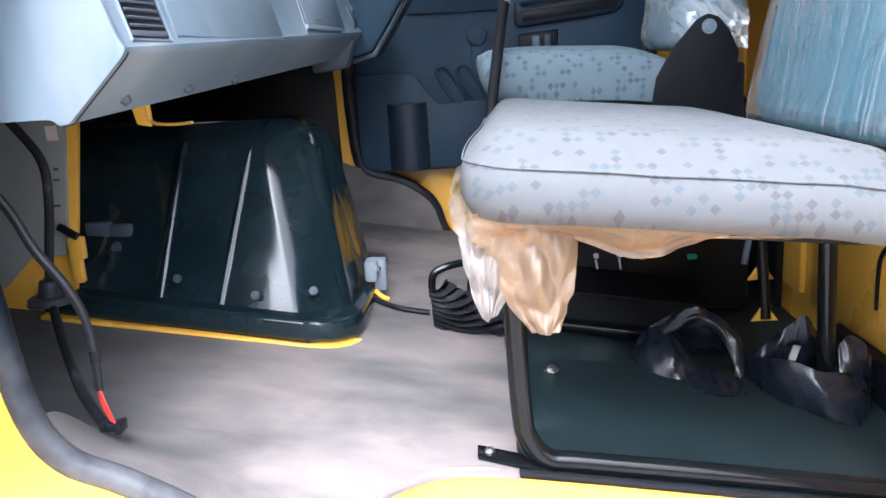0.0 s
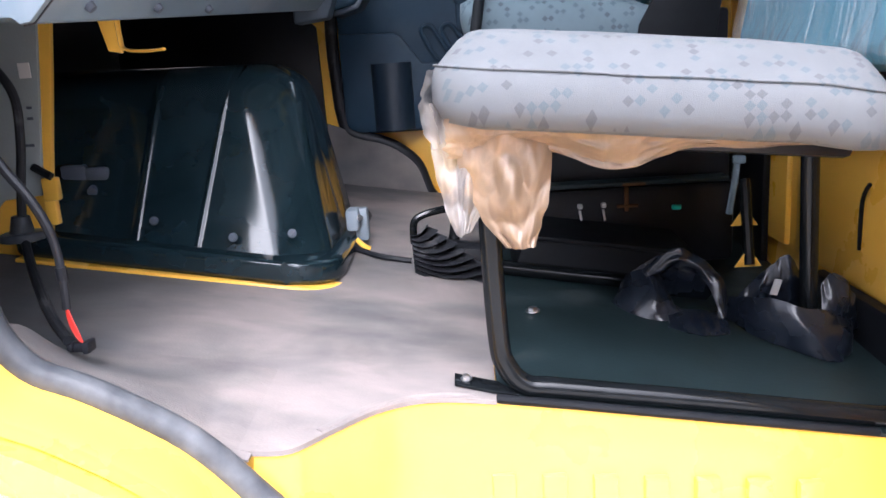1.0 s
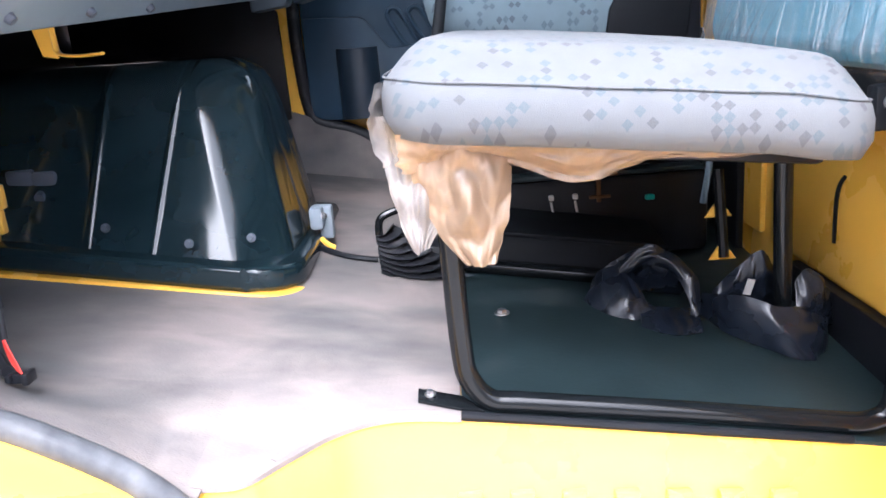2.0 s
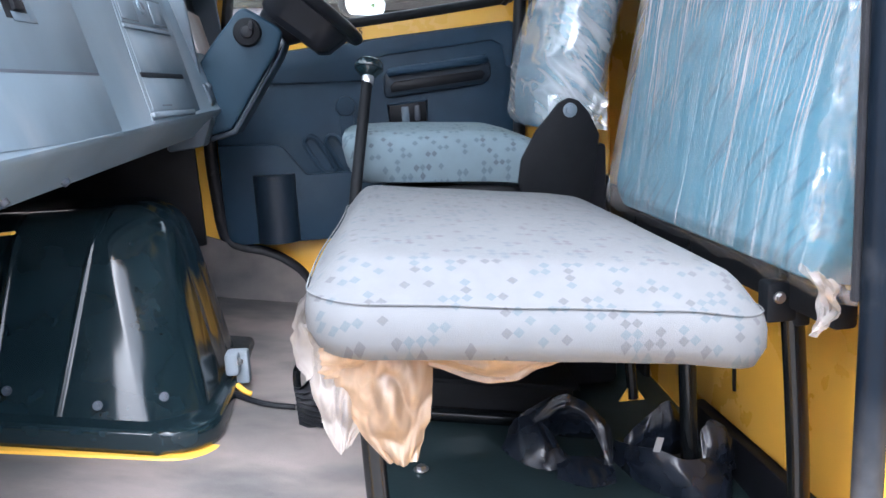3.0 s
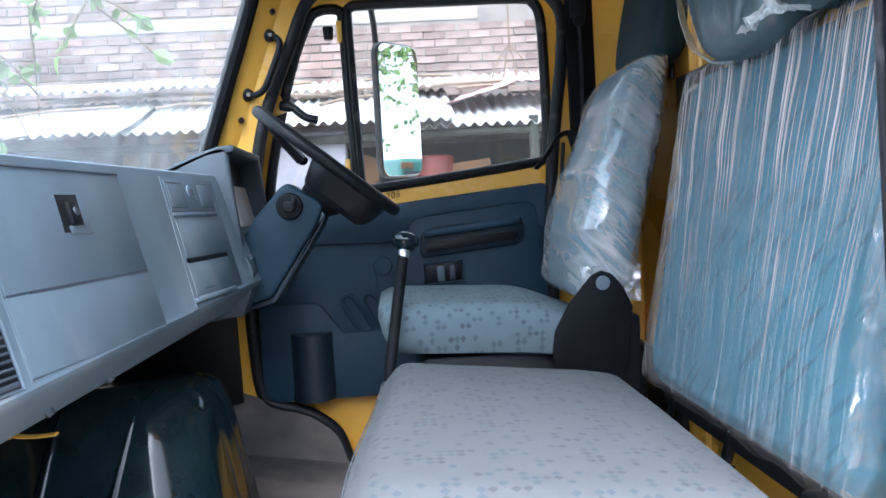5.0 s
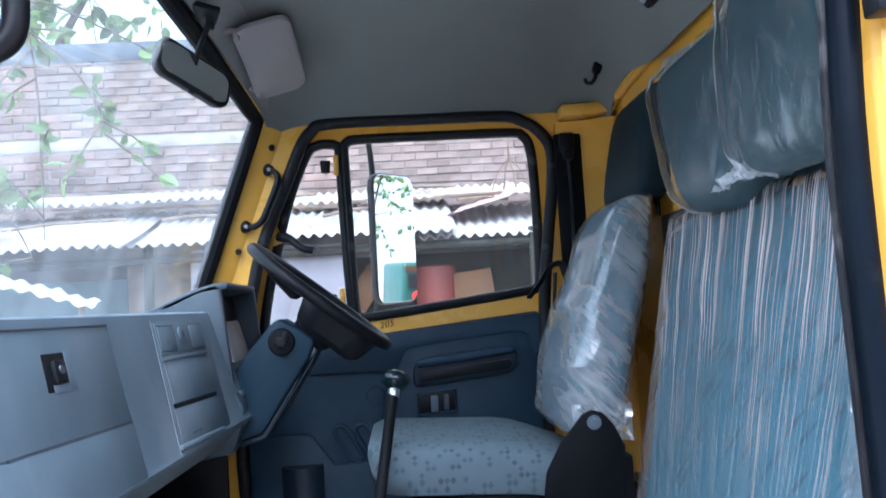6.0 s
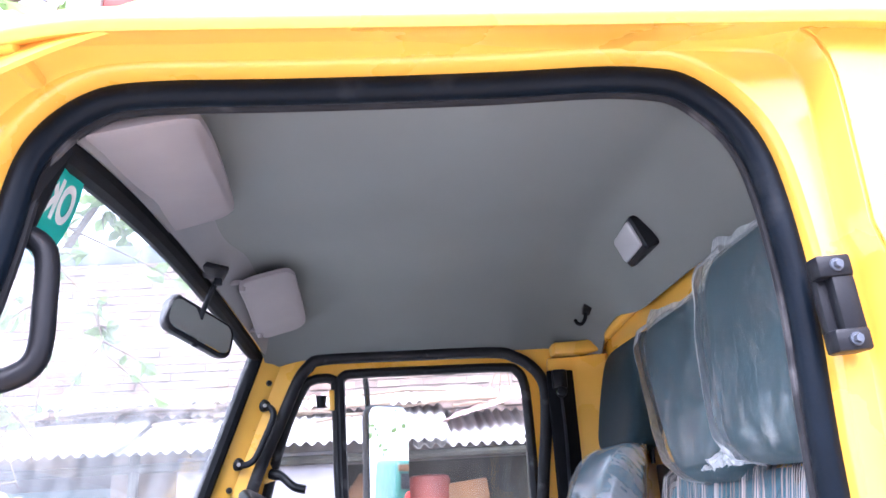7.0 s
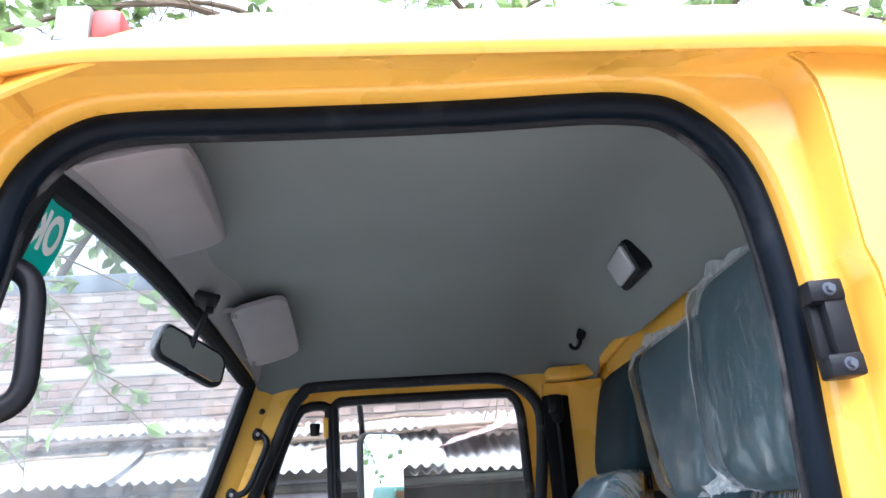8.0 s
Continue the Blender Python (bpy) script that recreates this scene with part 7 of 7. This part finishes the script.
def corrugated(name, x0, x1, y0, z0, y1, z1, pitch, amp, label, seed=0):
    """A weathered corrugated sheet sloping from its eave (y0, z0) up to (y1, z1)."""
    n = int((x1 - x0) / pitch * 8)

    def f(u, v):
        x = x0 + (x1 - x0) * u
        sag = 0.03 * nz(x * 0.7, v * 2, seed)
        return (x, y0 + (y1 - y0) * v + 0.03 * nz(x * 0.5, seed, 1) * (1 - v), z0 + (z1 - z0) * v + amp * math.sin(2 * math.pi * x / pitch) + sag)
    return solo(name, sheet(f, n, 6, 0.004), GALV, label, "roof sheet", "roof sheets")


corrugated("roof_sheet", -6.5, -1.9, 5.6, 2.40, 6.9, 2.80, 0.09, 0.016, "rusty white corrugated roof sheet over the shed", 1)
corrugated("roof_sheet", -2.2, 0.6, 5.9, 2.42, 7.0, 2.80, 0.09, 0.016, "rusty white corrugated roof sheet over the shed", 2)
corrugated("roof_sheet", 0.3, 3.6, 6.0, 2.36, 7.0, 2.72, 0.09, 0.017, "rusty white corrugated roof sheet over the shed", 3)
corrugated("roof_sheet", -6.5, -0.9, 6.5, 2.86, 7.4, 3.06, 0.09, 0.016, "upper corrugated roof sheet against the brick wall", 4)
corrugated("roof_sheet", -1.2, 3.6, 6.6, 2.78, 7.4, 2.98, 0.09, 0.016, "upper corrugated roof sheet against the brick wall", 5)
rs = random.Random(7)
sticks = thing("roof_sticks", (0.5, 6.6, 2.8), "loose sticks lying on the shed roof", "sticks", kind="stuff")
for k in range(14):
    x, y = rs.uniform(-3.5, 2.5), rs.uniform(6.2, 7.1)
    a, l = rs.uniform(-0.5, 0.5), rs.uniform(0.4, 1.4)
    z = 2.42 + (y - 5.8) * 0.36 + 0.05
    part("stick", tube([(x - l / 2 * math.cos(a), y - l / 2 * math.sin(a), z), (x, y, z + 0.03), (x + l / 2 * math.cos(a), y + l / 2 * math.sin(a) , z + 0.02)], 0.015, 6), TIMBER, sticks)
def bundle_s(u, v):
    """A cloth drawn up to a knot, its skirts spread over the sheets."""
    x = 0.55 + 0.95 * u
    k = math.exp(-abs(u - 0.62) / 0.22)
    return (x, 6.30 + 0.45 * v + 0.03 * nz(u * 7, v * 4, 2), 2.58 + 0.16 * u + (0.16 * k + 0.06 * math.sin(math.pi * u)) * (0.25 + 0.75 * v) + 0.05 * abs(nz(u * 9, v * 3, 1)) * (0.4 + v))


solo("roof_tarpaulin", sheet(bundle_s, 60, 14, 0.004), CLOTH_PINK, "faded pink cloth bundle tied on the shed roof", "tarpaulin")
# shed front below the eaves
shed = thing("shed", (-1.0, 6.6, 0.0), "open-fronted shed with brick back wall and blue-grey panels", "shed")
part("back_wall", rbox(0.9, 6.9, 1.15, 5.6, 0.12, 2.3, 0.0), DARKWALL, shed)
part("side_panel", rbox(-3.8, 6.4, 1.10, 3.8, 0.10, 2.2, 0.01), BLUEWALL, shed, "blue-grey painted shed panel")
for x in (-4.9, -4.3, -3.7):
    part("panel_opening", rbox(x, 6.345, 1.98, 0.42, 0.02, 0.22, 0.004), BLACK, shed)
for x in (-1.85, 1.2, 2.9):
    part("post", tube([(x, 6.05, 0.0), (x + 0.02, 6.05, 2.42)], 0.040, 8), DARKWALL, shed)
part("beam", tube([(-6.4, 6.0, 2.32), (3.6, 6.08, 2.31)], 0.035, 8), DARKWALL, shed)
solo("orange_drum", join(cyl((0.42, 6.3, 0.9), (0.42, 6.3, 2.16), 0.15, 0.17, 26, 0.04), cyl((0.42, 6.3, 1.5), (0.42, 6.3, 1.54), 0.19, 0.19, 26)), TARP_ORANGE, "faded orange-red drum in the shed", "drum").location.z = -0.0
solo("drum_stand", rbox(0.62, 6.3, 0.45, 1.3, 0.6, 0.9, 0.02), TIMBER, "timber stand under the drum", "stand")
solo("ochre_board", rbox(0.74, 6.25, 1.82, 0.34, 0.05, 0.56, 0.01, m=pose(0, 0, 0, 0, -6, 0)), BOARD, "leaning ochre board in the shed", "board").location.z = 0
solo("board_rest", rbox(0.76, 6.40, 0.80, 0.5, 0.1, 1.60, 0.01), TIMBER, "timber trestle behind the board", "trestle")
solo("ochre_board", rbox(-0.17, 6.30, 1.98, 0.20, 0.05, 0.42, 0.01, m=pose(0, 0, 0, 0, 35, 0)), BOARD, "leaning ochre board in the shed", "board")
solo("board_rest", rbox(-0.17, 6.38, 0.90, 0.4, 0.1, 1.78, 0.01), TIMBER, "timber trestle behind the board", "trestle")
solo("plastered_pier", rbox(-0.90, 6.2, 1.19, 1.24, 0.25, 2.38, 0.02), LILAC, "pale lilac plastered pier of the shed", "pier")
part("brown_panel", rbox(-1.77, 6.30, 1.22, 0.60, 0.06, 2.44, 0.01), TIMBER, shed, "weathered brown boarding")
lean = thing("low_roof", (-2.4, 5.0, 0.0), "low whitish sheet on thin posts before the shed", "lean-to")
part("sheet", sheet(lambda u, v: (-2.95 + 1.10 * u, 4.95 + 0.16 * v, 2.29 - 0.345 * u + 0.05 * v + 0.012 * math.sin(u * 60) + 0.03 * nz(u * 5, v * 2, 1)), 120, 6, 0.004), GALV, lean)
for x in (-2.85, -1.95):
    part("post", tube([(x, 5.05, 0.0), (x, 5.05, 2.30 - 0.345 * (x + 2.95) / 1.10)], 0.025, 8), TIMBER, lean)
wr_ = thing("hanging_wires", (1.14, 6.5, 2.8), "thin wires hanging to the tied bundle on the roof", "wires")
part("wire", tube([(1.12, 6.45, 4.2), (1.13, 6.48, 3.3), (1.13, 6.5, 3.06)], 0.009, 6), TIMBER, wr_)
for dx in (-0.16, -0.06, 0.05, 0.17):
    part("wire", tube([(1.13, 6.5, 3.08), (1.13 + dx * 0.6, 6.5, 2.96), (1.13 + dx, 6.52, 2.80)], 0.007, 5), TIMBER, wr_)


# greenery ----------------------------------------------------------------------------------------------
def leaf_into(bm, p, d, size, rng):
    """One pointed leaf, folded a little along its rib."""
    d = Vector(d).normalized()
    s = d.cross(Vector((rng.uniform(-1, 1), rng.uniform(-1, 1), rng.uniform(-0.3, 1)))).normalized()
    n = d.cross(s)
    w = size * rng.uniform(0.28, 0.36)
    P = [Vector(p), Vector(p) + d * size * 0.35 + s * w + n * w * 0.3, Vector(p) + d * size * 0.7 + s * w * 0.75 + n * w * 0.2, Vector(p) + d * size - n * size * 0.08,
         Vector(p) + d * size * 0.7 - s * w * 0.75 + n * w * 0.2, Vector(p) + d * size * 0.35 - s * w + n * w * 0.3, Vector(p) + d * size * 0.5]
    V = [bm.verts.new(q) for q in P]
    for a, b, c in ((0, 1, 6), (1, 2, 6), (2, 3, 6), (3, 4, 6), (4, 5, 6), (5, 0, 6)):
        bm.faces.new((V[a], V[b], V[c]))


def tree(name, base, limbs, label, leaf, count, seed, spread):
    """A trunk with limbs, and leaves scattered along each limb's twigs."""
    rng = random.Random(seed)
    t = thing(name, base, label, "tree")
    wood = bmesh.new()
    crown = bmesh.new()
    for pts, r in limbs:
        P = spline(pts, 5)
        tube(P, [r * (1 - 0.75 * i / (len(P) - 1)) for i in range(len(P))], 7, bm=wood)
        for k in range(count):
            f = rng.uniform(0.25, 1.0)
            q = P[min(int(f * (len(P) - 1)), len(P) - 1)]
            tw = Vector((rng.gauss(0, 1), rng.gauss(0, 1), rng.gauss(0, 0.7) - 0.3)) * spread
            e = q + tw
            tube([q, q + tw * 0.6 + Vector((0, 0, 0.05 * spread)), e], [0.006, 0.004, 0.002], 4, bm=wood)
            for j in range(rng.randint(4, 8)):
                g = rng.uniform(0.35, 1.0)
                leaf_into(crown, q + tw * g, tw.normalized() * 0.5 + Vector((rng.gauss(0, 0.6), rng.gauss(0, 0.6), rng.gauss(-0.3, 0.5))), leaf * rng.uniform(0.6, 1.25), rng)
    part("trunk", wood, BARK, t)
    part("crown", crown, LEAF, t, smooth=0)
    return t


tree("tree", (-2.6, 3.6, 0.0), [([(-2.6, 3.6, 0.0), (-2.55, 3.6, 1.2), (-2.5, 3.55, 2.4), (-2.4, 3.5, 3.4), (-2.1, 3.3, 4.4)], 0.05),
                                ([(-2.5, 3.55, 2.0), (-2.2, 3.4, 2.5), (-1.9, 3.2, 2.75), (-1.6, 3.1, 2.7)], 0.02),
                                ([(-2.5, 3.55, 2.6), (-2.1, 3.6, 3.1), (-1.7, 3.5, 3.35), (-1.35, 3.4, 3.3)], 0.02),
                                ([(-2.4, 3.5, 3.3), (-2.0, 3.2, 3.8), (-1.6, 3.0, 4.0), (-1.3, 2.9, 3.8)], 0.02),
                                ([(-2.5, 3.55, 2.3), (-2.9, 3.3, 2.8), (-3.1, 3.1, 3.2)], 0.02)], "slim young tree with thin broad leaves before the brick wall", 0.13, 9, 3, 0.30)
tree("tree", (1.8, 9.5, 0.0), [([(1.8, 9.5, 0.0), (1.8, 9.5, 2.5), (1.7, 9.4, 5.0), (1.5, 9.2, 7.5)], 0.16),
                               ([(1.7, 9.4, 5.0), (0.2, 8.2, 6.2), (-1.2, 6.6, 6.9), (-2.2, 6.2, 6.9), (-3.4, 6.0, 6.4)], 0.07),
                               ([(1.7, 9.4, 5.2), (1.6, 7.6, 6.4), (1.1, 6.4, 6.9), (0.4, 6.0, 7.2)], 0.06),
                               ([(1.7, 9.4, 4.8), (3.0, 8.0, 6.2), (3.9, 6.4, 6.9), (4.4, 6.0, 7.0)], 0.07),
                               ([(1.7, 9.4, 5.4), (0.4, 8.8, 7.0), (-1.2, 7.8, 7.9), (-2.6, 7.6, 8.0), (-3.9, 7.8, 7.9)], 0.06),
                               ([(1.6, 9.3, 6.0), (3.4, 8.6, 7.4), (5.4, 8.0, 8.0), (7.2, 7.9, 7.7)], 0.06), ([(1.6, 9.3, 6.2), (1.4, 8.6, 7.6), (2.4, 8.0, 8.3), (4.0, 7.9, 8.3)], 0.05)], "tall leafy tree behind the brick wall", 0.20, 44, 11, 0.55)
tree("creeper", (-2.05, 3.25, 0.0), [([(-2.05, 3.25, 0.0), (-2.0, 3.25, 1.6), (-1.9, 3.22, 3.0), (-1.75, 3.2, 4.2)], 0.016),
                                     ([(-1.75, 3.2, 4.1), (-1.5, 3.2, 3.5), (-1.38, 3.2, 2.9), (-1.36, 3.2, 2.2)], 0.008),
                                     ([(-1.9, 3.22, 3.1), (-1.5, 3.2, 3.15), (-1.2, 3.2, 2.9), (-1.08, 3.2, 2.6)], 0.008),
                                     ([(-1.95, 3.22, 2.4), (-1.7, 3.2, 2.5), (-1.5, 3.2, 2.3), (-1.4, 3.2, 2.1)], 0.008)], "thin creeper with pale green leaves before the windscreen", 0.085, 8, 31, 0.15)
tree("tree", (-4.2, 9.3, 0.0), [([(-4.2, 9.3, 0.0), (-4.2, 9.2, 3.0), (-4.0, 9.0, 6.0), (-3.6, 8.7, 8.0)], 0.14),
                                ([(-4.1, 9.1, 4.5), (-3.2, 8.6, 5.6), (-2.4, 8.3, 6.4)], 0.06),
                                ([(-4.1, 9.1, 4.2), (-5.2, 8.6, 5.2), (-6.2, 8.3, 5.8)], 0.06)], "leafy tree behind the brick wall", 0.24, 40, 23, 0.7)

tree("tree", (10.5, 5.2, 0.0), [([(10.5, 5.2, 0.0), (10.4, 5.1, 2.0), (10.2, 5.0, 4.0), (10.0, 4.8, 6.0)], 0.14),
                                ([(10.4, 5.1, 2.0), (9.6, 4.6, 3.0), (8.8, 4.2, 3.8)], 0.06), ([(10.3, 5.0, 3.0), (9.6, 5.4, 4.0), (9.0, 5.6, 4.8)], 0.06), ([(10.2, 5.0, 3.8), (9.9, 4.4, 4.0), (9.7, 3.9, 3.5), (9.6, 3.7, 2.7)], 0.04)], "leafy tree at the end of the yard", 0.11, 44, 41, 0.40)
van = thing("green_truck", (13.3, 5.5, 0.0), "green parked light truck with an ochre top panel and red lamps", "truck")
part("body", warp(rbox(14.6, 5.52, 1.29, 2.6, 1.34, 1.66, 0.10, 3), lambda c: (c.x + 0.10 * max(0, c.z - 1.2), 5.52 + (c.y - 5.52) * (1 - 0.10 * max(0, c.z - 1.4)), c.z)), TRUCK_GREEN, van)
part("windscreen", rbox(13.335, 5.50, 1.72, 0.03, 1.02, 0.30, 0.01, m=pose(0, 0, 0, 0, 6, 0)), BLACK, van)
part("top_panel", rbox(13.355, 5.06, 1.98, 0.04, 0.26, 0.13, 0.01), BOARD, van, "ochre top panel")
for y in (5.18, 5.84):
    part("lamp", cyl((13.31, y, 1.42), (13.24, y, 1.42), 0.12, 0.11, 20, 0.01), RED, van)
for x, y in ((13.9, 4.94), (13.9, 6.10), (15.4, 4.94), (15.4, 6.10)):
    part("wheel", cyl((x, y - 0.09, 0.34), (x, y + 0.09, 0.34), 0.34, 0.34, 24, 0.03), SEAL, van)

# unseen wall added on the near side: closes the yard, bounces light into the doorway
solo("wall_yard", rbox(0.0, -7.5, 1.9, 30.0, 0.25, 3.8, 0.0), PLASTER, "plain plastered wall added out of view across the yard", "wall", kind="structure")

# brick wall, last: single bricks where the view passes nearest, the rest joined
wall = thing("brick_wall", (-1.0, 7.6, 0.0), "weathered old brick boundary wall with a plaster band", "brick wall", kind="structure")
part("core", rbox(-1.0, 7.692, 2.25, 13.0, 0.20, 4.42, 0.0), MORTAR, wall)
part("plaster_band", rbox(-3.2, 7.595, 3.62, 8.4, 0.03, 0.12, 0.006), PLASTER, wall)
part("coping", rbox(-1.0, 7.70, 4.54, 13.0, 0.26, 0.20, 0.02), SLATE, wall, "dark slate-grey coping")
BW, BH, PX, PZ = 0.212, 0.067, 0.224, 0.0795
brick_shapes = []
for k in range(4):
    rb = random.Random(k)
    bmk = rbox(0, 0, 0, BW, 0.05, BH, 0.006, 1)
    for v in bmk.verts:
        v.co += Vector((rb.uniform(-0.003, 0.003), rb.uniform(-0.004, 0.004), rb.uniform(-0.003, 0.003)))
    brick_shapes.append(mesh_of("brick", bmk, BRICK, 0))
rw = random.Random(5)
rest_v, rest_f = [], []
made = 0
for row in range(24):
    z = 2.62 + row * PZ
    if 3.55 < z < 3.69:
        continue
    for c in range(-30, 28):
        x = -1.0 + c * PX + (PX / 2 if row % 2 else 0) + rw.uniform(-0.006, 0.006)
        dy = rw.uniform(-0.008, 0.006)
        z = 2.62 + row * PZ + rw.uniform(-0.004, 0.004) + 0.012 * nz(x * 0.8, row * 0.3, 3)
        if rw.random() < 0.03:
            continue
        if -0.35 < x < 2.4 and row < 13 and made < 170 or -2.8 < x < -1.2 and 8 <= row < 22 and made < 290:
            ob = new("brick", brick_shapes[rw.randrange(4)])
            ob.parent = wall
            ob.matrix_parent_inverse = Matrix.Translation(-origin(wall))
            ob.matrix_basis = pose(x, 7.605 + dy, z, rw.uniform(-1, 1), rw.uniform(-1, 1), rw.uniform(-1, 1))
            made += 1
        else:
            me = brick_shapes[rw.randrange(4)]
            o = len(rest_v)
            rest_v += [(v.co.x + x, v.co.y + 7.605 + dy, v.co.z + z) for v in me.vertices]
            rest_f += [[i + o for i in p.vertices] for p in me.polygons]
me = bpy.data.meshes.new("bricks")
me.from_pydata(rest_v, [], rest_f)
me.materials.append(BRICK)
ob = new("bricks", me)
ob.parent = wall
ob.matrix_parent_inverse = Matrix.Translation(-origin(wall))
tagged(ob, kind="stuff")
